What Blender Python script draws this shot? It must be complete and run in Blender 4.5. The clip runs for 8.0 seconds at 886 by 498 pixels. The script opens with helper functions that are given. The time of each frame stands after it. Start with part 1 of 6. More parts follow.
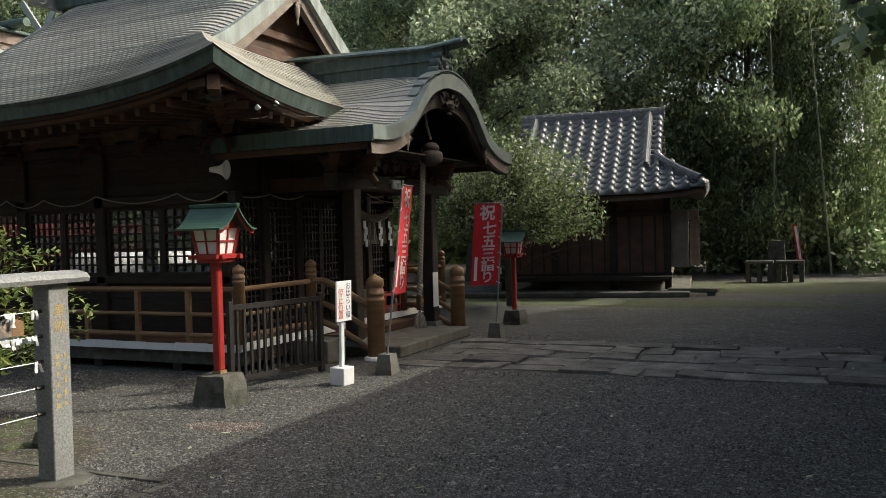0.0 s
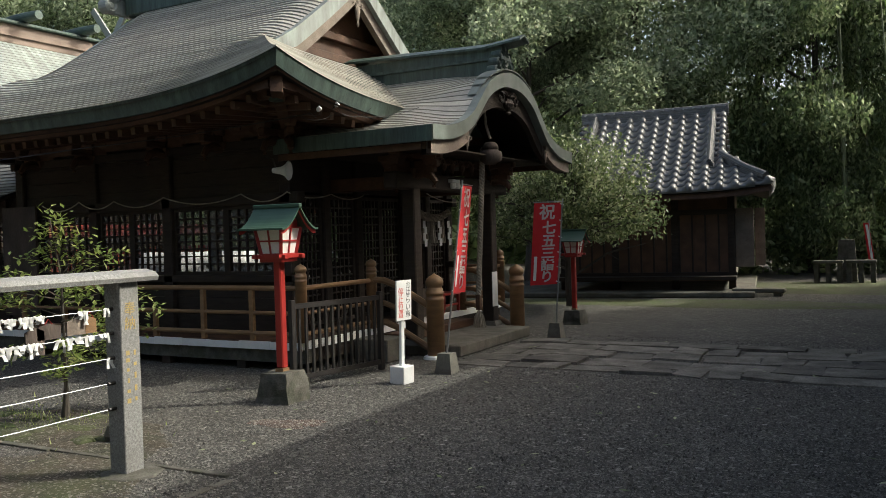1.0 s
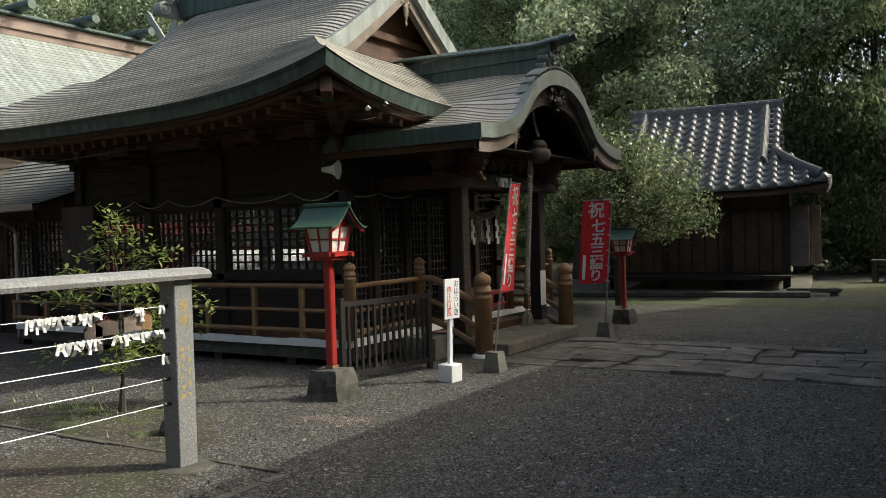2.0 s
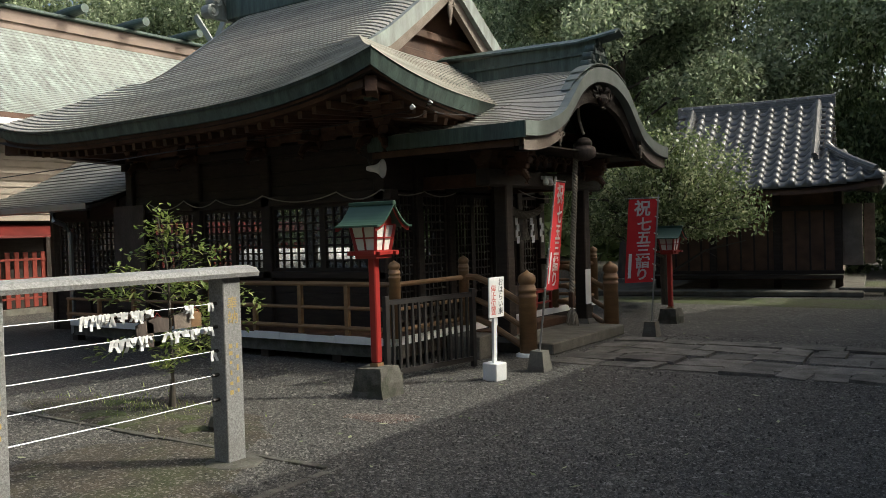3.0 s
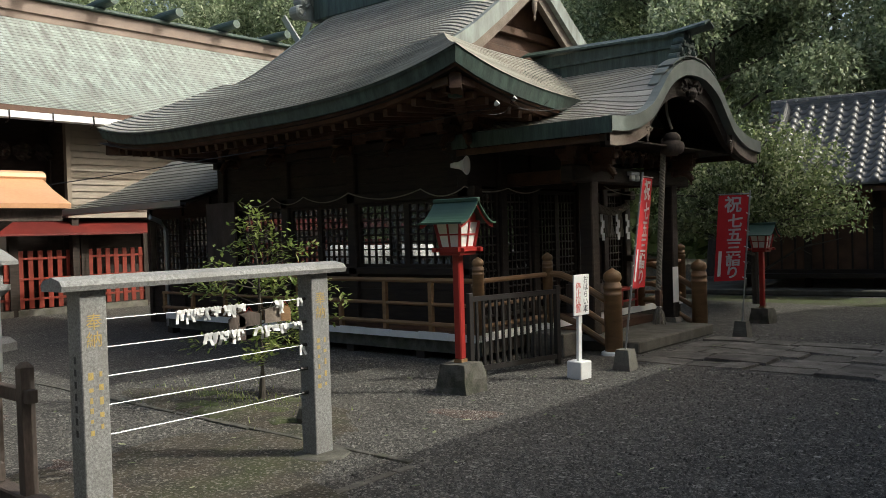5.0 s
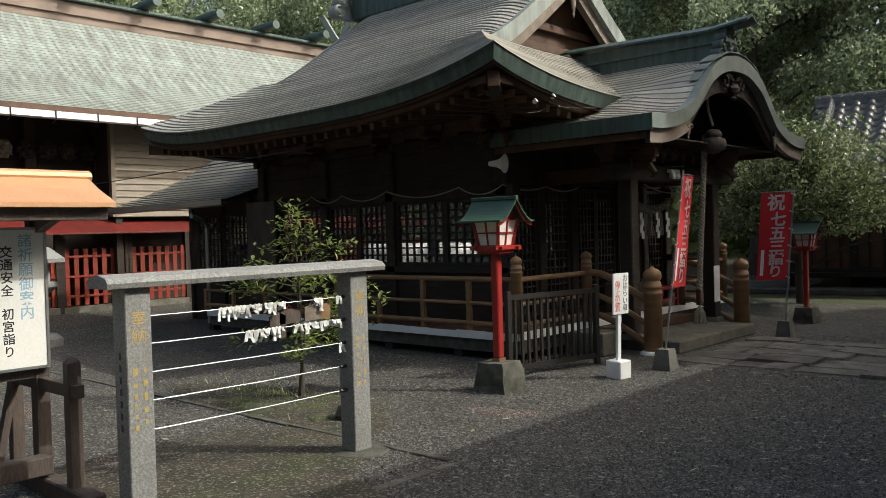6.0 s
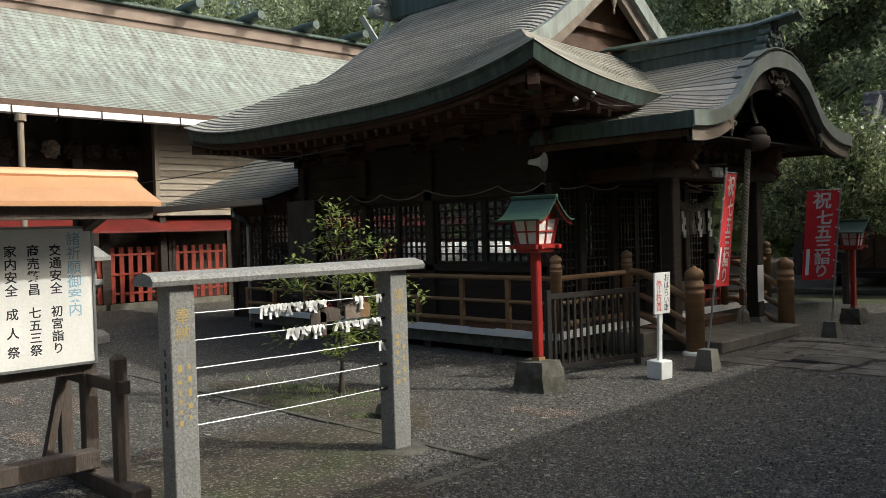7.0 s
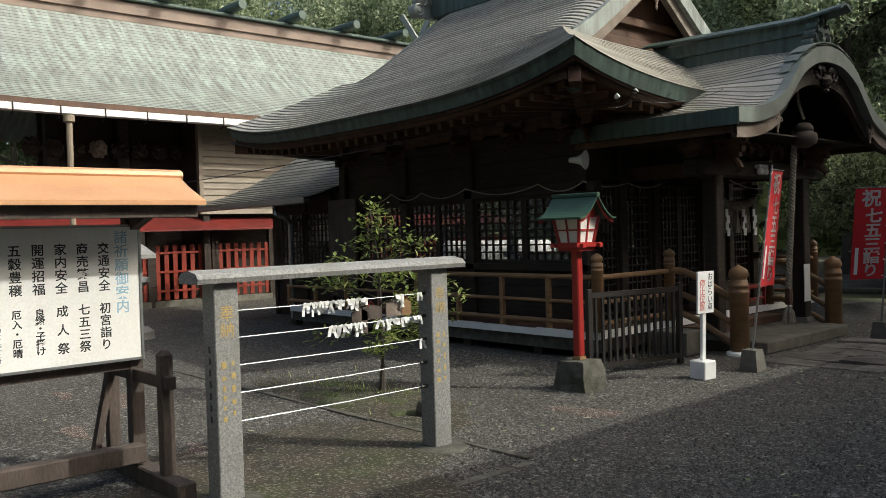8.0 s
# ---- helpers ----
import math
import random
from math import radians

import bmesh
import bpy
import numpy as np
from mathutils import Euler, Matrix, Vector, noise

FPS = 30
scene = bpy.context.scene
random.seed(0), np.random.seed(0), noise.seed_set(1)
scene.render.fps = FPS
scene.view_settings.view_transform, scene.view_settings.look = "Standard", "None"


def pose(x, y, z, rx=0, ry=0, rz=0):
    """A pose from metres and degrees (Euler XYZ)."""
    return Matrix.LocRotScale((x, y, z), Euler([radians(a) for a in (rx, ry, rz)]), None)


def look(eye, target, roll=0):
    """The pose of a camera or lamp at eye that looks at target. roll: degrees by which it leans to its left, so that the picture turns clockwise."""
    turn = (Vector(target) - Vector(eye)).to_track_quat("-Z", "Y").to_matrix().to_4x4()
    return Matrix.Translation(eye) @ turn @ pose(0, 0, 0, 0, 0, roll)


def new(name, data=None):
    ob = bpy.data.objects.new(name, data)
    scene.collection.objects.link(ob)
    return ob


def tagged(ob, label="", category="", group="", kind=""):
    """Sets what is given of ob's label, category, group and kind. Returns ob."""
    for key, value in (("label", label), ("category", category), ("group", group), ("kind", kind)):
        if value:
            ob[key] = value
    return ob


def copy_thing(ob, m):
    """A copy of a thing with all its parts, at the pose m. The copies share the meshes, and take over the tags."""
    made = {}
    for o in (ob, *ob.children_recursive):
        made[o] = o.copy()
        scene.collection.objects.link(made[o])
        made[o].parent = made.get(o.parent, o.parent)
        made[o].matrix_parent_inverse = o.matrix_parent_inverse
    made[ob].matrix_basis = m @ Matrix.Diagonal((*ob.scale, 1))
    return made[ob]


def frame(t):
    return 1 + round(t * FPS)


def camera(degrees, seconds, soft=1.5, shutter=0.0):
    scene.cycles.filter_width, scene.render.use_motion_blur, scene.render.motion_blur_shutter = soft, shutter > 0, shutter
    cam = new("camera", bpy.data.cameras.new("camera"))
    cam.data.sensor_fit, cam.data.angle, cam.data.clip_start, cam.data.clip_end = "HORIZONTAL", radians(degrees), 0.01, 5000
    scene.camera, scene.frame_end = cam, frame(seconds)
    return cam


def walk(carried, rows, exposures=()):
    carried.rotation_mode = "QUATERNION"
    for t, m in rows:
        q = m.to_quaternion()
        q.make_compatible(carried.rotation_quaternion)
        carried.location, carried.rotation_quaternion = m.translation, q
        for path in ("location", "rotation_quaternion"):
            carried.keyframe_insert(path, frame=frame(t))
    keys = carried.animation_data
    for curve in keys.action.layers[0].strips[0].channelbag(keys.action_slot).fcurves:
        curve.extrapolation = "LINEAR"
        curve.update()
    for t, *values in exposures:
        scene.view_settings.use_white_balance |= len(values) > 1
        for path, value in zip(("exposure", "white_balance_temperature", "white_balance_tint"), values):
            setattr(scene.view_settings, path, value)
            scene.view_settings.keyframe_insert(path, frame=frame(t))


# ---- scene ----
cam = camera(55.8, 8.0, soft=0.8)

# seconds, x, y, yaw, pitch, lean: a slow turn to the left on one stand
PATH = [
    (0.0, 0.000, 0.000, 24.55, -1.16, -1.57),
    (0.5, -0.007, -0.003, 26.73, -1.10, -1.68),
    (1.0, -0.012, -0.006, 28.54, -1.08, -1.68),
    (1.5, -0.017, -0.009, 30.20, -1.08, -1.69),
    (3.0, -0.030, -0.017, 34.75, -1.10, -1.74),
    (3.5, -0.034, -0.020, 36.22, -1.10, -1.78),
    (4.0, -0.038, -0.023, 37.67, -1.11, -1.76),
    (4.5, -0.042, -0.026, 39.06, -1.13, -1.70),
    (6.0, -0.052, -0.035, 42.93, -1.19, -1.68),
    (6.5, -0.055, -0.038, 44.24, -1.19, -1.66),
    (7.0, -0.059, -0.041, 45.56, -1.20, -1.67),
    (7.5, -0.062, -0.045, 46.99, -1.20, -1.67),
    (8.0, -0.065, -0.048, 48.26, -1.23, -1.67),
]
EYE_Z = 1.6


def stand(x, y, yaw, pitch, lean):
    a, b = radians(yaw), radians(pitch)
    eye = Vector((x, y, EYE_Z))
    return look(eye, eye + Vector((-math.sin(a) * math.cos(b), math.cos(a) * math.cos(b), math.sin(b))), lean)


walk(cam, [(t, stand(*row)) for t, *row in PATH], exposures=[(0.0, 1.06, 6700, 2), (3.0, 0.88, 6650, 2), (8.0, 0.72, 6550, 2)])

# ---- world and sun ----
SUN_AZ, SUN_EL = 35.0, 40.0  # degrees from +X towards +Y, and above the horizon
world = bpy.data.worlds.new("sky")
scene.world = world
world.use_nodes = True
wn = world.node_tree
sky = wn.nodes.new("ShaderNodeTexSky")
sky.sky_type = "NISHITA"
sky.sun_disc = False
sky.sun_elevation = radians(SUN_EL)
sky.sun_rotation = radians(90 - SUN_AZ)
sky.air_density = 0.65
sky.dust_density = 6.0
sky.ozone_density = 0.5
wn.links.new(sky.outputs[0], wn.nodes["Background"].inputs[0])
wn.nodes["Background"].inputs[1].default_value = 0.15

sun = new("sun", bpy.data.lights.new("sun", "SUN"))
sun.data.energy = 1.85
sun.data.angle = radians(0.53)
sun.data.color = (1.0, 0.975, 0.94)
sd = Vector((math.cos(radians(SUN_AZ)) * math.cos(radians(SUN_EL)), math.sin(radians(SUN_AZ)) * math.cos(radians(SUN_EL)), math.sin(radians(SUN_EL))))
sun.matrix_world = look(sd * 60, (0, 0, 0))


# ---- materials ----
def material(name, base, rough=0.7, metal=0.0, second=None, scale=6.0, fine=60.0, bump=0.3, amount=0.5, stretch=(1, 1, 1), spec=0.5, third=None, patch=1.2, vary=0.0, island=0.0, dist=0.01, grain=0.2):
    """A procedural surface: two scales of variation, larger patches, and fine relief."""
    m = bpy.data.materials.new(name)
    m.use_nodes = True
    n, lk = m.node_tree.nodes, m.node_tree.links
    b = n["Principled BSDF"]
    b.inputs["Roughness"].default_value = rough
    b.inputs["Metallic"].default_value = metal
    b.inputs["Specular IOR Level"].default_value = spec
    tc = n.new("ShaderNodeTexCoord")
    mp = n.new("ShaderNodeMapping")
    mp.inputs["Scale"].default_value = stretch
    lk.new(tc.outputs["Object"], mp.inputs["Vector"])
    na = n.new("ShaderNodeTexNoise")
    na.inputs["Scale"].default_value = scale
    na.inputs["Detail"].default_value = 8
    nb = n.new("ShaderNodeTexNoise")
    nb.inputs["Scale"].default_value = fine
    nb.inputs["Detail"].default_value = 4
    nc = n.new("ShaderNodeTexNoise")
    nc.inputs["Scale"].default_value = patch
    nc.inputs["Detail"].default_value = 5
    for k in (na, nb):
        lk.new(mp.outputs[0], k.inputs["Vector"])
    lk.new(tc.outputs["Object"], nc.inputs["Vector"])
    ra = n.new("ShaderNodeMapRange")
    ra.inputs[1].default_value, ra.inputs[2].default_value = 0.32, 0.68
    lk.new(na.outputs["Fac"], ra.inputs[0])
    second = second or tuple(c * 0.6 for c in base)
    third = third or second
    mx = n.new("ShaderNodeMix")
    mx.data_type = "RGBA"
    mx.inputs[6].default_value = (*base, 1)
    mx.inputs[7].default_value = (*second, 1)
    sc = n.new("ShaderNodeMath")
    sc.operation = "MULTIPLY"
    sc.inputs[1].default_value = amount
    lk.new(ra.outputs[0], sc.inputs[0])
    lk.new(sc.outputs[0], mx.inputs[0])
    mz = n.new("ShaderNodeMix")
    mz.data_type = "RGBA"
    mz.inputs[7].default_value = (*third, 1)
    rc = n.new("ShaderNodeMapRange")
    rc.inputs[1].default_value, rc.inputs[2].default_value, rc.inputs[4].default_value = 0.48, 0.7, 0.75
    lk.new(nc.outputs["Fac"], rc.inputs[0])
    lk.new(rc.outputs[0], mz.inputs[0])
    lk.new(mx.outputs[2], mz.inputs[6])
    fin = n.new("ShaderNodeHueSaturation")
    rv = n.new("ShaderNodeMapRange")
    rv.inputs[1].default_value, rv.inputs[2].default_value = 0.3, 0.7
    rv.inputs[3].default_value, rv.inputs[4].default_value = 1 - grain, 1 + grain
    lk.new(nb.outputs["Fac"], rv.inputs[0])
    lk.new(mz.outputs[2], fin.inputs["Color"])
    value = rv.outputs[0]
    for spread, kind, socket in ((vary, "ShaderNodeObjectInfo", "Random"), (island, "ShaderNodeNewGeometry", "Random Per Island")):
        if spread:
            oi = n.new(kind)
            rr = n.new("ShaderNodeMapRange")
            rr.inputs[3].default_value, rr.inputs[4].default_value = 1 - spread, 1 + spread
            lk.new(oi.outputs[socket], rr.inputs[0])
            mu = n.new("ShaderNodeMath")
            mu.operation = "MULTIPLY"
            lk.new(value, mu.inputs[0])
            lk.new(rr.outputs[0], mu.inputs[1])
            value = mu.outputs[0]
    lk.new(value, fin.inputs["Value"])
    lk.new(fin.outputs[0], b.inputs["Base Color"])
    rg = n.new("ShaderNodeMapRange")
    rg.inputs[3].default_value, rg.inputs[4].default_value = max(0.05, rough - 0.12), min(1, rough + 0.12)
    lk.new(na.outputs["Fac"], rg.inputs[0])
    lk.new(rg.outputs[0], b.inputs["Roughness"])
    if bump:
        ad = n.new("ShaderNodeMath")
        ad.operation = "ADD"
        lk.new(na.outputs["Fac"], ad.inputs[0])
        lk.new(nb.outputs["Fac"], ad.inputs[1])
        bp = n.new("ShaderNodeBump")
        bp.inputs["Strength"].default_value = bump
        bp.inputs["Distance"].default_value = dist
        lk.new(ad.outputs[0], bp.inputs["Height"])
        lk.new(bp.outputs[0], b.inputs["Normal"])
    return m


def gravelly(m, scale, pale, low=0.68, most=0.8):
    """Sprinkles pale chips of stone over a ground material."""
    n, lk = m.node_tree.nodes, m.node_tree.links
    tc = n.new("ShaderNodeTexCoord")
    vo = n.new("ShaderNodeTexVoronoi")
    vo.inputs["Scale"].default_value = scale
    lk.new(tc.outputs["Object"], vo.inputs["Vector"])
    b = n["Principled BSDF"]
    old = b.inputs["Base Color"].links[0].from_socket
    hs = n.new("ShaderNodeSeparateColor")
    lk.new(vo.outputs["Color"], hs.inputs[0])
    rr = n.new("ShaderNodeMapRange")
    rr.inputs[1].default_value, rr.inputs[2].default_value = low, 1.0
    rr.inputs[3].default_value, rr.inputs[4].default_value = 0.0, most
    lk.new(hs.outputs[0], rr.inputs[0])
    mx = n.new("ShaderNodeMix")
    mx.data_type = "RGBA"
    mx.inputs[7].default_value = (*pale, 1)
    lk.new(rr.outputs[0], mx.inputs[0])
    lk.new(old, mx.inputs[6])
    lk.new(mx.outputs[2], b.inputs["Base Color"])
    return m


def dusty_glass():
    m = bpy.data.materials.new("dusty_glass")
    m.use_nodes = True
    n, lk = m.node_tree.nodes, m.node_tree.links
    b = n["Principled BSDF"]
    b.inputs["Base Color"].default_value = (0.42, 0.41, 0.38, 1)
    b.inputs["Roughness"].default_value = 0.15
    tc = n.new("ShaderNodeTexCoord")
    no = n.new("ShaderNodeTexNoise")
    no.inputs["Scale"].default_value = 4.0
    no.inputs["Detail"].default_value = 6
    lk.new(tc.outputs["Object"], no.inputs["Vector"])
    mr = n.new("ShaderNodeMapRange")
    mr.inputs[1].default_value, mr.inputs[2].default_value = 0.3, 0.7
    mr.inputs[3].default_value, mr.inputs[4].default_value = 0.12, 0.5
    lk.new(no.outputs["Fac"], mr.inputs[0])
    tr = n.new("ShaderNodeBsdfTransparent")
    ms = n.new("ShaderNodeMixShader")
    lk.new(mr.outputs[0], ms.inputs[0])
    lk.new(tr.outputs[0], ms.inputs[1])
    lk.new(b.outputs[0], ms.inputs[2])
    lk.new(ms.outputs[0], n["Material Output"].inputs[0])
    return m


def leafy(name, a, c, d, spread=0.9):
    """Leaves whose colour varies from leaf to leaf; some light passes through them."""
    m = bpy.data.materials.new(name)
    m.use_nodes = True
    n, lk = m.node_tree.nodes, m.node_tree.links
    b = n["Principled BSDF"]
    b.inputs["Roughness"].default_value = 0.36
    ge = n.new("ShaderNodeNewGeometry")
    cr = n.new("ShaderNodeValToRGB")
    cr.color_ramp.elements[0].color = (*a, 1)
    cr.color_ramp.elements[1].color = (*d, 1)
    cr.color_ramp.elements.new(0.55).color = (*c, 1)
    tc = n.new("ShaderNodeTexCoord")
    no = n.new("ShaderNodeTexNoise")
    no.inputs["Scale"].default_value = 0.9
    lk.new(tc.outputs["Object"], no.inputs["Vector"])
    mx = n.new("ShaderNodeMix")
    mx.inputs[0].default_value = 0.28
    lk.new(ge.outputs["Random Per Island"], mx.inputs[2])
    lk.new(no.outputs["Fac"], mx.inputs[3])
    lk.new(mx.outputs[0], cr.inputs[0])
    lk.new(cr.outputs[0], b.inputs["Base Color"])
    tr = n.new("ShaderNodeBsdfTranslucent")
    lk.new(cr.outputs[0], tr.inputs["Color"])
    ms = n.new("ShaderNodeMixShader")
    ms.inputs[0].default_value = 0.54
    lk.new(b.outputs[0], ms.inputs[1])
    lk.new(tr.outputs[0], ms.inputs[2])
    lk.new(ms.outputs[0], n["Material Output"].inputs[0])
    return m


COPPER = material("weathered_copper", (0.41, 0.39, 0.335), 0.45, 0.1, (0.25, 0.235, 0.20), 3.0, 40, 0.15, 0.7, third=(0.33, 0.325, 0.28), patch=0.7, vary=0.2, grain=0.12)
# A darker grey copper than the hall roof has.
DARK_COPPER = material("dark_grey_copper", (0.19, 0.185, 0.16), 0.6, 0.05, (0.10, 0.098, 0.085), 3.0, 40, 0.15, 0.7, patch=0.7, vary=0.2, grain=0.12)
# Lighter than PATINA: sun on the porch front is put into the colour.
PORCH_EDGE = material("sunlit_copper_edge", (0.20, 0.228, 0.205), 0.45, 0.12, (0.12, 0.14, 0.125), 5, 50, 0.08, 0.7, third=(0.15, 0.17, 0.155), patch=2.0, grain=0.06)
PATINA = material("green_patina_copper", (0.075, 0.115, 0.095), 0.5, 0.15, (0.028, 0.042, 0.037), 7, 50, 0.15, 0.85, stretch=(1.6, 1.6, 0.2), third=(0.05, 0.062, 0.058), patch=1.6)
PALE_COPPER = material("pale_green_copper", (0.34, 0.395, 0.36), 0.55, 0.05, (0.135, 0.13, 0.12), 3.4, 40, 0.1, 0.85, stretch=(0.22, 2.6, 0.5), third=(0.27, 0.29, 0.265), patch=0.6, vary=0.1, grain=0.08)
# Old wood kept near black: porch shade is partly put into this colour.
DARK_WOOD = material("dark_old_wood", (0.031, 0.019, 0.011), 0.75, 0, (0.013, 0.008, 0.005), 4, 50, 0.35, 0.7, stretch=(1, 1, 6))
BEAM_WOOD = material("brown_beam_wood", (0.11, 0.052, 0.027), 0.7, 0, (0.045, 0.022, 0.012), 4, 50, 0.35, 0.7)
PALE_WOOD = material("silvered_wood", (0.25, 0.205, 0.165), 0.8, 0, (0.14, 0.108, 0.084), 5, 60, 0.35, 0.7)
RAIL_WOOD = material("varnished_rail_wood", (0.27, 0.155, 0.072), 0.55, 0, (0.15, 0.084, 0.04), 4, 60, 0.15, 0.6, stretch=(1, 1, 5))
RED = material("vermilion_paint", (0.34, 0.022, 0.017), 0.45, 0, (0.23, 0.017, 0.013), 5, 60, 0.08, 0.5, grain=0.05)
# Fence roof red, darkened to carry the shade it lies in.
SHADED_RED = material("shade_darkened_red_sheet", (0.15, 0.018, 0.014), 0.5, 0, (0.09, 0.013, 0.011), 3, 50, 0.08, 0.6, grain=0.08)
ORANGE = material("orange_red_paint", (0.23, 0.030, 0.014), 0.5, 0, (0.15, 0.021, 0.011), 5, 60, 0.08, 0.5, grain=0.05)
GREEN_METAL = material("green_painted_metal", (0.034, 0.078, 0.05), 0.5, 0, (0.024, 0.055, 0.036), 5, 60, 0.05, 0.5, grain=0.05)
WHITE = material("white_paint", (0.78, 0.78, 0.76), 0.6, 0, (0.66, 0.65, 0.62), 6, 60, 0.05, 0.5, grain=0.05)
PAPER = material("white_shade_panel", (0.80, 0.78, 0.72), 0.5, 0, (0.70, 0.67, 0.6), 6, 60, 0.02, 0.4, grain=0.05)
STONE = material("grey_granite", (0.30, 0.30, 0.29), 0.8, 0, (0.15, 0.148, 0.142), 60, 220, 0.35, 0.9, third=(0.19, 0.185, 0.172), patch=4.0, dist=0.003, grain=0.35)
MOSSY = material("mossy_stone", (0.115, 0.108, 0.088), 0.9, 0, (0.045, 0.043, 0.034), 9, 60, 0.7, 0.9, third=(0.055, 0.06, 0.036), patch=5.0)
PAVING = gravelly(material("worn_paving_stone", (0.20, 0.185, 0.16), 0.85, 0, (0.085, 0.077, 0.065), 4, 60, 0.8, 0.95, third=(0.05, 0.047, 0.038), patch=2.2, vary=0.3, dist=0.02, grain=0.3), 70, (0.06, 0.055, 0.045), 0.75, 0.7)
CONCRETE = material("aged_concrete", (0.155, 0.145, 0.12), 0.85, 0, (0.075, 0.068, 0.055), 5, 70, 0.4, 0.9, third=(0.075, 0.072, 0.048), patch=2.0)
IRON = material("dark_brown_metal", (0.024, 0.020, 0.018), 0.5, 0.1, (0.015, 0.013, 0.012), 6, 60, 0.1, 0.5)
STEEL = material("galvanised_steel", (0.36, 0.365, 0.365), 0.38, 0.8, (0.33, 0.34, 0.34), 10, 80, 0.03, 0.5, grain=0.05)
KAWARA = material("grey_roof_tile", (0.16, 0.155, 0.148), 0.4, 0.0, (0.065, 0.063, 0.06), 7, 60, 0.12, 0.8, third=(0.085, 0.084, 0.082), patch=1.5, vary=0.12, spec=0.8)
RIDGE_TAN = material("tan_ridge_copper", (0.25, 0.185, 0.145), 0.55, 0.05, (0.14, 0.1, 0.078), 3, 50, 0.08, 0.7, stretch=(1, 0.4, 1), grain=0.08)
GLASS = dusty_glass()
SIDING = material("tan_siding", (0.25, 0.205, 0.152), 0.6, 0, (0.17, 0.135, 0.10), 3, 50, 0.08, 0.5, grain=0.05)
BARK = material("bark", (0.085, 0.07, 0.055), 0.9, 0, (0.04, 0.034, 0.028), 8, 60, 0.7, 0.7, stretch=(1, 1, 0.3))
ROPE = material("hemp_rope", (0.33, 0.29, 0.23), 0.9, 0, (0.2, 0.17, 0.13), 30, 120, 0.4, 0.7)
BLACK_INK = material("black_ink", (0.02, 0.02, 0.022), 0.6, 0, (0.03, 0.03, 0.03), 20, 80, 0.0, 0.5, grain=0.05)
BLUE_INK = material("pale_blue_ink", (0.25, 0.42, 0.52), 0.6, 0, (0.3, 0.48, 0.58), 20, 80, 0.0, 0.5, grain=0.05)
RED_INK = material("red_ink", (0.55, 0.08, 0.06), 0.6, 0, (0.5, 0.1, 0.08), 20, 80, 0.0, 0.5, grain=0.05)
GOLD_INK = material("worn_gold_paint", (0.55, 0.38, 0.10), 0.5, 0.2, (0.36, 0.28, 0.13), 40, 120, 0.0, 0.8)
ORANGE_ROOF = material("orange_copper_sheet", (0.58, 0.32, 0.17), 0.45, 0.1, (0.49, 0.26, 0.13), 3, 50, 0.05, 0.4, grain=0.05)
GREY_WOOD = material("weathered_grey_wood", (0.105, 0.08, 0.066), 0.85, 0, (0.045, 0.034, 0.028), 6, 60, 0.4, 0.7, stretch=(1, 1, 0.3))
CLOTH_RED = material("red_banner_cloth", (0.56, 0.016, 0.022), 0.8, 0, (0.46, 0.014, 0.02), 6, 300, 0.1, 0.5, grain=0.05)
INSIDE = material("dim_plaster", (0.16, 0.13, 0.10), 0.85, 0, (0.1, 0.08, 0.06), 3, 40, 0.1, 0.6)
# Woodland and shrub ramps: their ends put dark gaps and bright glints into colour.
LEAF_DARK = leafy("dark_evergreen_leaves", (0.03, 0.05, 0.02), (0.195, 0.265, 0.12), (0.55, 0.61, 0.36))
LEAF_MID = leafy("camphor_leaves", (0.05, 0.075, 0.035), (0.29, 0.355, 0.21), (0.66, 0.71, 0.50))
LEAF_BAMBOO = leafy("bamboo_leaves", (0.03, 0.05, 0.02), (0.15, 0.21, 0.08), (0.42, 0.49, 0.25))
LEAF_BUSH = leafy("olive_shrub_leaves", (0.045, 0.07, 0.025), (0.18, 0.225, 0.095), (0.56, 0.58, 0.36))
LEAF_TREE = leafy("young_tree_leaves", (0.08, 0.12, 0.025), (0.25, 0.32, 0.085), (0.52, 0.52, 0.22))


# ---- mesh helpers ----
def part(name, bm, mat, parent=None, label="", smooth=False):
    me = bpy.data.meshes.new(name)
    bm.to_mesh(me)
    bm.free()
    me.materials.append(mat)
    if smooth:
        for f in me.polygons:
            f.use_smooth = True
    ob = new(name, me)
    if parent:
        ob.parent = parent
    if label:
        tagged(ob, label)
    return ob


def thing(name, m, label, category, group="", kind=""):
    ob = new(name)
    ob.matrix_basis = m
    return tagged(ob, label, category, group, kind)


def box(bm, x0, x1, y0, y1, z0, z1, bevel=0.0):
    vs = [bm.verts.new(p) for p in ((x0, y0, z0), (x1, y0, z0), (x1, y1, z0), (x0, y1, z0), (x0, y0, z1), (x1, y0, z1), (x1, y1, z1), (x0, y1, z1))]
    fs = [bm.faces.new([vs[i] for i in q]) for q in ((0, 3, 2, 1), (4, 5, 6, 7), (0, 1, 5, 4), (1, 2, 6, 5), (2, 3, 7, 6), (3, 0, 4, 7))]
    if bevel:
        es = {e for f in fs for e in f.edges}
        bmesh.ops.bevel(bm, geom=list(es), offset=bevel, segments=1, affect="EDGES", profile=0.5)
    return bm


def boxed(*a, bevel=0.0):
    return box(bmesh.new(), *a, bevel=bevel)


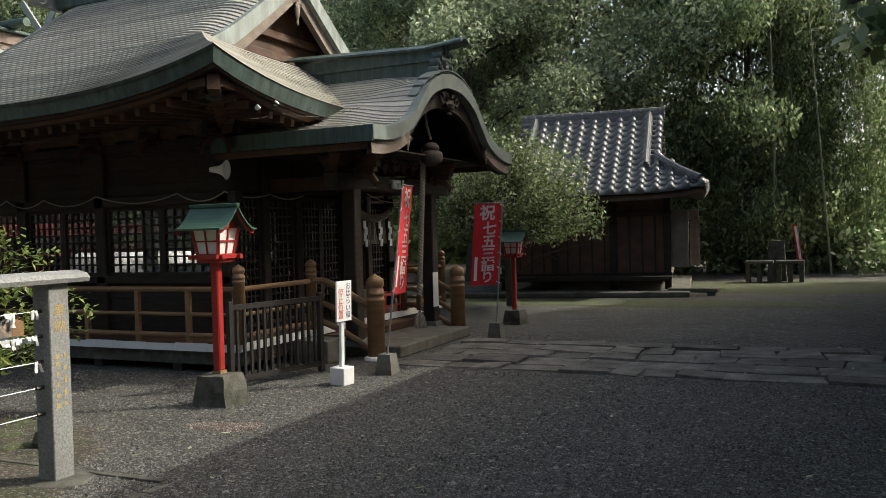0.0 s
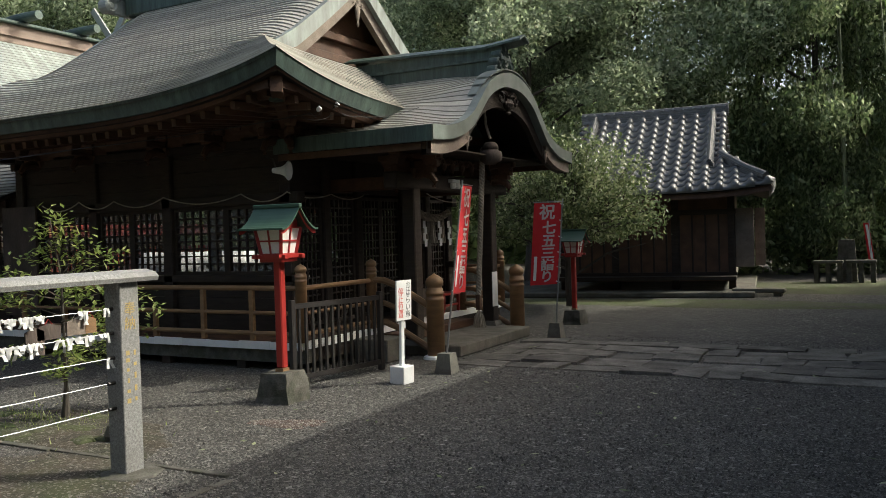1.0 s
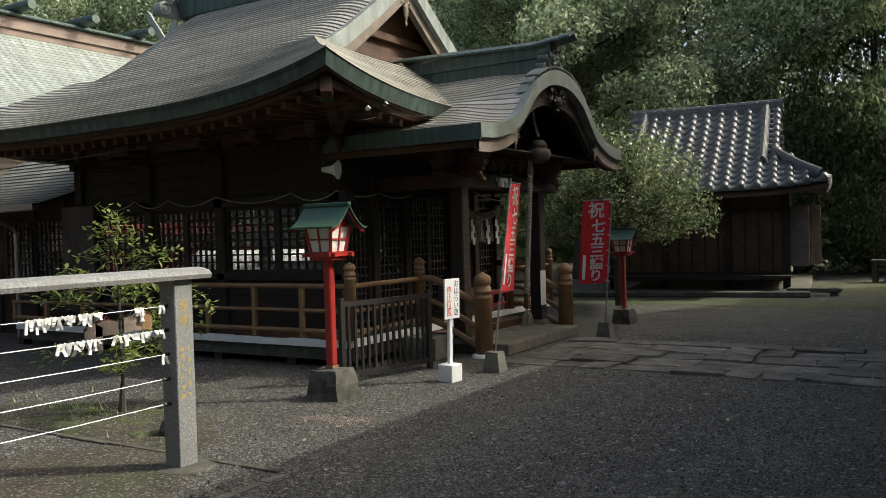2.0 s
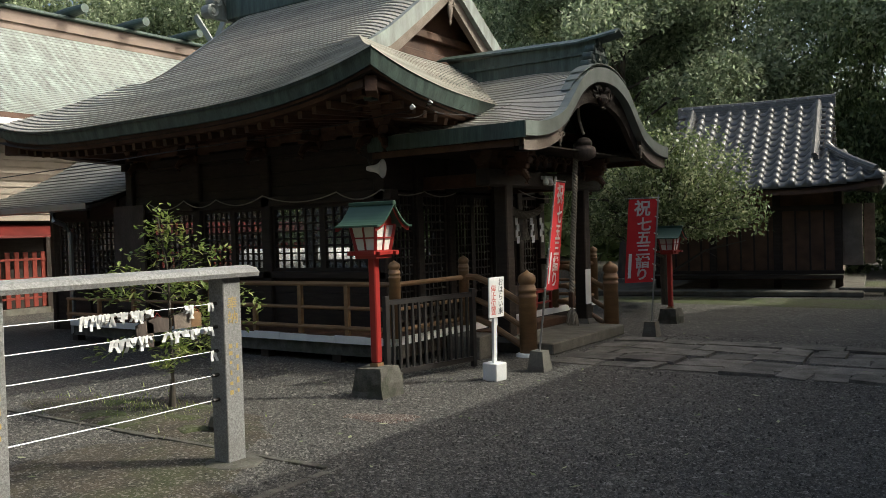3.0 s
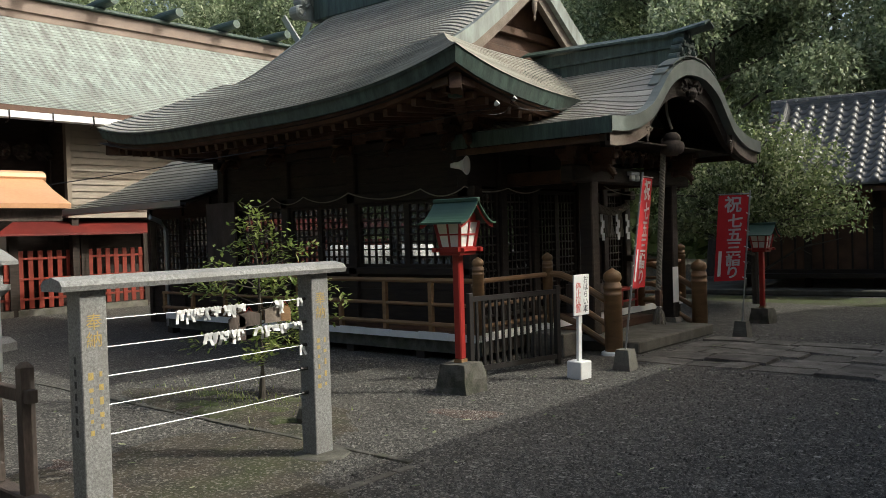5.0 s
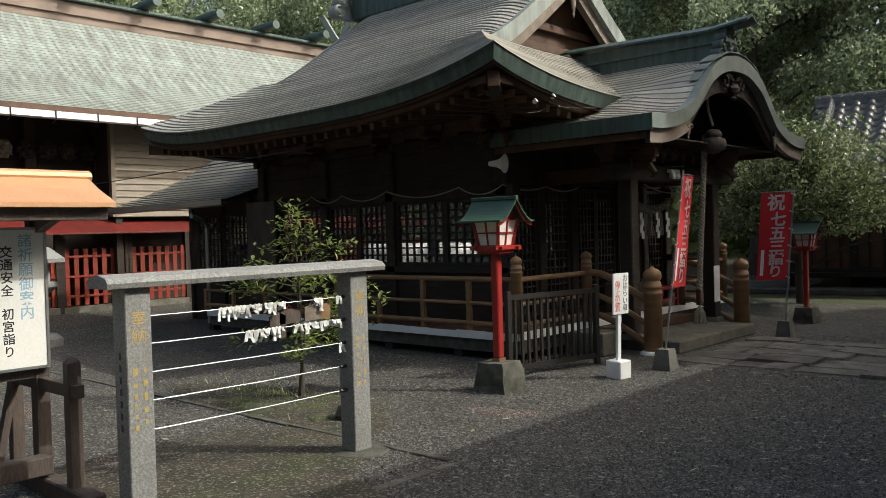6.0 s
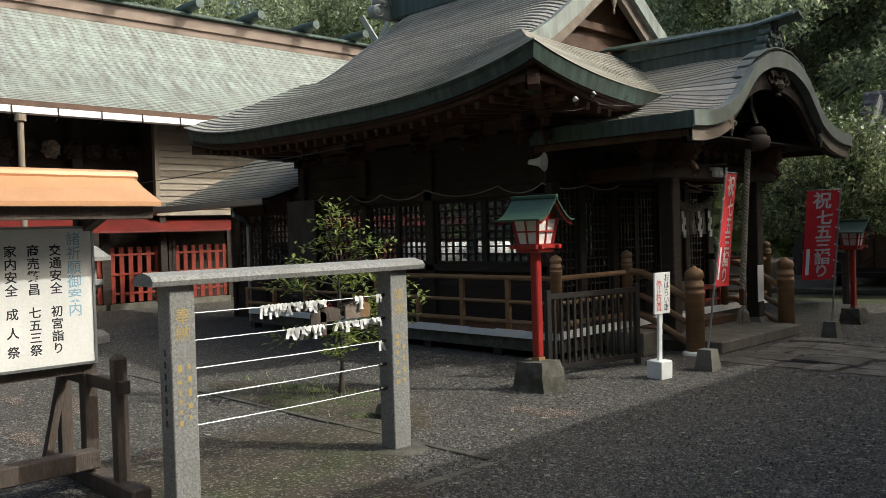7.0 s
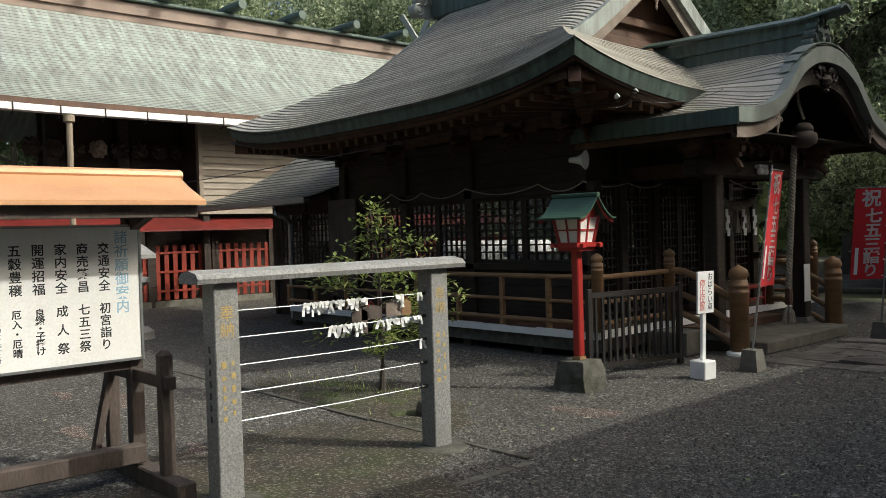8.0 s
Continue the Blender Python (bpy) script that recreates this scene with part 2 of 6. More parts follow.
def frustum(bm, cx, cy, z0, z1, a0, b0, a1, b1):
    """A block with a base of a0 x b0 and a top of a1 x b1."""
    lo = [bm.verts.new((cx + sx * a0 / 2, cy + sy * b0 / 2, z0)) for sx, sy in ((-1, -1), (1, -1), (1, 1), (-1, 1))]
    hi = [bm.verts.new((cx + sx * a1 / 2, cy + sy * b1 / 2, z1)) for sx, sy in ((-1, -1), (1, -1), (1, 1), (-1, 1))]
    bm.faces.new(lo[::-1])
    bm.faces.new(hi)
    for i in range(4):
        bm.faces.new((lo[i], lo[(i + 1) % 4], hi[(i + 1) % 4], hi[i]))
    return bm


def lathe(bm, profile, cx=0.0, cy=0.0, seg=16):
    """Turn (radius, height) pairs round an upright axis."""
    rings = []
    for r, z in profile:
        rings.append([bm.verts.new((cx + r * math.cos(2 * math.pi * i / seg), cy + r * math.sin(2 * math.pi * i / seg), z)) for i in range(seg)])
    for a, b in zip(rings, rings[1:]):
        for i in range(seg):
            bm.faces.new((a[i], a[(i + 1) % seg], b[(i + 1) % seg], b[i]))
    bm.faces.new(rings[0][::-1])
    bm.faces.new(rings[-1])
    return bm


def tube(bm, pts, r0, r1=None, seg=8):
    """A tapering round bar along a run of points."""
    r1 = r0 if r1 is None else r1
    pts = [Vector(p) for p in pts]
    rings = []
    for i, p in enumerate(pts):
        d = (pts[min(i + 1, len(pts) - 1)] - pts[max(i - 1, 0)]).normalized()
        a = d.orthogonal().normalized() if abs(d.z) > 0.95 else d.cross(Vector((0, 0, 1))).normalized()
        b = d.cross(a)
        r = r0 + (r1 - r0) * i / (len(pts) - 1)
        rings.append([bm.verts.new(p + (a * math.cos(t) + b * math.sin(t)) * r) for t in (2 * math.pi * k / seg for k in range(seg))])
    for u, v in zip(rings, rings[1:]):
        for i in range(seg):
            bm.faces.new((u[i], u[(i + 1) % seg], v[(i + 1) % seg], v[i]))
    bm.faces.new(rings[0][::-1])
    bm.faces.new(rings[-1])
    return bm


def beam(bm, p, q, w, h):
    """A squared bar from p to q, w wide and h high."""
    p, q = Vector(p), Vector(q)
    d = (q - p).normalized()
    s = d.cross(Vector((0, 0, 1)))
    s = s.normalized() if s.length > 1e-4 else Vector((1, 0, 0))
    u = s.cross(d).normalized()
    a = [bm.verts.new(p + s * i * w / 2 + u * j * h / 2) for i, j in ((-1, -1), (1, -1), (1, 1), (-1, 1))]
    b = [bm.verts.new(q + s * i * w / 2 + u * j * h / 2) for i, j in ((-1, -1), (1, -1), (1, 1), (-1, 1))]
    bm.faces.new(a)
    bm.faces.new(b[::-1])
    for i in range(4):
        bm.faces.new((a[i], b[i], b[(i + 1) % 4], a[(i + 1) % 4]))
    return bm


def sheet(bm, grid, thick=0.0):
    """A skin through rows of points, with an underside when thick."""
    vs = [[bm.verts.new(p) for p in row] for row in grid]
    for a, b in zip(vs, vs[1:]):
        for i in range(len(a) - 1):
            bm.faces.new((a[i], a[i + 1], b[i + 1], b[i]))
    if thick:
        lo = [[bm.verts.new((p[0], p[1], p[2] - thick)) for p in row] for row in grid]
        for a, b in zip(lo, lo[1:]):
            for i in range(len(a) - 1):
                bm.faces.new((a[i], b[i], b[i + 1], a[i + 1]))
        rim = [(vs[0], lo[0]), (vs[-1][::-1], lo[-1][::-1]), ([r[0] for r in vs][::-1], [r[0] for r in lo][::-1]), ([r[-1] for r in vs], [r[-1] for r in lo])]
        for t, u in rim:
            for i in range(len(t) - 1):
                bm.faces.new((t[i], u[i], u[i + 1], t[i + 1]))
    return bm


# ---- ground and paving ----
ASPHALT = gravelly(material("worn_asphalt", (0.055, 0.050, 0.042), 0.85, 0, (0.03, 0.028, 0.023), 1.1, 70, 1.0, 0.85, third=(0.058, 0.053, 0.043), patch=0.35, dist=0.014), 62, (0.20, 0.19, 0.165), 0.55, 1.0)
gravelly(ASPHALT, 30, (0.34, 0.325, 0.29), 0.95, 0.8)
gravelly(ASPHALT, 75, (0.012, 0.011, 0.010), 0.6, 0.9)
SOIL = gravelly(material("mossy_soil", (0.062, 0.048, 0.03), 0.95, 0, (0.028, 0.025, 0.018), 4, 60, 0.9, 0.95, third=(0.042, 0.052, 0.014), patch=1.8, dist=0.015), 60, (0.22, 0.205, 0.17), 0.74, 0.8)
MOSS = gravelly(material("moss_carpet", (0.06, 0.078, 0.02), 0.95, 0, (0.065, 0.058, 0.04), 3, 60, 0.9, 0.9, third=(0.06, 0.085, 0.018), patch=0.9, dist=0.015), 40, (0.18, 0.17, 0.14), 0.8, 0.6)

bm = bmesh.new()
edge = [-600, -200, -80, -40, -20, -10, -5, 0, 5, 10, 20, 40, 80, 200, 600]
sheet(bm, [[(x, y, 0.0) for x in edge] for y in edge])
ground = tagged(part("ground", bm, ASPHALT), "dark grey worn asphalt ground with fine gravel", "ground", kind="structure")


def blob(name, mat, cx, cy, rx, ry, z, label, seed, wob=0.25, kind="structure"):
    """A low uneven patch on the ground, thicker in the middle."""
    rnd = random.Random(seed)
    ph = [rnd.uniform(0, 6.28) for _ in range(5)]
    b = bmesh.new()
    rows = []
    for k in range(7):
        f = 1 - k / 6
        row = []
        for i in range(49):
            t = 2 * math.pi * i / 48
            w = 1 + wob * (math.sin(2 * t + ph[0]) * 0.4 + math.sin(3 * t + ph[1]) * 0.35 + math.sin(7 * t + ph[2]) * 0.2 + math.sin(13 * t + ph[3]) * 0.12)
            row.append((cx + rx * f * w * math.cos(t), cy + ry * f * w * math.sin(t), z * (1 - f ** 3) + (0.004 if f < 1 else -0.01) + 0.006 * noise.noise((cx + f * 3 * math.cos(t), f * 3 * math.sin(t), seed))))
        rows.append(row)
    sheet(b, rows)
    return tagged(part(name, b, mat, smooth=True), label, "ground", kind=kind)


blob("tree_bed", SOIL, -6.75, 4.75, 1.6, 0.62, 0.035, "low bed of brown soil and patchy moss round a young tree", 3)
blob("soil_strip", SOIL, -5.0, 3.1, 1.3, 1.5, 0.006, "thin brown soil washed over the asphalt", 9, 0.4)
for i, (mx, my, mr) in enumerate([(-6.55, 4.45, 0.34), (-6.15, 4.72, 0.26), (-7.0, 4.5, 0.3), (-5.75, 4.5, 0.2), (-7.35, 4.85, 0.28), (-6.4, 5.1, 0.24)]):
    blob("moss_clump", MOSS, mx, my, mr, mr * 0.6, 0.045, "cushion of green moss on the soil of the tree bed", 20 + i, 0.5)
blob("moss_strip", MOSS, -4.2, 17.6, 5.4, 0.9, 0.02, "green moss strip along the edge of the yard", 5)
blob("moss_patch", MOSS, -0.9, 22.6, 4.2, 2.3, 0.02, "green moss patch beside the stone tables", 6)

# ---- worship hall: plan ----
YC = 10.64                 # axis of the shrine
EY, EXF, EXR = 6.90, -5.68, -13.40   # eaves
XC, HX, HY = (EXF + EXR) / 2, (EXF - EXR) / 2, YC - EY
GX, VG = 2.44, 0.40       # gable plane from the middle, and its foot up the slope
WY, WXF, WXR = 8.53, -6.89, -12.20   # walls
VY, VX = 7.83, -6.19       # veranda edge
FLOOR = 0.36
hall = thing("shrine_hall", pose(0, 0, 0), "dark wooden shrine hall under a grey-green copper roof", "shrine hall")


def roof_z(v, s):
    """Height of the roof, v up the slope and s along it; the corners lift, the rear ones less."""
    lift = 0.36 * s ** 3.2 if s > 0 else 0.25 * abs(s) ** 4.4
    return 3.24 + 2.47 * (0.81 * v + 0.19 * v * v) + lift * max(0.0, 1 - v / 0.8) ** 2


def half_x(v):
    return HX - (HX - GX) * v / VG if v < VG else GX


def roll(v, s):
    """The roof rounds over towards its gable verges."""
    return -0.15 * max(0.0, (abs(s) - 0.76) / 0.24) ** 2 * min(1.0, max(0.0, (v - VG + 0.02) / 0.14))


def side_pt(sgn, v, s, dz=0.0):
    return (XC + s * half_x(v), YC - sgn * HY * (1 - v), roof_z(v, s if v < VG else s * GX / HX) + roll(v, s) + dz)


def end_pt(sgn, v, s, dz=0.0):
    return (XC + sgn * half_x(v), YC + s * HY * (1 - v), roof_z(v, sgn * abs(s)) + dz)


def plates(b, rows, sgn=1):
    """Lays a course of lapped copper: rows are undercut, lip and upper edge."""
    return sheet(b, [r[::-1] for r in rows] if sgn < 0 else rows)


def roof_course(fn, sgn, v0, v1, seg, parent, mat, name="copper_course"):
    ss = [-1 + 2 * i / seg for i in range(seg + 1)]
    dv = (v1 - v0) * 0.3
    rows = [[fn(sgn, v0 + dv, s, 0.004) for s in ss], [fn(sgn, v0, s, 0.008) for s in ss], [fn(sgn, v0, s, 0.021) for s in ss], [fn(sgn, v1, s, 0.003) for s in ss]]
    return part(name, plates(bmesh.new(), rows, sgn), mat, parent)


roof = part("roof", sheet(bmesh.new(), [[side_pt(1, v / 12, -1 + i / 10, -0.03) for i in range(21)] for v in range(13)]), DARK_WOOD, hall, "grey-green copper shingle roof with lifted corners")
part("roof_deck", sheet(bmesh.new(), [[side_pt(-1, v / 12, 1 - i / 10, -0.03) for i in range(21)] for v in range(13)]), DARK_WOOD, roof)
N = 46
for k in range(N):
    roof_course(side_pt, 1, k / N, (k + 1) / N, 52, roof, COPPER)
for k in range(0, 23):
    roof_course(side_pt, -1, k / 23, (k + 1) / 23, 16, roof, COPPER)
NF = 18
for k in range(NF):
    roof_course(end_pt, 1, VG * k / NF, VG * (k + 1) / NF, 36, roof, COPPER)
for k in range(8):
    roof_course(end_pt, -1, VG * k / 8, VG * (k + 1) / 8, 16, roof, COPPER)


def eave_band(fn, sgn, z0, z1, out0, out1, mat, name):
    """A band below the roof edge; out: metres inside the edge."""
    b = bmesh.new()
    ss = [-1 + 2 * i / 40 for i in range(41)]
    rows = []
    for z, o in ((z0, out0), (z1, out1), (z1, out1 + 0.25), (z0, out0 + 0.25), (z0, out0)):
        rows.append([])
        for s in ss:
            p = Vector(fn(sgn, 0, s))
            d = Vector((XC, YC, 0)) - Vector((p.x, p.y, 0))
            if fn is side_pt:
                q = Vector((p.x + math.copysign(o * max(0, abs(s) ** 8), d.x), p.y + math.copysign(o, d.y), p.z + z))
            else:
                q = Vector((p.x + math.copysign(o, d.x), p.y + math.copysign(o * max(0, abs(s) ** 8), d.y), p.z + z))
            rows[-1].append(q)
    sheet(b, rows)
    return part(name, b, mat, hall)


for fn, sg in ((side_pt, 1), (end_pt, 1), (side_pt, -1), (end_pt, -1)):
    eave_band(fn, sg, 0.012, -0.17, -0.01, 0.06, PATINA, "eave_fascia")
    eave_band(fn, sg, -0.172, -0.27, 0.09, 0.13, BEAM_WOOD, "eave_board")

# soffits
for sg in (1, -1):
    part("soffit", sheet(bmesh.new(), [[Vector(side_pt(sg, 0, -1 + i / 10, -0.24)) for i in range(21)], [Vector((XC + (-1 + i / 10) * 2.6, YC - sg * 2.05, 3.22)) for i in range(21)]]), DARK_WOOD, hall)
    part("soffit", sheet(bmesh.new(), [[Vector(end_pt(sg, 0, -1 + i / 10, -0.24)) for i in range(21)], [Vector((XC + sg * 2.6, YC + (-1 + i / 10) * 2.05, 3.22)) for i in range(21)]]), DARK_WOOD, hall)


def carving(w, h, d, seed):
    """A pierced-looking scroll carving facing +x: a plate of curls round a raised middle."""
    rnd = random.Random(seed)
    b = bmesh.new()
    def curl(cy, cz, r, turn, a0):
        pts = []
        for i in range(16):
            t = i / 15
            a = a0 + turn * t * 4.6
            k = r * (1 - 0.75 * t)
            pts.append((d * 0.2 + d * 0.25 * t, cy + k * math.cos(a), cz + k * math.sin(a)))
        tube(b, pts, r * 0.34, r * 0.16, seg=6)
    for sg in (-1, 1):
        curl(sg * 0.22 * w, 0.26 * h, 0.2 * w, sg, 0.6 if sg > 0 else math.pi - 0.6)
        curl(sg * 0.36 * w, 0.36 * h, 0.14 * w, -sg, 0.2 if sg > 0 else math.pi - 0.2)
    lathe(b, [(0.02 * w, -0.5 * h), (0.1 * w, -0.4 * h), (0.06 * w, -0.3 * h), (0.16 * w, -0.12 * h), (0.2 * w, 0.1 * h), (0.12 * w, 0.34 * h), (0.2 * w, 0.45 * h)], 0, 0, 12)
    for v in b.verts:
        v.co.x *= 0.6
    return b


def ridge_ornament(s):
    """A ridge-end plate with scrolls at its foot and a round crest."""
    b = bmesh.new()
    frustum(b, 0, 0, -0.1 * s, 0.42 * s, 0.10 * s, 0.66 * s, 0.10 * s, 0.26 * s)
    def disc(cy, cz, r):
        rings = [[b.verts.new((x, cy + k * r * math.cos(2 * math.pi * i / 16), cz + k * r * math.sin(2 * math.pi * i / 16))) for i in range(16)] for x, k in ((-0.09 * s, 1), (0.08 * s, 1), (0.105 * s, 0.8), (0.07 * s, 0.55), (0.10 * s, 0.35))]
        for u, v in zip(rings, rings[1:]):
            for i in range(16):
                b.faces.new((u[i], u[(i + 1) % 16], v[(i + 1) % 16], v[i]))
        b.faces.new(rings[0][::-1])
        b.faces.new(rings[-1])
    for cy, cz, r in ((-0.36, 0.0, 0.11), (0.36, 0.0, 0.11), (-0.27, 0.17, 0.10), (0.27, 0.17, 0.10), (-0.17, 0.32, 0.09), (0.17, 0.32, 0.09), (0, 0.24, 0.15), (0, 0.45, 0.12)):
        disc(cy * s, cz * s, r * s)
    return b


def rafter(p, q, w=0.07, h=0.085):
    part("rafter", beam(bmesh.new(), p, q, w, h), BEAM_WOOD, hall)


for i in range(34):
    s = -0.97 + 1.94 * i / 33
    p = Vector(side_pt(1, 0, s, -0.32)) + Vector((0, 0.19, 0))
    run = min(WY + 0.05 - p.y, HX * (1 - abs(s)) + 0.12)
    rafter(p, p + Vector((0, run, (3.14 - p.z) * run / (WY + 0.05 - p.y))))
for i in range(18):
    s = -0.97 + 1.94 * i / 33
    p = Vector(end_pt(1, 0, s, -0.32)) + Vector((-0.19, 0, 0))
    run = min(p.x - WXF + 0.05, HY * (1 - abs(s)) + 0.12)
    rafter(p, p + Vector((-run, 0, (3.14 - p.z) * run / (p.x - WXF + 0.05))))
for sg in (1, -1):
    c = Vector(side_pt(1, 0, sg, -0.36))
    part("hip_rafter", beam(bmesh.new(), c + Vector((-sg * 0.1, 0.1, 0)), (XC + sg * 2.62, WY + 0.05, 3.05), 0.13, 0.17), BEAM_WOOD, hall)

# gable ends, verges and ridge
for sg in (1, -1):
    gx = XC + sg * (GX - 0.42)
    b = bmesh.new()
    base = roof_z(VG, 0) - 0.1
    for s in (-1, 1):
        top = [b.verts.new((gx, YC + s * HY * (1 - v), roof_z(v, 0) - 0.03)) for v in [VG + (1 - VG) * k / 10 for k in range(11)]]
        low = [b.verts.new((gx, v.co.y, base)) for v in top]
        for i in range(10):
            b.faces.new((top[i], top[i + 1], low[i + 1], low[i]))
    part("gable_panel", b, BEAM_WOOD, hall, "brown timber gable panel with carved struts")
    for s in (-1, 1):
        def verge(o, z0, z1, mat, name, lab="", first=-0.05):
            b2 = bmesh.new()
            vv = [VG + first + (1 - VG - first) * k / 14 for k in range(15)]
            rws = []
            for xo, zz in ((o, z0), (o, z1), (o - 0.10, z1), (o - 0.10, z0), (o, z0)):
                rws.append([Vector((XC + sg * (GX + xo), YC + s * HY * (1 - v), roof_z(v, 0) + zz * (0.4 + 0.6 * min(1.0, max(0.0, (v - VG) / 0.16))))) for v in vv])
            sheet(b2, rws)
            return part(name, b2, mat, hall, lab)
        verge(0.03, -0.10, -0.36, PALE_COPPER, "gable_verge", "pale copper-clad gable verge", 0.0)
        verge(-0.05, -0.36, -0.56, PALE_WOOD, "bargeboard", "silvered carved wooden bargeboard", 0.07)
    # pendant under the apex
    g = part("gable_pendant", carving(0.30, 0.42, 0.07, 5), PALE_WOOD, hall, "carved wooden gable pendant")
    g.matrix_basis = pose(XC + sg * (GX - 0.06), YC, 4.97)
    for zz in (4.3, 4.62):
        part("gable_tie", boxed(gx - 0.03, gx + 0.09, YC - HY * (1 - VG) * (0.72 if zz < 4.4 else 0.48), YC + HY * (1 - VG) * (0.72 if zz < 4.4 else 0.48), zz - 0.06, zz + 0.06, bevel=0.01), BEAM_WOOD, hall)
b = boxed(XC - GX - 0.02, XC + GX + 0.02, YC - 0.17, YC + 0.17, 5.60, 6.06, bevel=0.03)
box(b, XC - GX - 0.06, XC + GX + 0.06, YC - 0.23, YC + 0.23, 6.06, 6.14, bevel=0.02)
part("ridge", b, PATINA, hall, "copper-clad box ridge")
for sg in (1, -1):
    b = ridge_ornament(1.15)
    ob = part("ridge_end", b, PALE_COPPER, hall, "curled pale copper ridge-end ornament")
    ob.matrix_basis = pose(XC + sg * (GX + 0.16), YC, 5.76)

# ---- walls of the hall ----


def pillar(x, y, z0, z1, w=0.18, mat=None, name="pillar"):
    return part(name, boxed(x - w / 2, x + w / 2, y - w / 2, y + w / 2, z0, z1, bevel=0.015), mat or DARK_WOOD, hall)


for y in (WY, 2 * YC - WY):
    for x in (WXF, -9.0, -10.52, WXR):
        pillar(x, y, 0.05, 3.2)
for y in (9.25, 10.02, 11.26, 12.03):
    pillar(WXF, y, 0.05, 3.2, 0.16)
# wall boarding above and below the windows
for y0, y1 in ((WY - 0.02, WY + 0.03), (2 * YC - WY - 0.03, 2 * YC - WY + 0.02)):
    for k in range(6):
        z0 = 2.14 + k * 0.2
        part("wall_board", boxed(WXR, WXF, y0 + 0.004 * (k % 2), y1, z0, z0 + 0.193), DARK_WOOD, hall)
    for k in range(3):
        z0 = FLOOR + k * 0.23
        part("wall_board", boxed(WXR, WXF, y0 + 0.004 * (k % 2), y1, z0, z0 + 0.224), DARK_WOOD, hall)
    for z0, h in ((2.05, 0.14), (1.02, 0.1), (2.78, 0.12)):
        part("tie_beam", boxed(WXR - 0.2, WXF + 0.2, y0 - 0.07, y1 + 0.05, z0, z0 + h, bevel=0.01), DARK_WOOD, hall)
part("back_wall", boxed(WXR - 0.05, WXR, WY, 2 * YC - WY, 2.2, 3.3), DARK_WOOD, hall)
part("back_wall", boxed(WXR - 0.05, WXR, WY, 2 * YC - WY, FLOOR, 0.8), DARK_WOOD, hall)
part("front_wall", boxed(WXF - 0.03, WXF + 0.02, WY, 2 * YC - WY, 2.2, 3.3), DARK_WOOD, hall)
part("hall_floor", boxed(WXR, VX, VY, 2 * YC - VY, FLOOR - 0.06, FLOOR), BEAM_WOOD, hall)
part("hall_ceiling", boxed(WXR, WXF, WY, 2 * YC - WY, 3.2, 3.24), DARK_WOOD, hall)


def lattice(name, n, rows, w, h, bar=0.022):
    """A lattice window in its own x-z plane, with one pane of old glass behind the bars."""
    e = new(name)
    fr = bmesh.new()
    for a in ((0, w, 0, 0.05), (0, w, h - 0.05, h), (0, 0.05, 0.05, h - 0.05), (w - 0.05, w, 0.05, h - 0.05)):
        box(fr, a[0], a[1], -0.03, 0.03, a[2], a[3])
    part("window_frame", fr, DARK_WOOD, e)
    pane = part("pane", boxed(0.04, w - 0.04, 0.02, 0.024, 0.04, h - 0.04), GLASS, e)
    pane.visible_shadow = False
    for i in range(1, n):
        x = 0.05 + (w - 0.1) * i / n
        part("lattice_bar", boxed(x - bar / 2, x + bar / 2, -0.02, 0.012, 0.05, h - 0.05), DARK_WOOD, e)
    for j in range(1, rows):
        z = 0.05 + (h - 0.1) * j / rows
        part("lattice_bar", boxed(0.05, w - 0.05, -0.014, 0.016, z - bar / 2, z + bar / 2), DARK_WOOD, e)
    return e


def put_lattice(m, n, rows, w, h, name="lattice_window", label="dark wooden lattice window with square panes"):
    e = lattice(name, n, rows, w, h)
    e.matrix_basis = m
    e.parent = hall
    tagged(e, label)
    return e


for x0, x1 in ((-10.44, -9.76), (-9.76, -9.08), (-8.92, -7.95), (-7.95, -6.98)):
    put_lattice(pose(x0, WY, 1.12), 5 if x1 - x0 < 0.8 else 6, 8, x1 - x0, 0.93)
for x0, x1 in ((-12.1, -11.35), (-11.35, -10.6)):
    put_lattice(pose(x0, WY, 1.12), 5, 8, x1 - x0, 0.93)
# front lattice doors
for y0, y1 in ((8.62, 9.17), (9.33, 9.94), (10.1, 10.64), (10.64, 11.18), (11.34, 11.95), (12.11, 12.66)):
    put_lattice(pose(WXF, y0, FLOOR + 0.06, 0, 0, 90), 5, 14, y1 - y0, 1.74, "lattice_door", "dark wooden lattice door")

# ---- veranda, rail and steps ----
for k in range(14):
    x0 = -13.0 + k * 0.487
    part("white_board_end", boxed(x0, x0 + 0.482, VY - 0.025, VY, FLOOR - 0.1, FLOOR - 0.005 - 0.006 * (k % 3)), WHITE, hall, "white-painted veranda edge")
part("veranda_beam", boxed(-13.0, VX, VY + 0.03, VY + 0.17, 0.1, FLOOR - 0.07), MOSSY, hall, "mossy dark veranda beam")
part("veranda_beam", boxed(VX - 0.17, VX - 0.03, VY + 0.2, 2 * YC - VY, 0.1, FLOOR - 0.07), DARK_WOOD, hall)
part("veranda_edge", boxed(VX - 0.02, VX + 0.02, VY, 2 * YC - VY, FLOOR - 0.09, FLOOR + 0.004), WHITE, hall, "white-painted veranda front edge")
for x in (-13, -11.5, -10, -8.5, -7.2):
    part("floor_post", boxed(x - 0.07, x + 0.07, VY + 0.05, VY + 0.19, 0, 0.12), DARK_WOOD, hall)


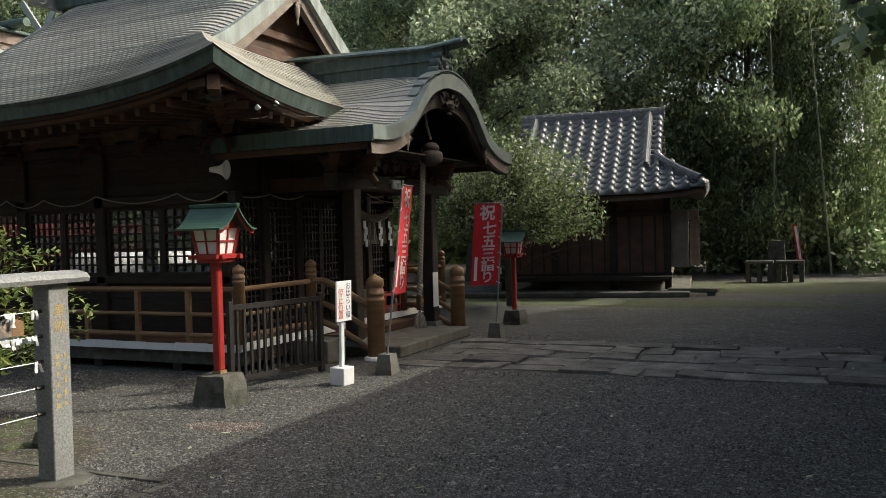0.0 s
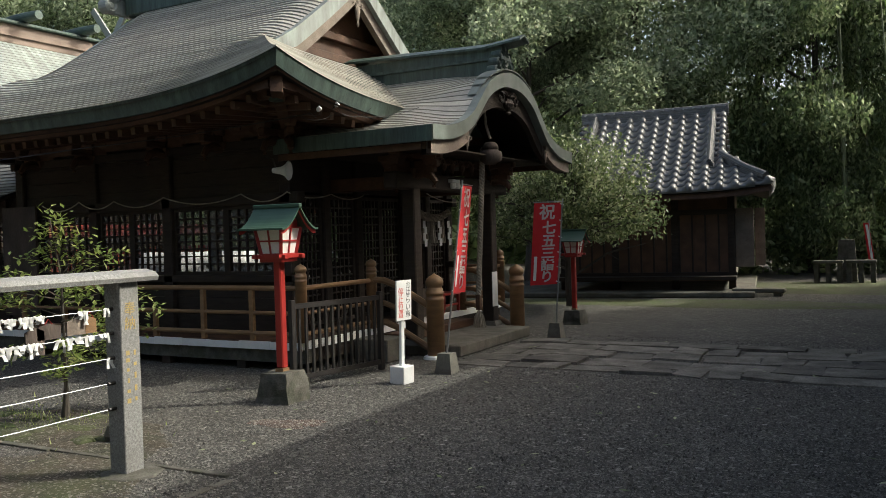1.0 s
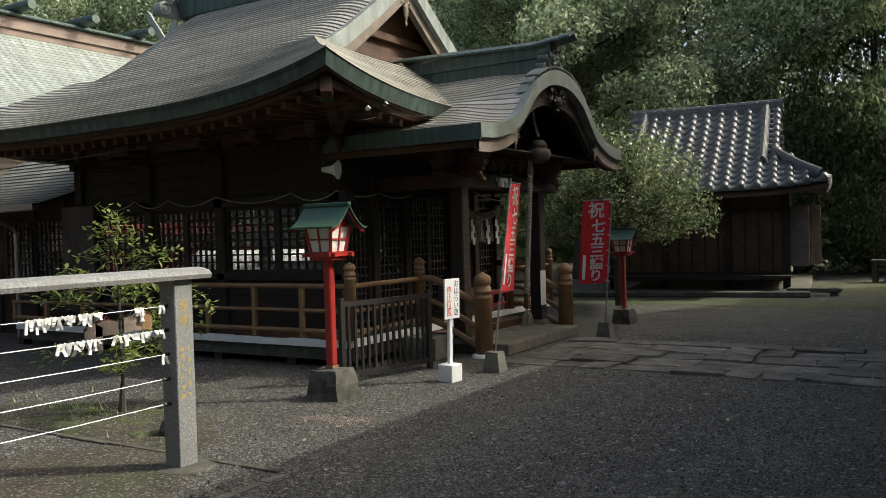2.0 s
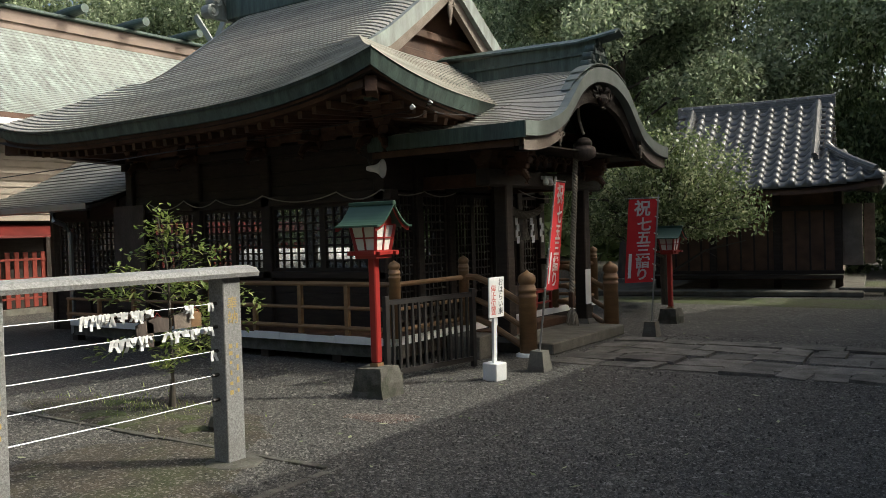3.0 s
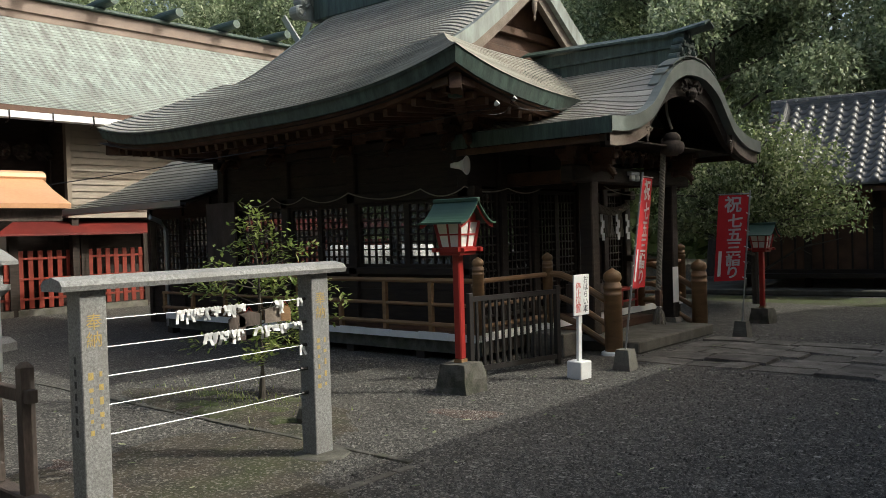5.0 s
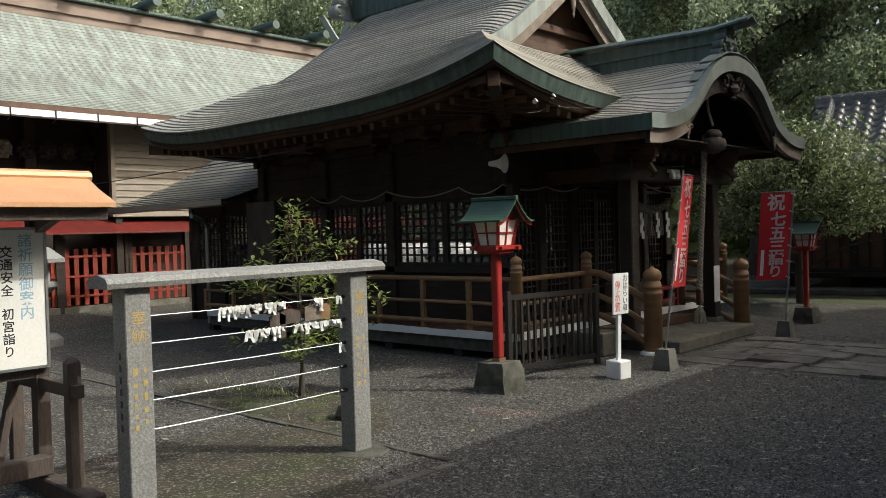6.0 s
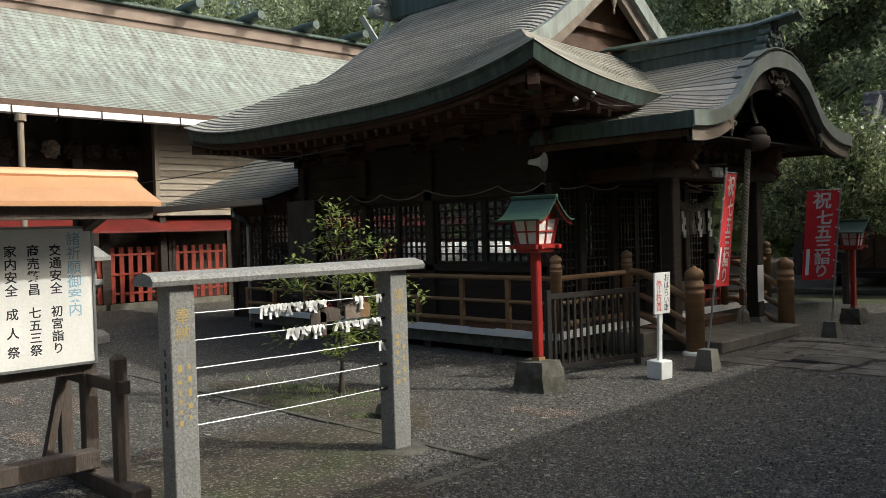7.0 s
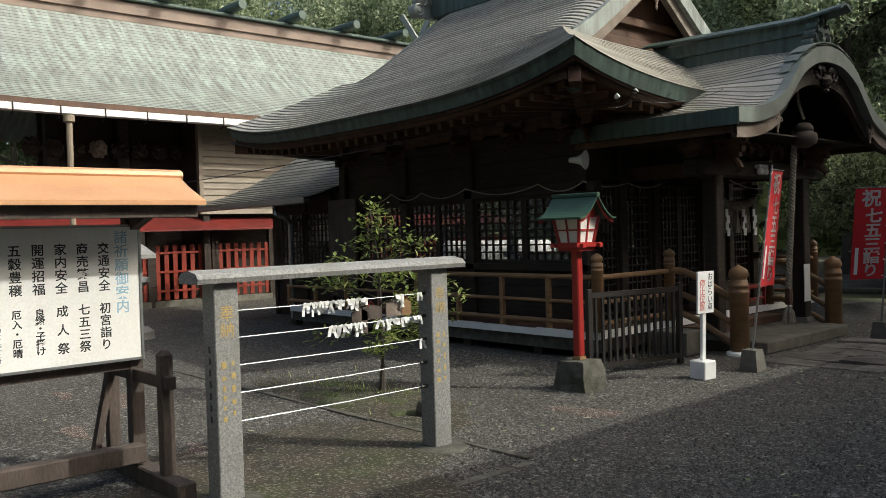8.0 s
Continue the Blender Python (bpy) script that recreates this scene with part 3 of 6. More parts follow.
def giboshi(h, r):
    """A turned rail post with an onion-shaped cap."""
    prof = [(1, 3.1), (1.05, 3.05), (1.05, 2.8), (0.97, 2.75), (0.97, 2.4), (1.05, 2.35), (1.05, 2.1), (0.97, 2.05), (0.97, 1.75), (0.84, 1.65), (0.85, 1.5), (1.0, 1.3), (1.04, 0.95), (0.92, 0.6), (0.62, 0.33), (0.26, 0.17), (0.1, 0.0)]
    return lathe(bmesh.new(), [(r, 0)] + [(r * a, h - r * c) for a, c in prof], 0, 0, 20)


for y in (VY, 9.33, 2 * YC - 9.33, 2 * YC - VY):
    p = part("rail_post", giboshi(0.93, 0.07), RAIL_WOOD, hall, "turned wooden rail post with onion cap", smooth=True)
    p.matrix_basis = pose(VX, y, FLOOR)
for y in (9.33, 11.95):
    p = part("newel_post", giboshi(1.09, 0.113), RAIL_WOOD, hall, "thick turned newel post with onion cap", smooth=True)
    p.matrix_basis = pose(-5.23, y, 0.0)
    part("post_shoe", lathe(bmesh.new(), [(0.17, 0.0), (0.16, 0.03), (0.13, 0.045)], -5.23, y, 16), WHITE, hall)
for z, r in ((1.0, 0.032), (0.70, 0.024), (0.45, 0.03)):
    for y in (VY, 2 * YC - VY):
        part("rail", tube(bmesh.new(), [(-13.1, y, z), (-9, y, z), (VX, y, z)], r, seg=10), RAIL_WOOD, hall)
    for ya, yb in ((VY, 9.33), (2 * YC - 9.33, 2 * YC - VY)):
        part("rail", tube(bmesh.new(), [(VX, ya, z), (VX, yb, z)], r, seg=10), RAIL_WOOD, hall)
    for y in (9.33, 11.95):
        za = z + 0.01
        part("stair_rail", tube(bmesh.new(), [(VX, y, za), (VX + 0.2, y, za - 0.01), (VX + 0.4, y, za - 0.08), (VX + 0.62, y, za - 0.2), (-5.28, y, za - 0.36)], r + 0.012, seg=10), RAIL_WOOD, hall)
for y in (VY,):
    for x in (-6.95, -7.75, -8.6, -9.5, -10.4, -11.3, -12.2, -13.05):
        top = 0.98 if int(x * 10) % 2 else 0.7
        part("rail_stud", boxed(x - 0.03, x + 0.03, y - 0.025, y + 0.025, FLOOR, top), RAIL_WOOD, hall)
part("stone_platform", boxed(-6.15, -4.96, 9.48, 11.79, 0.0, 0.15, bevel=0.015), CONCRETE, hall, "worn stone step before the hall")
part("wooden_step", boxed(-6.16, -5.86, 9.55, 11.72, 0.15, 0.26, bevel=0.01), BEAM_WOOD, hall)

part("side_step", boxed(-6.12, -5.62, 8.78, 9.22, 0.0, 0.29, bevel=0.012), CONCRETE, hall, "grey concrete block beside the stairs")

# ---- porch ----
PX0, PX1 = -4.65, -6.95     # front edge and back of the porch roof
KH = 2.31                    # half width


FRONT_CURVE = ((0, 3.74), (0.15, 3.70), (0.32, 3.53), (0.45, 3.27), (0.55, 3.07), (0.7, 2.92), (0.85, 2.85), (1, 2.83))
BACK_CURVE = ((0, 3.82), (0.2, 3.62), (0.49, 3.27), (0.75, 3.0), (1, 2.81))


def eased(knots, a):
    """A smooth curve through knots."""
    for k in range(len(knots) - 1):
        (a0, z0), (a1, z1) = knots[k], knots[k + 1]
        if a <= a1 + 1e-9:
            zl = knots[k - 1] if k else (2 * a0 - a1, z1)
            zr = knots[k + 2] if k + 2 < len(knots) else (2 * a1 - a0, 2 * z1 - z0)
            m0, m1 = (z1 - zl[1]) / (a1 - zl[0]), (zr[1] - z0) / (zr[0] - a0)
            u, h = (a - a0) / (a1 - a0), a1 - a0
            return z0 * (2 * u ** 3 - 3 * u * u + 1) + h * m0 * (u ** 3 - 2 * u * u + u) + z1 * (3 * u * u - 2 * u ** 3) + h * m1 * (u ** 3 - u * u)
    return knots[-1][1]


def kara(t, x=None):
    """Height of the porch roof, t from -1 to 1 across it: wavy at its front, plain behind."""
    a = min(1.0, abs(t))
    w = 0.0 if x is None else min(1.0, max(0.0, (PX0 - 0.1 - x) / 1.0))
    w = w * w * (3 - 2 * w)
    return eased(FRONT_CURVE, a) * (1 - w) + eased(BACK_CURVE, a) * w


ts = [-1 + 2 * i / 60 for i in range(61)]
porch = part("porch_roof", sheet(bmesh.new(), [[(x, YC + t * KH, kara(t, x) - 0.03) for t in ts] for x in [PX0 + (PX1 - PX0) * i / 10 for i in range(11)]], 0.05), DARK_WOOD, hall, "copper porch roof with a wavy gable")
NP = 50
for k in range(NP):
    t0, t1 = -1 + 2 * k / NP, -1 + 2 * (k + 1) / NP
    if t0 < 0:
        lo, hi = t0, t1
    else:
        lo, hi = t1, t0
    b = bmesh.new()
    rows = []
    mid = (lo + hi) / 2
    sg = 1 if t0 < 0 else -1
    for t, dz in ((lo * 0.7 + hi * 0.3, 0.003), (lo, 0.005), (lo, 0.014), (mid, 0.008), (hi, 0.002)):
        rows.append([(x, YC + t * KH, kara(t, x) + dz) for x in [PX0 + (PX1 - PX0) * i / 16 for i in range(17)]])
    plates(b, rows, -sg)
    part("copper_course", b, COPPER, porch)


def kara_band(z0, z1, x0, x1, mat, name, lab="", tmax=1.0, ease=0.0, span=None):
    b = bmesh.new()
    tt = [span[0] + (span[1] - span[0]) * i / 20 for i in range(21)] if span else [t * tmax for t in ts]
    rows = []
    for x, z in ((x0, z0), (x0, z1), (x1, z1), (x1, z0), (x0, z0)):
        rows.append([(x, YC + t * KH, kara(t) + z - ease * (1 if z == z1 else 0) * max(0, 1 - abs(t) * 1.6)) for t in tt])
    sheet(b, rows)
    return part(name, b, mat, hall, lab)


kara_band(0.02, -0.15, PX0 + 0.02, PX0 - 0.1, PORCH_EDGE, "porch_fascia", "copper edge of the wavy porch gable, lightened as if sunlit", ease=0.03)
for k in range(3):
    kara_band(0.075 - 0.018 * k, 0.062 - 0.018 * k, PX0 + 0.01 - 0.04 * k, PX0 - 0.2, PORCH_EDGE, "crown_plate", span=(-0.30 - 0.06 * k, 0.30 + 0.06 * k))
# The dark wood also stands for deep shade inside the wavy gable.
kara_band(-0.15, -0.32, PX0 - 0.10, PX0 - 0.18, DARK_WOOD, "porch_bargeboard", "", 0.97, 0.14)
for ta, tb in ((-0.985, -0.56), (0.56, 0.985)):
    scroll = part("bargeboard_scroll", carving(0.2, 0.2, 0.1, 7), PALE_WOOD, hall, "silvered scroll carving at the bargeboard's end")
    scroll.matrix_basis = pose(PX0 - 0.05, YC + (0.57 if ta > 0 else -0.57) * KH, kara(0.57) - 0.33)
    kara_band(-0.152, -0.31, PX0 - 0.03, PX0 - 0.095, PALE_WOOD, "bargeboard_tip", "silvered carved end of the porch bargeboard", span=(ta, tb))
for sg in (-1, 1):
    b = bmesh.new()
    y = YC + sg * KH
    box(b, PX1, PX0 + 0.01, min(y - sg * 0.02, y + sg * 0.01), max(y - sg * 0.02, y + sg * 0.01), kara(1) - 0.17, kara(1) + 0.015)
    part("porch_eave", b, PATINA, hall)
    part("porch_eave_board", boxed(PX1, PX0 - 0.05, min(y - sg * 0.08, y - sg * 0.12), max(y - sg * 0.08, y - sg * 0.12), kara(1) - 0.25, kara(1) - 0.17), BEAM_WOOD, hall)
# porch ridge
b = boxed(-7.3, -4.75, YC - 0.12, YC + 0.12, 3.72, 3.96)
box(b, -7.3, -4.72, YC - 0.16, YC + 0.16, 3.96, 4.0)
box(b, -7.3, -4.74, YC - 0.12, YC + 0.12, 4.0, 4.14)
part("porch_ridge", b, PATINA, hall, "copper-clad porch ridge")
b = bmesh.new()
for sy in (-1, 1):
    sheet(b, [[(-7.3, YC, 4.29), (-5.0, YC, 4.22), (-4.44, YC, 4.28)], [(-7.3, YC + sy * 0.19, 4.21), (-5.0, YC + sy * 0.19, 4.14), (-4.44, YC + sy * 0.15, 4.21)]][::sy], 0.03)
part("ridge_cap", b, PATINA, hall)
b = ridge_ornament(0.95)
ob = part("ridge_end", b, PATINA, hall, "curled copper ornament on the porch ridge")
ob.matrix_basis = pose(-4.80, YC, 3.78) @ Matrix.Scale(0.78, 4)
# porch posts, beams and pendant
for y in (9.47, 2 * YC - 9.47):
    pillar(-5.62, y, 0.15, 2.55, 0.19)
    part("pillar_base", frustum(bmesh.new(), -5.62, y, 0.15, 0.22, 0.3, 0.3, 0.24, 0.24), CONCRETE, hall)
    part("tie_beam", boxed(-6.9, -5.62, y - 0.06, y + 0.06, 2.2, 2.38, bevel=0.01), BEAM_WOOD, hall)
part("porch_beam", boxed(-5.72, -5.52, 8.95, 2 * YC - 8.95, 2.18, 2.40, bevel=0.02), DARK_WOOD, hall)
part("porch_ceiling", boxed(-6.9, -5.0, 8.5, 2 * YC - 8.5, 2.66, 2.68), DARK_WOOD, hall)
ob = part("gable_pendant", carving(0.60, 0.26, 0.08, 3), DARK_WOOD, hall, "carved wooden pendant under the porch gable")
ob.matrix_basis = pose(PX0 - 0.06, YC, 3.33)

# carved friezes, bracket sets and beam noses under the eaves
def bracket_set(m, s=1.0):
    """Stacked bearing blocks and arms on a post head, as one part with a carved nose."""
    b = bmesh.new()
    frustum(b, 0, 0, 0, 0.09 * s, 0.17 * s, 0.17 * s, 0.24 * s, 0.24 * s)
    box(b, -0.36 * s, 0.36 * s, -0.05 * s, 0.05 * s, 0.09 * s, 0.18 * s, bevel=0.012)
    box(b, -0.05 * s, 0.05 * s, -0.40 * s, 0.2 * s, 0.092 * s, 0.182 * s, bevel=0.012)
    for x, y in ((-0.3, 0), (0, 0), (0.3, 0), (0, -0.33)):
        frustum(b, x * s, y * s, 0.182 * s, 0.26 * s, 0.12 * s, 0.12 * s, 0.17 * s, 0.17 * s)
    box(b, -0.45 * s, 0.45 * s, -0.045 * s, 0.045 * s, 0.262 * s, 0.34 * s, bevel=0.01)
    ob = part("bracket_set", b, BEAM_WOOD, hall)
    ob.matrix_basis = m
    nose = bmesh.new()
    tube(nose, [(0, -0.05 * s, 0.02 * s), (0, -0.2 * s, 0.03 * s), (0, -0.3 * s, -0.01 * s), (0, -0.36 * s, -0.09 * s), (0, -0.33 * s, -0.15 * s)], 0.075 * s, 0.03 * s, seg=8)
    o2 = part("beam_nose", nose, BEAM_WOOD, hall, "carved curling beam end")
    o2.matrix_basis = m
    return ob


for x in (-11.7, -10.52, -9.0, -7.95, -6.95):
    bracket_set(pose(x, WY - 0.04, 2.80))
bracket_set(pose(WXF + 0.04, WY - 0.04, 2.80, 0, 0, 45))
for y in (9.25, 10.02, 11.26, 12.03):
    bracket_set(pose(WXF + 0.04, y, 2.80, 0, 0, 90), 0.9)
for y in (9.47, 2 * YC - 9.47):
    bracket_set(pose(-5.62, y, 2.36, 0, 0, 90), 1.05)
    bracket_set(pose(-5.62, y, 2.30, 0, 0, 0 if y < YC else 180), 1.05)
fr_seed = 0
for x0, x1 in ((-12.0, -10.6), (-10.4, -9.1), (-8.9, -8.05), (-7.85, -7.05)):
    b = bmesh.new()
    sheet(b, [[(x0 + (x1 - x0) * i / 48, WY - 0.10 - 0.035 * max(0, noise.noise((x0 + i * 0.16, k * 0.5, 3.0))), 2.93 + 0.16 * k / 6) for i in range(49)] for k in range(7)])
    part("carved_frieze", b, BEAM_WOOD, hall, "carved wooden frieze of scrolling clouds", smooth=True)
for y0 in (9.65, 10.5):
    for k in range(3):
        ob = part("porch_carving", carving(0.34, 0.2, 0.12, 20 + k), BEAM_WOOD, hall)
        ob.matrix_basis = pose(-5.54, y0 + k * 0.3, 2.52)
# half-round flashing and a pipe lying on the porch roof
b = bmesh.new()
rows = []
for i in range(9):
    a = math.pi * i / 8
    rows.append([(x, 8.78 - 0.09 * math.cos(a), 2.83 + 0.09 * math.sin(a)) for x in (-6.25, -5.55)])
sheet(b, rows)
part("roof_flashing", b, PATINA, hall)
part("roof_pipe", tube(bmesh.new(), [(-6.4, 9.35, 2.99), (-5.3, 9.35, 2.985)], 0.022, seg=8), PATINA, hall)


# ---- paved path ----
def path_slabs():
    rnd = random.Random(11)
    e = tagged(new("pavement"), "worn stone paved path of uneven slabs", "pavement", kind="structure")
    y = 8.93
    for row, d in enumerate((0.42, 0.55, 0.5, 0.56, 0.4)):
        x = -4.94 + rnd.uniform(0, 0.2)
        while x < 6.5:
            w = rnd.uniform(0.32, 1.0)
            b = bmesh.new()
            j = [rnd.uniform(-0.05, 0.05) for _ in range(8)]
            z = 0.026 + rnd.uniform(-0.014, 0.014)
            lo = [(x + 0.012 + j[0], y + 0.012 + j[1]), (x + w - 0.012 + j[2], y + 0.012 + j[3]), (x + w - 0.012 + j[4], y + d - 0.012 + j[5]), (x + 0.012 + j[6], y + d - 0.012 + j[7])]
            cx, cy = x + w / 2, y + d / 2
            tilt = rnd.uniform(-0.01, 0.01)
            a = [b.verts.new((px, py, -0.01)) for px, py in lo]
            c = [b.verts.new((cx + (px - cx) * 0.975, cy + (py - cy) * 0.965, z + tilt * (1 if px > cx else -1))) for px, py in lo]
            b.faces.new(c)
            for i in range(4):
                b.faces.new((a[i], a[(i + 1) % 4], c[(i + 1) % 4], c[i]))
            part("slab", b, PAVING, e)
            x += w
        y += d


path_slabs()


# ---- side hall with tiled roof ----
def annex():
    AX, AY = -5.50, 22.5
    hx, hy = 2.83, 3.2
    e = thing("tiled_hall", pose(0, 0, 0), "dark wooden side hall with a grey tiled hip-and-gable roof", "hall")
    part("stone_base", boxed(AX - 3.4, AX + 2.45, 19.15, 25.8, 0, 0.12, bevel=0.02), CONCRETE, e)
    wx0, wx1, wy0, wy1 = AX - 1.96, AX + 1.96, 20.2, 24.8
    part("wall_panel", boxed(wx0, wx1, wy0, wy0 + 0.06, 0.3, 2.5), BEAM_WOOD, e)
    # Paler wood puts the lit look of this side into the colour.
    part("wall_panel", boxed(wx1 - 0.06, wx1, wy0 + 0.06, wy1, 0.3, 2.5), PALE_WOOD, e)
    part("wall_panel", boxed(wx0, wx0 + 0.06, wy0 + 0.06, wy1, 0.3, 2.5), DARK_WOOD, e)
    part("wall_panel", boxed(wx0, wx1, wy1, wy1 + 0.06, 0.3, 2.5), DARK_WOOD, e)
    for x in (wx0, AX - 0.7, AX + 0.7, wx1):
        part("pillar", boxed(x - 0.08, x + 0.08, wy0 - 0.06, wy0 + 0.1, 0.12, 2.5, bevel=0.01), DARK_WOOD, e)
    for z, h in ((0.42, 0.1), (1.85, 0.12), (2.3, 0.14)):
        part("tie_beam", boxed(wx0 - 0.1, wx1 + 0.1, wy0 - 0.09, wy0 - 0.02, z, z + h), DARK_WOOD, e)
    for k in range(13):
        x = wx0 + 0.1 + k * 0.295
        part("wall_batten", boxed(x - 0.02, x + 0.02, wy0 - 0.03, wy0, 0.52, 1.85), DARK_WOOD, e)
    for y in (wy0 + 0.5, wy0 + 1.6):
        part("side_door", boxed(wx1, wx1 + 0.05, y, y + 0.95, 0.45, 1.9), PALE_WOOD, e, "pale weathered wooden door")
    for dx, dy, w in ((0.06, 0.12, 0.42), (0.5, 0.75, 0.22)):
        b = boxed(wx1 + dx, wx1 + dx + w, wy0 + dy, wy0 + dy + 0.04, 0.62, 1.98, bevel=0.006)
        for k in range(4):
            box(b, wx1 + dx + w * (k + 0.06) / 4, wx1 + dx + w * (k + 0.94) / 4, wy0 + dy - 0.008, wy0 + dy - 0.001, 0.68, 1.92)
        part("open_shutter", b, PALE_WOOD, e, "pale weathered plank shutter standing open")
    part("veranda", boxed(wx0 - 0.5, wx1 + 0.1, wy0 - 0.55, wy0, 0.36, 0.44), DARK_WOOD, e)
    zr, ze = 4.45, 2.36
    gx, vg = hx - 1.05, 0.42

    def hxv(v):
        return hx - (hx - gx) * v / vg if v < vg else gx

    def zz(v, s):
        return ze + (zr - ze) * (0.85 * v + 0.15 * v * v) + 0.14 * abs(s) ** 4 * max(0, 1 - v / 0.6) ** 2

    def fp(v, x, sg=1):
        h = hxv(v)
        return Vector((AX + x, AY - sg * hy * (1 - v), zz(v, max(-1, min(1, x / hx)))))

    def ep(v, y, sg=1):
        return Vector((AX + sg * hxv(v), AY + y, zz(v, max(-1, min(1, y / hy)))))
    roof_a = part("roof", sheet(bmesh.new(), [[fp(v / 10, (-1 + i / 8) * hxv(v / 10)) - Vector((0, 0, 0.05)) for i in range(17)] for v in range(11)]), DARK_WOOD, e, "grey tiled roof with heavy ridges")
    part("roof_deck", sheet(bmesh.new(), [[fp(v / 10, (1 - i / 8) * hxv(v / 10), -1) for i in range(17)] for v in range(11)]), KAWARA, roof_a)
    for sg in (1, -1):
        part("roof_deck", sheet(bmesh.new(), [[ep(v / 10 * vg, sg * (-1 + i / 8) * hy * (1 - v / 10 * vg), sg) - Vector((0, 0, 0.05)) for i in range(17)] for v in range(11)]), KAWARA, roof_a)
    part("eave_board", sheet(bmesh.new(), [[fp(0, (-1 + i / 8) * hx) + Vector((0, 0.05, -z)) for i in range(17)] for z in (0.17, 0.03)]), BEAM_WOOD, e)
    part("soffit", sheet(bmesh.new(), [[fp(0, (1 - i / 8) * hx) + Vector((0, 0.05, -0.15)) for i in range(17)], [Vector((AX + (1 - i / 8) * 2.1, wy0, 2.5)) for i in range(17)]]), DARK_WOOD, e)
    part("soffit", sheet(bmesh.new(), [[ep(0, (-1 + i / 8) * hy) + Vector((-0.05, 0, -0.1)) for i in range(17)], [Vector((wx1, AY + (-1 + i / 8) * 2.3, 2.5)) for i in range(17)]]), DARK_WOOD, e)

    # one curved tile, shared by all
    def tile_mesh(w, l):
        b = bmesh.new()
        prof = [(-0.5, 0.02), (-0.36, 0.0), (-0.16, 0.0), (0.0, 0.03), (0.14, 0.10), (0.30, 0.12), (0.44, 0.08), (0.5, 0.02)]
        rows = []
        for y, dz in ((-0.02, -0.035), (-0.02, 0.034), (l * 0.5, 0.017), (l, 0.0)):
            rows.append([(x * w, y, z * (0.0 if dz < 0 else 1) + (dz if dz > 0 else -0.012)) for x, z in prof])
        sheet(b, rows)
        me = bpy.data.meshes.new("tile")
        b.to_mesh(me)
        b.free()
        me.materials.append(KAWARA)
        for f in me.polygons:
            f.use_smooth = True
        return me
    cols, rws = 17, 13
    w = 2 * hx / cols
    run = hy / rws
    me = tile_mesh(w * 1.02, math.hypot(run, (zr - ze) / rws) * 1.1)

    def lay(rot, fn, sg, span, vmax, limit):
        for r in range(rws):
            v0, v1 = r / rws, (r + 1) / rws
            if v0 >= vmax:
                break
            n = int(round(2 * span / w))
            for c in range(n):
                u = -span + (c + 0.5) * w
                if abs(u) > limit((v0 + v1) / 2) + w * 0.3:
                    continue
                p, q = fn(v0, u, sg), fn(v1, u, sg)
                d = (q - p).normalized()
                ob = new("tile", me)
                ob.parent = roof_a
                xa = Vector((1, 0, 0)) if rot == 0 else Vector((0, 1, 0))
                za = xa.cross(d).normalized()
                m = Matrix((xa, d, za)).transposed().to_4x4()
                m.translation = p
                ob.matrix_basis = m
    lay(0, fp, 1, hx, 1.0, hxv)
    lay(90, ep, 1, hy, vg, lambda v: hy * (1 - v))
    # ridges
    def ridge_run(pts, w0, h0, name="ridge_tiling"):
        for k in range(4):
            ww = w0 * (1.0 - 0.06 * k)
            for p, q in zip(pts, pts[1:]):
                part(name, beam(bmesh.new(), p + Vector((0, 0, h0 * k / 4 + 0.02)), q + Vector((0, 0, h0 * k / 4 + 0.02)), ww, h0 / 4 * 0.86), KAWARA, e)
        part("ridge_cap", tube(bmesh.new(), [p + Vector((0, 0, h0)) for p in pts], w0 * 0.32, seg=8), KAWARA, e, "round grey ridge tiles")
    ridge_run([Vector((AX - gx - 0.1, AY, zr - 0.05)), Vector((AX, AY, zr - 0.07)), Vector((AX + gx + 0.1, AY, zr - 0.05))], 0.24, 0.24)
    for k in range(15):
        x = AX - gx + (2 * gx) * k / 14
        part('ridge_round', tube(bmesh.new(), [(x, AY - 0.13, zr + 0.19), (x, AY - 0.02, zr + 0.2)], 0.03, seg=8), STEEL, e)
    for sx in (1, -1):
        ridge_run([fp(1.0, sx * (gx - 0.28)), fp(0.7, sx * (gx - 0.28)), fp(vg - 0.12, sx * (gx - 0.28))], 0.2, 0.16)
        ridge_run([fp(vg, sx * (gx - 0.05)), fp(vg * 0.5, sx * (hxv(vg * 0.5) - 0.02)), fp(0.03, sx * (hx - 0.1))], 0.2, 0.16)
        # gable
        b = bmesh.new()
        a = [b.verts.new(v) for v in ((AX + sx * (gx - 0.3), AY - hy * (1 - vg), zz(vg, 0)), (AX + sx * (gx - 0.3), AY + hy * (1 - vg), zz(vg, 0)), (AX + sx * (gx - 0.3), AY, zr))]
        b.faces.new(a)
        part("gable_panel", b, BEAM_WOOD, e)
        for sy in (1, -1):
            b = bmesh.new()
            beam(b, (AX + sx * (gx - 0.08), AY, zr - 0.08), (AX + sx * (gx - 0.08), AY + sy * hy * (1 - vg), zz(vg, 0) - 0.02), 0.06, 0.2)
            part("bargeboard", b, BEAM_WOOD, e)
            for k in range(9):
                v = vg + (1 - vg) * (k + 0.5) / 9
                p = Vector((AX + sx * gx, AY + sy * hy * (1 - v), zz(v, 0) + 0.05))
                part("verge_tile", tube(bmesh.new(), [p - Vector((0.2 * sx, 0, 0)), p + Vector((0.06 * sx, 0, -0.02))], 0.07, seg=8), KAWARA, e)
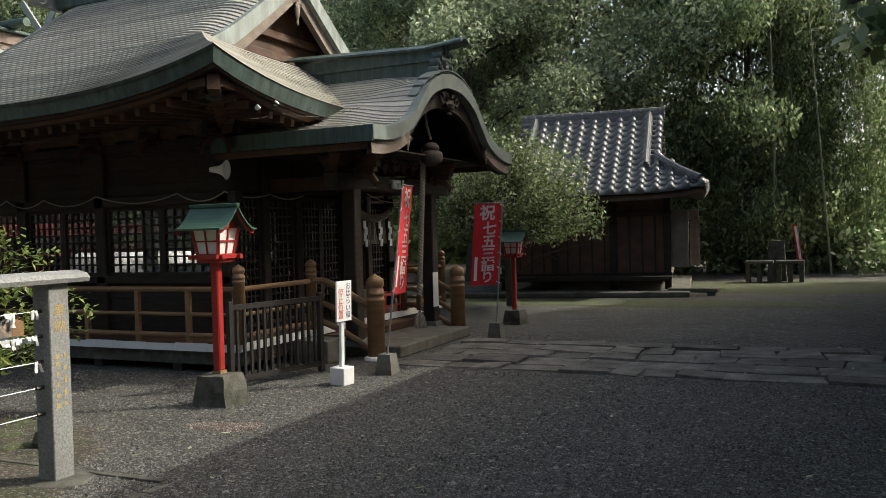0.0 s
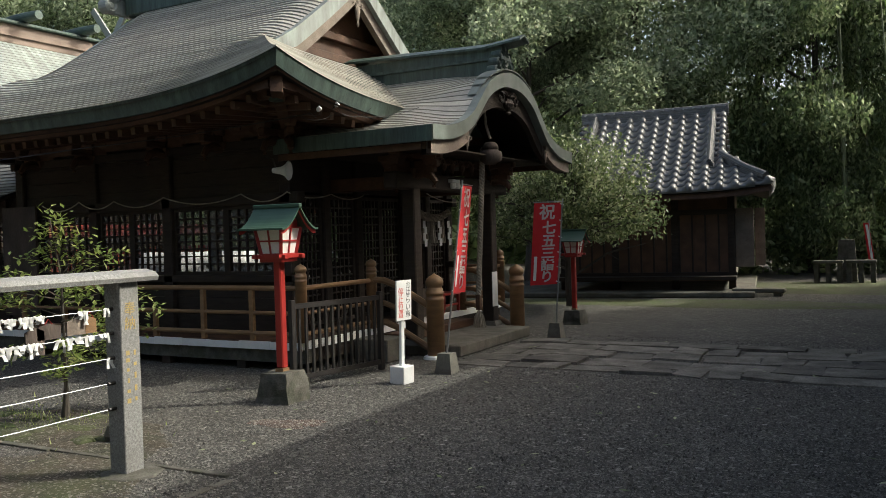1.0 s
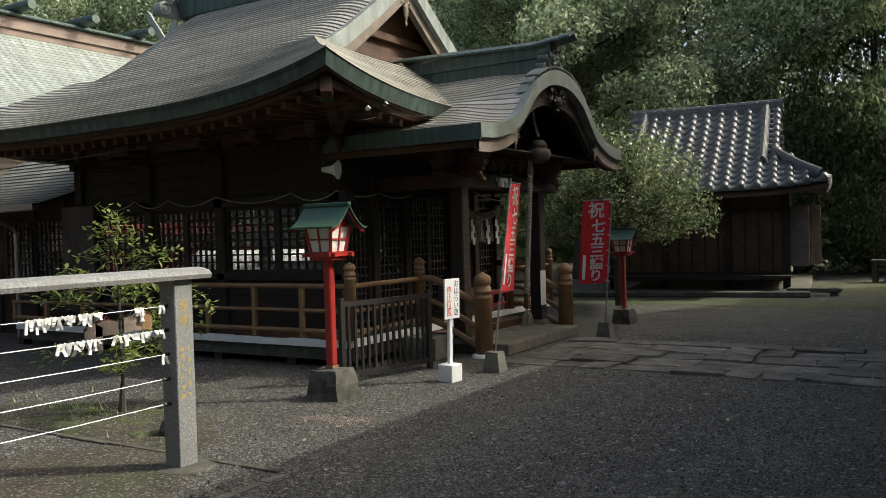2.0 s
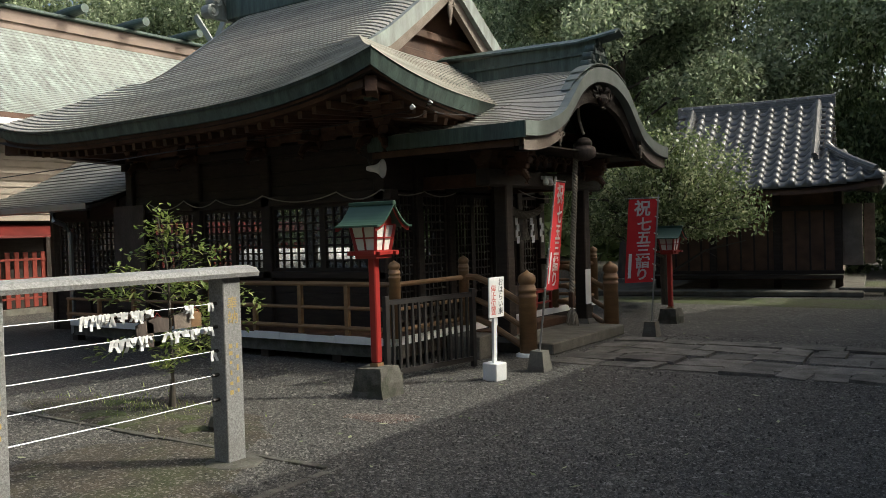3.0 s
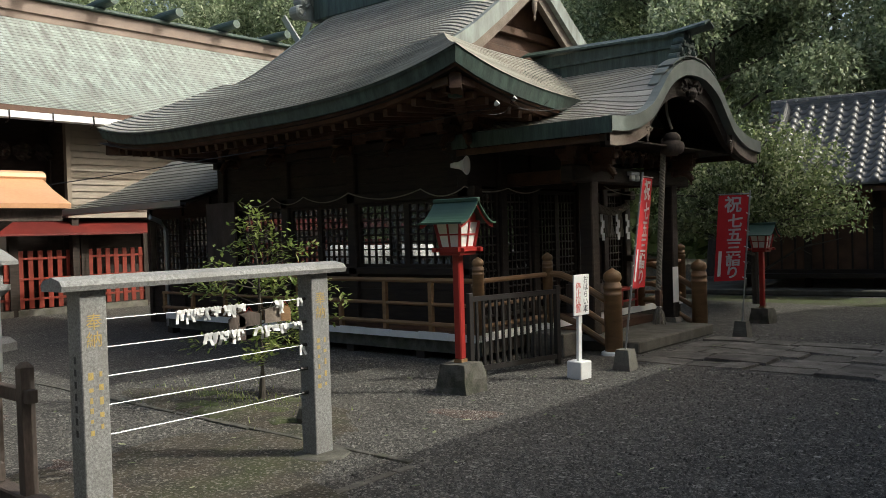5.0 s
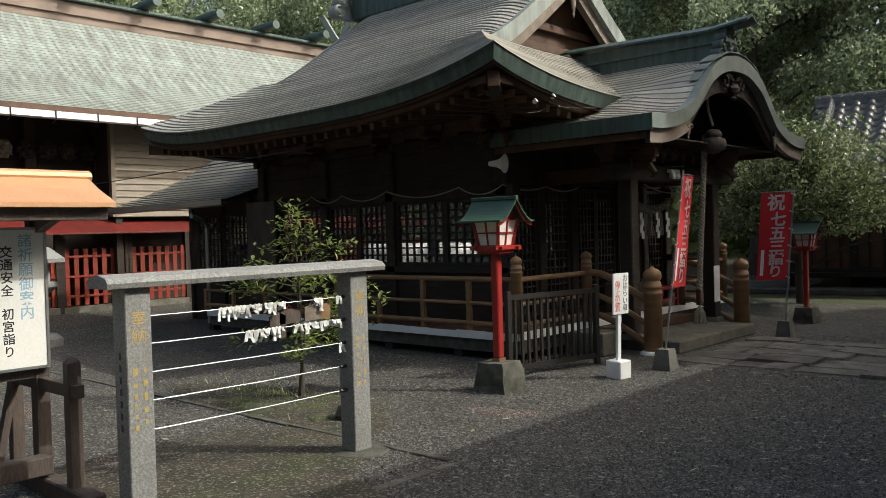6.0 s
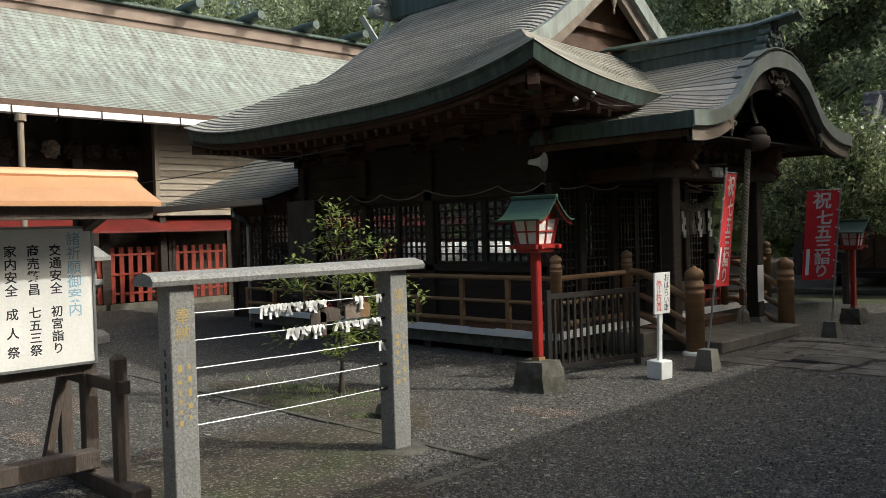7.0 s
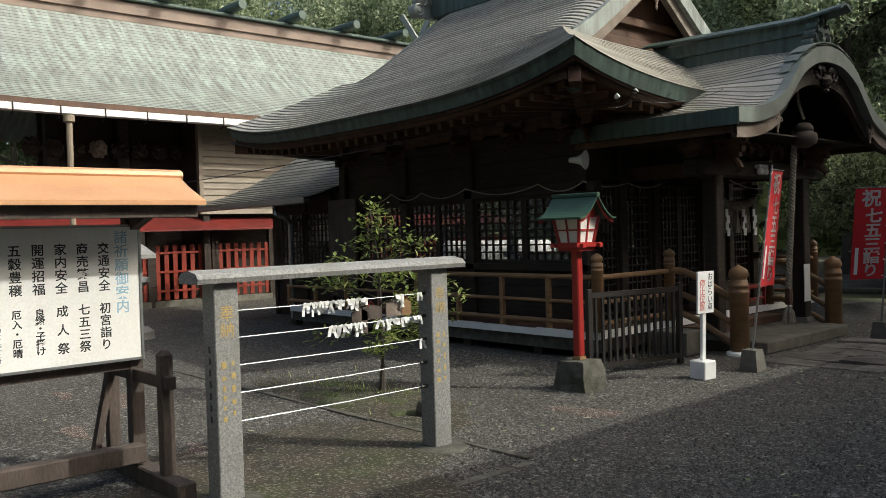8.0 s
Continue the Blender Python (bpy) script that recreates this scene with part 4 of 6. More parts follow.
    # the hall stands a little askew, turned about its near corner
    e.matrix_basis = Matrix.Translation((AX + hx + 0.28, AY - hy, 0)) @ Matrix.Rotation(radians(7.5), 4, "Z") @ Matrix.Translation((-AX - hx, hy - AY, 0))
    return e


annex()


# ---- main sanctuary behind, with a pale copper roof ----
def sanctuary():
    e = thing("sanctuary", pose(0, 0, 0), "sanctuary building with a broad pale green copper roof", "shrine hall")
    RX, RZ, EX2, EZ = -19.2, 6.75, -15.7, 4.12
    y0, y1 = 3.0, 17.2

    def pt(v, s, dz=0.0):
        x = EX2 + (RX - EX2) * v
        edge0 = y0 + 1.1 * v ** 1.5
        edge1 = y1 - 1.1 * v ** 1.5
        y = edge0 + (edge1 - edge0) * s
        lift = 0.04 * max(0, 1 - s / 0.16) ** 2 * (1 - v)
        return (x, y, EZ + (RZ - EZ) * (0.62 * v + 0.38 * v * v) + lift + dz)
    ss = [0, 0.02, 0.04, 0.07, 0.1, 0.13, 0.17] + [0.25 + 0.75 * i / 8 for i in range(9)]
    rf = part("roof", sheet(bmesh.new(), [[pt(v / 10, s, -0.03) for s in ss] for v in range(11)]), DARK_WOOD, e, "pale green copper shingle roof")
    NR = 40
    for k in range(NR):
        b = bmesh.new()
        s2 = ss[:7] + [0.2 + 0.8 * i / 30 for i in range(31)]
        plates(b, [[pt((k + 0.3) / NR, s, 0.004) for s in s2], [pt(k / NR, s, 0.007) for s in s2], [pt(k / NR, s, 0.017) for s in s2], [pt((k + 1) / NR, s, 0.002) for s in s2]])
        part("copper_course", b, PALE_COPPER, rf)
    part("roof_back", sheet(bmesh.new(), [[(2 * RX - pt(v / 6, s)[0], pt(v / 6, s)[1], pt(v / 6, s)[2]) for s in ss[::-1]] for v in range(7)]), PALE_COPPER, rf)
    b = bmesh.new()
    sheet(b, [[Vector(pt(0, s)) + Vector((o, 0, z)) for s in ss] for o, z in ((0.02, -0.17), (0.0, 0.0), (0.0, 0.012))])
    part("eave_fascia", b, BEAM_WOOD, e)
    # gutter with brackets and a down pipe
    b = bmesh.new()
    sheet(b, [[Vector(pt(0, s)) + Vector((o, 0, z)) for s in ss] for o, z in ((0.14, -0.12), (0.15, -0.24), (0.05, -0.26), (0.03, -0.2))])
    g = part("gutter", b, WHITE, e, "white rain gutter")
    for k in range(16):
        s = 0.02 + k * 0.055
        p = Vector(pt(0, s))
        part("gutter_bracket", tube(bmesh.new(), [p + Vector((0.155, 0, -0.1)), p + Vector((0.16, 0, -0.25)), p + Vector((0.1, 0, -0.3)), p + Vector((-0.02, 0, -0.32))], 0.012, seg=6), IRON, g)
    py = 5.0
    b = lathe(bmesh.new(), [(0.055, 0), (0.055, 3.72), (0.1, 3.74), (0.1, 3.86)], -15.62, py, 12)
    part("down_pipe", b, SIDING, e, "tan rain pipe")
    # ridge, logs and forked finials
    b = boxed(RX - 0.2, RX + 0.2, y0 + 1.0, y1 - 1.0, RZ - 0.2, RZ + 0.28, bevel=0.02)
    box(b, RX + 0.2, RX + 0.26, y0 + 1.0, y1 - 1.0, RZ - 0.02, RZ + 0.06)
    part("ridge", b, RIDGE_TAN, e, "tan copper-clad ridge")
    part("ridge_cap", boxed(RX - 0.32, RX + 0.32, y0 + 0.8, y1 - 0.8, RZ + 0.28, RZ + 0.36, bevel=0.02), PATINA, e)
    for k in range(8):
        y = y1 - 2.05 - k * 1.70
        c = lathe(bmesh.new(), [(0.10, -0.7), (0.125, -0.3), (0.13, 0.0), (0.125, 0.3), (0.11, 0.7)], 0, 0, 14)
        ob = part("ridge_log", c, PATINA, e, "short round copper-clad ridge log")
        ob.matrix_basis = pose(RX + 0.1, y, RZ + 0.49, 0, 90, 0)
    for yy in (y0 + 0.9, y1 - 0.9):
        for sg in (1, -1):
            part("forked_finial", beam(bmesh.new(), (RX + sg * 0.3, yy, RZ + 0.1), (RX - sg * 0.75, yy, RZ + 1.45), 0.06, 0.18), STEEL, e, "pale forked roof finial")
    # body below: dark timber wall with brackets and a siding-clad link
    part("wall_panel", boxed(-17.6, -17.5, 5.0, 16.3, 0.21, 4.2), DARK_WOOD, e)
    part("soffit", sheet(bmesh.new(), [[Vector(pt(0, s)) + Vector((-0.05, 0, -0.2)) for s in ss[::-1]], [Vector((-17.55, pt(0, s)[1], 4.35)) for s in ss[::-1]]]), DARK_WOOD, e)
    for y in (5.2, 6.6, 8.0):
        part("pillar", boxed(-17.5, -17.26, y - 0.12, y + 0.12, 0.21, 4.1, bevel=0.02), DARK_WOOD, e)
    rnd = random.Random(5)
    for k in range(8):
        y = 4.8 + k * 0.42
        b = bmesh.new()
        bmesh.ops.create_icosphere(b, subdivisions=3, radius=0.2)
        for v in b.verts:
            d = v.co.normalized()
            v.co = d * (0.17 + 0.09 * noise.noise(d * 3.1 + Vector((k, 0, 0))) + 0.05 * noise.noise(d * 8 + Vector((k, 1, 0))))
            v.co.x *= 0.6
        ob = part("carved_bracket", b, PALE_WOOD if k == 3 else DARK_WOOD, e, "carved wooden bracket")
        ob.matrix_basis = pose(-17.2, y, 3.45)
    for k in range(15):
        z = 2.1 + k * 0.135
        b = bmesh.new()
        a = [b.verts.new((x, 7.92, zz)) for x, zz in ((-16.58, z), (-16.515, z), (-16.545, z + 0.15), (-16.58, z + 0.15))]
        c = [b.verts.new((x, 12.0, zz)) for x, zz in ((-16.58, z), (-16.515, z), (-16.545, z + 0.15), (-16.58, z + 0.15))]
        b.faces.new(a)
        b.faces.new(c[::-1])
        for i in range(4):
            b.faces.new((a[i], c[i], c[(i + 1) % 4], a[(i + 1) % 4]))
        part("siding_board", b, SIDING, e)
    part("siding_corner", boxed(-16.62, -16.5, 7.86, 7.95, 2.1, 4.1), SIDING, e)
    part("link_wall", boxed(-17.5, -16.6, 7.9, 8.0, 2.1, 4.1), DARK_WOOD, e)
    for y in (7.95, 11.9):
        part("link_post", boxed(-16.7, -16.56, y, y + 0.14, 0.25, 2.1), DARK_WOOD, e)
    k = 1.146
    e.scale = (k, k, k)
    e.location = (0, 0, EYE_Z * (1 - k))
    return e


sanctuary()


def link_corridor():
    """The low roofed corridor between hall and sanctuary."""
    e = thing("link_corridor", pose(0, 0, 0), "low dark wooden corridor with a curved copper roof", "corridor")
    def pt(v, x, dz=0.0):
        z = 2.28 + 1.35 * (0.55 * v + 0.45 * v * v)
        xx = x - (0.9 * (1 - v) ** 1.5 if x < -16.4 else 0.5 * (1 - v) if x > -12.4 else 0)
        return (xx, 8.15 + 2.5 * v, z + dz)
    xs = [-16.5, -15.6, -14.5, -13.5, -12.3]
    rf = part("roof", sheet(bmesh.new(), [[pt(v / 8, x, -0.03) for x in xs] for v in range(9)], 0.05), DARK_WOOD, e, "grey copper roof")
    for k in range(18):
        b = bmesh.new()
        plates(b, [[pt((k + 0.3) / 18, x, 0.004) for x in xs], [pt(k / 18, x, 0.010) for x in xs], [pt(k / 18, x, 0.020) for x in xs], [pt((k + 1) / 18, x, 0.002) for x in xs]])
        part("copper_course", b, DARK_COPPER, rf)
    b = bmesh.new()
    sheet(b, [[(x, 8.13 - o, 2.28 + z) for x in (-17.4, -15, -12.8)] for o, z in ((0.0, -0.12), (0.1, -0.1), (0.1, 0.0))])
    g = part("gutter", b, STEEL, e, "grey rain gutter")
    part("down_pipe", tube(bmesh.new(), [(-13.9, 8.07, 2.18), (-13.9, 8.1, 2.02), (-14.0, 8.35, 1.95), (-14.05, 8.5, 1.8), (-14.05, 8.5, 0.0)], 0.045, seg=10), STEEL, e, "grey rain pipe")
    part("wall_panel", boxed(-15.2, -12.2, 8.85, 8.9, 0.0, 1.0), DARK_WOOD, e)
    part("wall_panel", boxed(-15.2, -12.2, 8.85, 8.9, 2.05, 2.5), DARK_WOOD, e)
    for x in (-15.15, -14.03, -13.13, -12.25):
        part("pillar", boxed(x - 0.05, x + 0.05, 8.8, 8.92, 0, 2.4), DARK_WOOD, e)
    for x0 in (-14.9, -14.0, -13.1):
        w = lattice("lattice_window", 6, 9, 0.86, 1.05)
        w.matrix_basis = pose(x0, 8.83, 1.0)
        w.parent = e
    part("plank_shutter", boxed(-12.55, -11.75, 8.38, 8.42, 0.5, 2.2), GREY_WOOD, e)
    return e


link_corridor()


# ---- writing ----
def letters(text, size, mat, parent, m, name="writing", bold=0.0):
    """Upright text as a thin mesh, facing its own +z."""
    cu = bpy.data.curves.new(name, "FONT")
    cu.body, cu.size, cu.align_x, cu.align_y, cu.offset = text, size, "CENTER", "CENTER", bold
    cu.extrude = 0.0008
    cu.resolution_u = 3
    tmp = bpy.data.objects.new(name, cu)
    me = bpy.data.meshes.new_from_object(tmp)
    bpy.data.objects.remove(tmp)
    me.materials.clear()
    me.materials.append(mat)
    ob = new(name, me)
    ob.parent = parent
    ob.matrix_basis = m
    return ob


def column(text, x, top, step, size, mat, parent, base, name="writing", bold=0.0):
    for i, ch in enumerate(text):
        letters(ch, size, mat, parent, base @ Matrix.Translation((x, top - i * step, 0)), name, bold)


# ---- granite rail for paper fortunes ----
def fortune_fence():
    e = thing("fortune_fence", pose(0, 0, 0), "granite post fence with steel wires for tied paper fortunes", "fence")
    X = -4.73
    for y in (2.30, 4.0):
        part("post", boxed(X - 0.078, X + 0.078, y - 0.08, y + 0.08, -0.02, 1.33, bevel=0.006), STONE, e, "grey granite post with gold lettering")
        p = e.children[-1]
        base = Matrix(((0, 0, 1, X + 0.0792), (1, 0, 0, y), (0, 1, 0, 0), (0, 0, 0, 1)))
        column("奉納", 0, 1.14, 0.1, 0.1, GOLD_INK, p, base)
        rnd = random.Random(int(y * 10))
        for dx in (-0.03, 0.03):
            z = 0.86
            while z > 0.52:
                hgt = rnd.uniform(0.02, 0.045)
                ww = rnd.uniform(0.008, 0.016)
                part("worn_mark", boxed(X + 0.0782, X + 0.0795, y + dx - ww, y + dx + ww, z - hgt, z), GOLD_INK, p)
                z -= hgt + rnd.uniform(0.02, 0.05)
        z = 0.95
        while y < 3 and z > 0.5:
            part("worn_mark", boxed(X - 0.012, X + 0.012, y - 0.0818, y - 0.0802, z - 0.04, z), BLACK_INK, p)
            z -= 0.07
        part("post_footing", lathe(bmesh.new(), [(0.24, -0.01), (0.21, 0.012), (0.15, 0.022), (0.08, 0.025)], X + 0.03, y, 7), MOSSY, e)
    b = bmesh.new()
    prof = [(-0.12, 0.0), (0.12, 0.0), (0.13, 0.03), (0.10, 0.06), (0, 0.08), (-0.10, 0.06), (-0.13, 0.03)]
    ya, yb = 2.10, 4.22
    r0 = [b.verts.new((X + x, ya, 1.33 + z)) for x, z in prof]
    r1 = [b.verts.new((X + x, yb, 1.33 + z)) for x, z in prof]
    n = len(prof)
    for i in range(n):
        b.faces.new((r0[i], r1[i], r1[(i + 1) % n], r0[(i + 1) % n]))
    b.faces.new(r0)
    b.faces.new(r1[::-1])
    part("cap_beam", b, STONE, e, "lichen-stained granite cap beam")
    for z in (1.15, 0.985, 0.815, 0.645, 0.47):
        part("wire", tube(bmesh.new(), [(X, 2.4, z), (X, 3.2, z - 0.006), (X, 3.92, z)], 0.0026, seg=6), STEEL, e)
        part("wire_bolt", tube(bmesh.new(), [(X, 3.86, z), (X, 3.93, z)], 0.014, seg=6), IRON, e)
    return e


fortune_fence()


def paper_knot(seed):
    rnd = random.Random(seed)
    b = bmesh.new()
    for sg in (-1, 1):
        ln = rnd.uniform(0.03, 0.085)
        a = rnd.uniform(-0.02, 0.03) * sg
        w = rnd.uniform(0.007, 0.011)
        tw = rnd.uniform(-0.012, 0.012)
        y0 = sg * 0.012
        pts = [(0.012, y0, 0.008), (0.016 + tw, y0 + a * 0.5, -ln * 0.5), (0.012 - tw, y0 + a, -ln)]
        rows = [[(x + 0.004 * k, y + (k - 0.5) * 2 * w, z) for k in (0, 1)] for x, y, z in pts]
        sheet(b, rows, 0.0)
        sheet(b, [[(x - 0.005, y, z) for x, y, z in r[::-1]] for r in rows], 0.0)
    lathe(b, [(0.005, -0.012), (0.011, -0.005), (0.011, 0.006), (0.005, 0.012)], 0.004, 0, 7)
    return b


def papers():
    rnd = random.Random(21)
    spots = [(1.148, 2.90 + 0.036 * i) for i in range(14)] + [(1.148, 3.66), (1.148, 3.70), (1.15, 3.86)] + [(0.98, 3.10 + 0.036 * i) for i in range(8)] + [(0.982, 3.50 + 0.05 * i) for i in range(8)] + [(0.812, 3.87)]
    for i, (z, y) in enumerate(spots):
        ob = part("paper_fortune", paper_knot(i), WHITE)
        ob.matrix_basis = pose(-4.73, y + rnd.uniform(-0.01, 0.01), z, 0, 0, rnd.uniform(-25, 25))
        tagged(ob, "folded white paper fortune tied on a steel wire", "paper", "paper fortunes on the wires")


papers()
# wooden wish plaques hung on the wires
for i, (y, z, w, h, mat, lab) in enumerate(((3.34, 1.0, 0.13, 0.18, GREY_WOOD, "weathered dark wooden wish plaque hung on a wire"), (3.44, 1.05, 0.17, 0.10, GREY_WOOD, "weathered grey wooden wish plaque hung on a wire"), (3.64, 1.06, 0.14, 0.11, PALE_WOOD, "pale wooden wish plaque hung on a wire"), (3.75, 1.06, 0.09, 0.11, RAIL_WOOD, "brown wooden wish plaque hung on a wire"))):
    b = bmesh.new()
    pr = [(-w / 2, -h / 2), (w / 2, -h / 2), (w / 2, h * 0.32), (0, h / 2), (-w / 2, h * 0.32)]
    r0 = [b.verts.new((-0.006, a, c)) for a, c in pr]
    r1 = [b.verts.new((0.006, a, c)) for a, c in pr]
    for k in range(5):
        b.faces.new((r0[k], r0[(k + 1) % 5], r1[(k + 1) % 5], r1[k]))
    b.faces.new(r0[::-1])
    b.faces.new(r1)
    ob = part("wish_plaque", b, mat)
    ob.matrix_basis = pose(-4.745, y, z)
    tagged(ob, lab, "plaque", "wish plaques")
    part("cord", tube(bmesh.new(), [(0, -0.03, h * 0.4), (0, 0, h * 0.4 + 0.04), (0, 0.03, h * 0.4)], 0.003, seg=5), RED if i % 2 else ROPE, ob)


# ---- red standing lanterns ----
def lantern(m, label):
    e = thing("lantern", m, label, "lantern", "red standing lanterns")
    b = frustum(bmesh.new(), 0, 0, -0.01, 0.30, 0.37, 0.36, 0.30, 0.29)
    bmesh.ops.subdivide_edges(b, edges=b.edges[:], cuts=3, use_grid_fill=True)
    for v in b.verts:
        n3 = noise.noise_vector(v.co * 5)
        v.co += Vector((n3.x, n3.y, n3.z * 0.5)) * 0.035
    part("stone_base", b, MOSSY, e, "rough mossy stone block", smooth=False)
    part("pole_shoe", boxed(-0.048, 0.048, -0.048, 0.048, 0.29, 0.34), RAIL_WOOD, e)
    part("pole", boxed(-0.043, 0.043, -0.043, 0.043, 0.34, 1.44, bevel=0.012), RED, e)
    part("tray", boxed(-0.13, 0.13, -0.13, 0.13, 1.42, 1.455, bevel=0.004), RED, e)
    t2 = boxed(-0.2, 0.2, -0.16, -0.115, 1.455, 1.495)
    box(t2, -0.2, 0.2, 0.115, 0.16, 1.455, 1.495)
    box(t2, -0.16, -0.115, -0.2, 0.2, 1.46, 1.5)
    box(t2, 0.115, 0.16, -0.2, 0.2, 1.46, 1.5)
    part("tray_rim", t2, RED, e)
    z0, z1, w0, w1 = 1.5, 1.765, 0.118, 0.158
    for sx in (-1, 1):
        for sy in (-1, 1):
            part("corner_post", beam(bmesh.new(), (sx * w0, sy * w0, z0), (sx * w1, sy * w1, z1), 0.03, 0.03), RED, e)
    for k in range(4):
        a = math.pi / 2 * k
        R = Matrix.Rotation(a, 4, "Z")
        b = bmesh.new()
        vs = [b.verts.new(R @ Vector(p)) for p in ((-w0, -w0 + 0.004, z0), (w0, -w0 + 0.004, z0), (w1, -w1 + 0.004, z1), (-w1, -w1 + 0.004, z1))]
        b.faces.new(vs)
        part("shade", b, PAPER, e, "translucent white lantern panel")
        b = bmesh.new()
        for f0, f1 in (((-1, 0), (1, 0)), ((-1, 1), (1, 1)), ((-1, 0.5), (1, 0.5)), ((0, 0), (0, 1))):
            pp = []
            for u, t in (f0, f1):
                ww = w0 + (w1 - w0) * t
                pp.append(R @ Vector((u * ww, -ww, z0 + (z1 - z0) * t)))
            beam(b, pp[0], pp[1], 0.016, 0.016)
        part("glazing_grid", b, RED, e)
    # green roof, ridge along x
    hx, hy = 0.275, 0.29
    def prof(t):
        return 1.985 - 0.245 * (1 - (1 - abs(t)) ** 1.7) + 0.02 * abs(t) ** 4
    b = bmesh.new()
    tt = [-1 + i / 8 for i in range(17)]
    sheet(b, [[(x, hy * t, prof(t)) for t in tt] for x in (-hx, hx)][::-1], 0.018)
    rf = part("roof", b, GREEN_METAL, e, "green sheet-metal lantern roof")
    part("ridge_cap", boxed(-hx - 0.005, hx + 0.005, -0.025, 0.025, 1.965, 2.005, bevel=0.006), GREEN_METAL, rf)
    for sx in (-1, 1):
        b = bmesh.new()
        sheet(b, [[(sx * (hx - 0.03), hy * t * 0.97, prof(t) - 0.018) for t in tt], [(sx * (hx - 0.03), hy * t * 0.97, prof(t) - 0.055) for t in tt]])
        part("roof_edge", b, RED, rf)
        b = bmesh.new()
        up = [b.verts.new((sx * 0.155, hy * t, prof(t) - 0.02)) for t in tt[5:12]]
        lo = [b.verts.new((sx * 0.155, hy * t, 1.76)) for t in tt[5:12]]
        for i in range(6):
            b.faces.new((up[i], up[i + 1], lo[i + 1], lo[i]))
        part("gable_panel", b, RED, rf)
    e.scale = (1, 1, 0.963)
    return e


lant = lantern(pose(-5.34, 6.42, 0, 0, 0, 2), "red lantern with white panels and green roof on a stone")
small = copy_thing(lant, pose(-4.83, 13.45, 0, 0, 0, -3))
small.scale = (0.86, 0.86, 0.80)


# ---- barrier fence of dark bars ----
def barrier(m, length):
    e = thing("barrier_fence", m, "low dark brown barrier fence with upright bars", "fence")
    for x in (0, length):
        part("post", boxed(x - 0.03, x + 0.03, -0.03, 0.03, 0.0, 0.93, bevel=0.004), IRON, e)
    for z in (0.07, 0.835):
        part("rail", boxed(0.03, length - 0.03, -0.022, 0.022, z, z + 0.055), IRON, e)
    n = 14
    for i in range(1, n):
        x = length * i / n
        part("bar", boxed(x - 0.014, x + 0.014, -0.014, 0.014, 0.12, 0.84), IRON, e)
    part("foot", boxed(-0.06, 0.14, -0.1, 0.04, 0, 0.1, bevel=0.01), MOSSY, e)
    return e


barrier(pose(-5.70, 7.04, 0, 0, 0, math.degrees(math.atan2(1.30, 0.27))), 1.33)


# ---- banners ----
def banner(name, base, top, width_dir, wid, zt, zb, label, seed, flip=1):
    e = thing(name, pose(0, 0, 0), label, "banner", "red festival banners")
    bx, by = base
    fr = frustum(bmesh.new(), bx, by, 0, 0.23, 0.215, 0.215, 0.155, 0.155)
    part("concrete_foot", fr, CONCRETE, e, "mossy concrete banner foot")
    p0, p1 = Vector((bx, by, 0.2)), Vector(top)
    part("pole", tube(bmesh.new(), [p0, p1], 0.0125, 0.011, seg=8), STEEL, e)
    d = Vector((*width_dir, 0)).normalized()
    def on(z):
        return p0 + (p1 - p0) * ((z - p0.z) / (p1.z - p0.z))
    nrm = d.cross(Vector((0, 0, 1)))
    rnd = random.Random(seed)
    ph = rnd.uniform(0, 6)
    def cl(u, v, off=0.0):
        z = zt + (zb - zt) * v
        base_p = on(z) if v < 0.5 else on(zt + (zb - zt) * 0.5) + (on(z) - on(zt + (zb - zt) * 0.5)) * 0.9
        w = 0.008 * math.sin(u * 4.0 + v * 3 + ph) * u + 0.03 * u * v
        return base_p + d * (0.015 + u * wid) + nrm * (w + off) - Vector((0, 0, 0.02 * u * v))
    b = bmesh.new()
    sheet(b, [[cl(i / 10, j / 24) for i in range(11)] for j in range(25)])
    c = part("cloth", b, CLOTH_RED, e, "red cloth with white writing", smooth=True)
    part("top_bar", tube(bmesh.new(), [on(zt) + Vector((0, 0, 0.015)) - d * 0.02, on(zt) + Vector((0, 0, 0.015)) + d * (wid + 0.03)], 0.006, seg=6), STEEL, e)
    for j in range(6):
        v = 0.02 + j * 0.19
        q = cl(0, v)
        part("loop", tube(bmesh.new(), [q - d * 0.035 - Vector((0, 0, 0.012)), q + d * 0.02 + Vector((0, 0, 0.012))], 0.008, seg=6), WHITE, e)
    # writing, laid on the cloth's curve
    H = zt - zb
    for side in (1, -1):
        for i, ch in enumerate("祝七五三詣り"):
            size = 0.235 if i == 0 else 0.205
            vv = (0.115 if i == 0 else 0.145 + 0.152 * i)
            ob = letters(ch, size, WHITE, c, Matrix.Identity(4), "writing", 0.006)
            for vert in ob.data.vertices:
                u = 0.5 + flip * vert.co.x / wid
                if i and i < 6:
                    u += flip * 0.10
                vert.co = cl(u, vv - vert.co.y / H, side * 0.004)
        b = bmesh.new()
        sheet(b, [[cl(0.5 - flip * 0.40 + flip * 0.11 * i, 0.63 + 0.31 * j / 6, side * 0.004) for i in range(2)] for j in range(7)])
        part("writing_bar", b, WHITE, c)
    return e


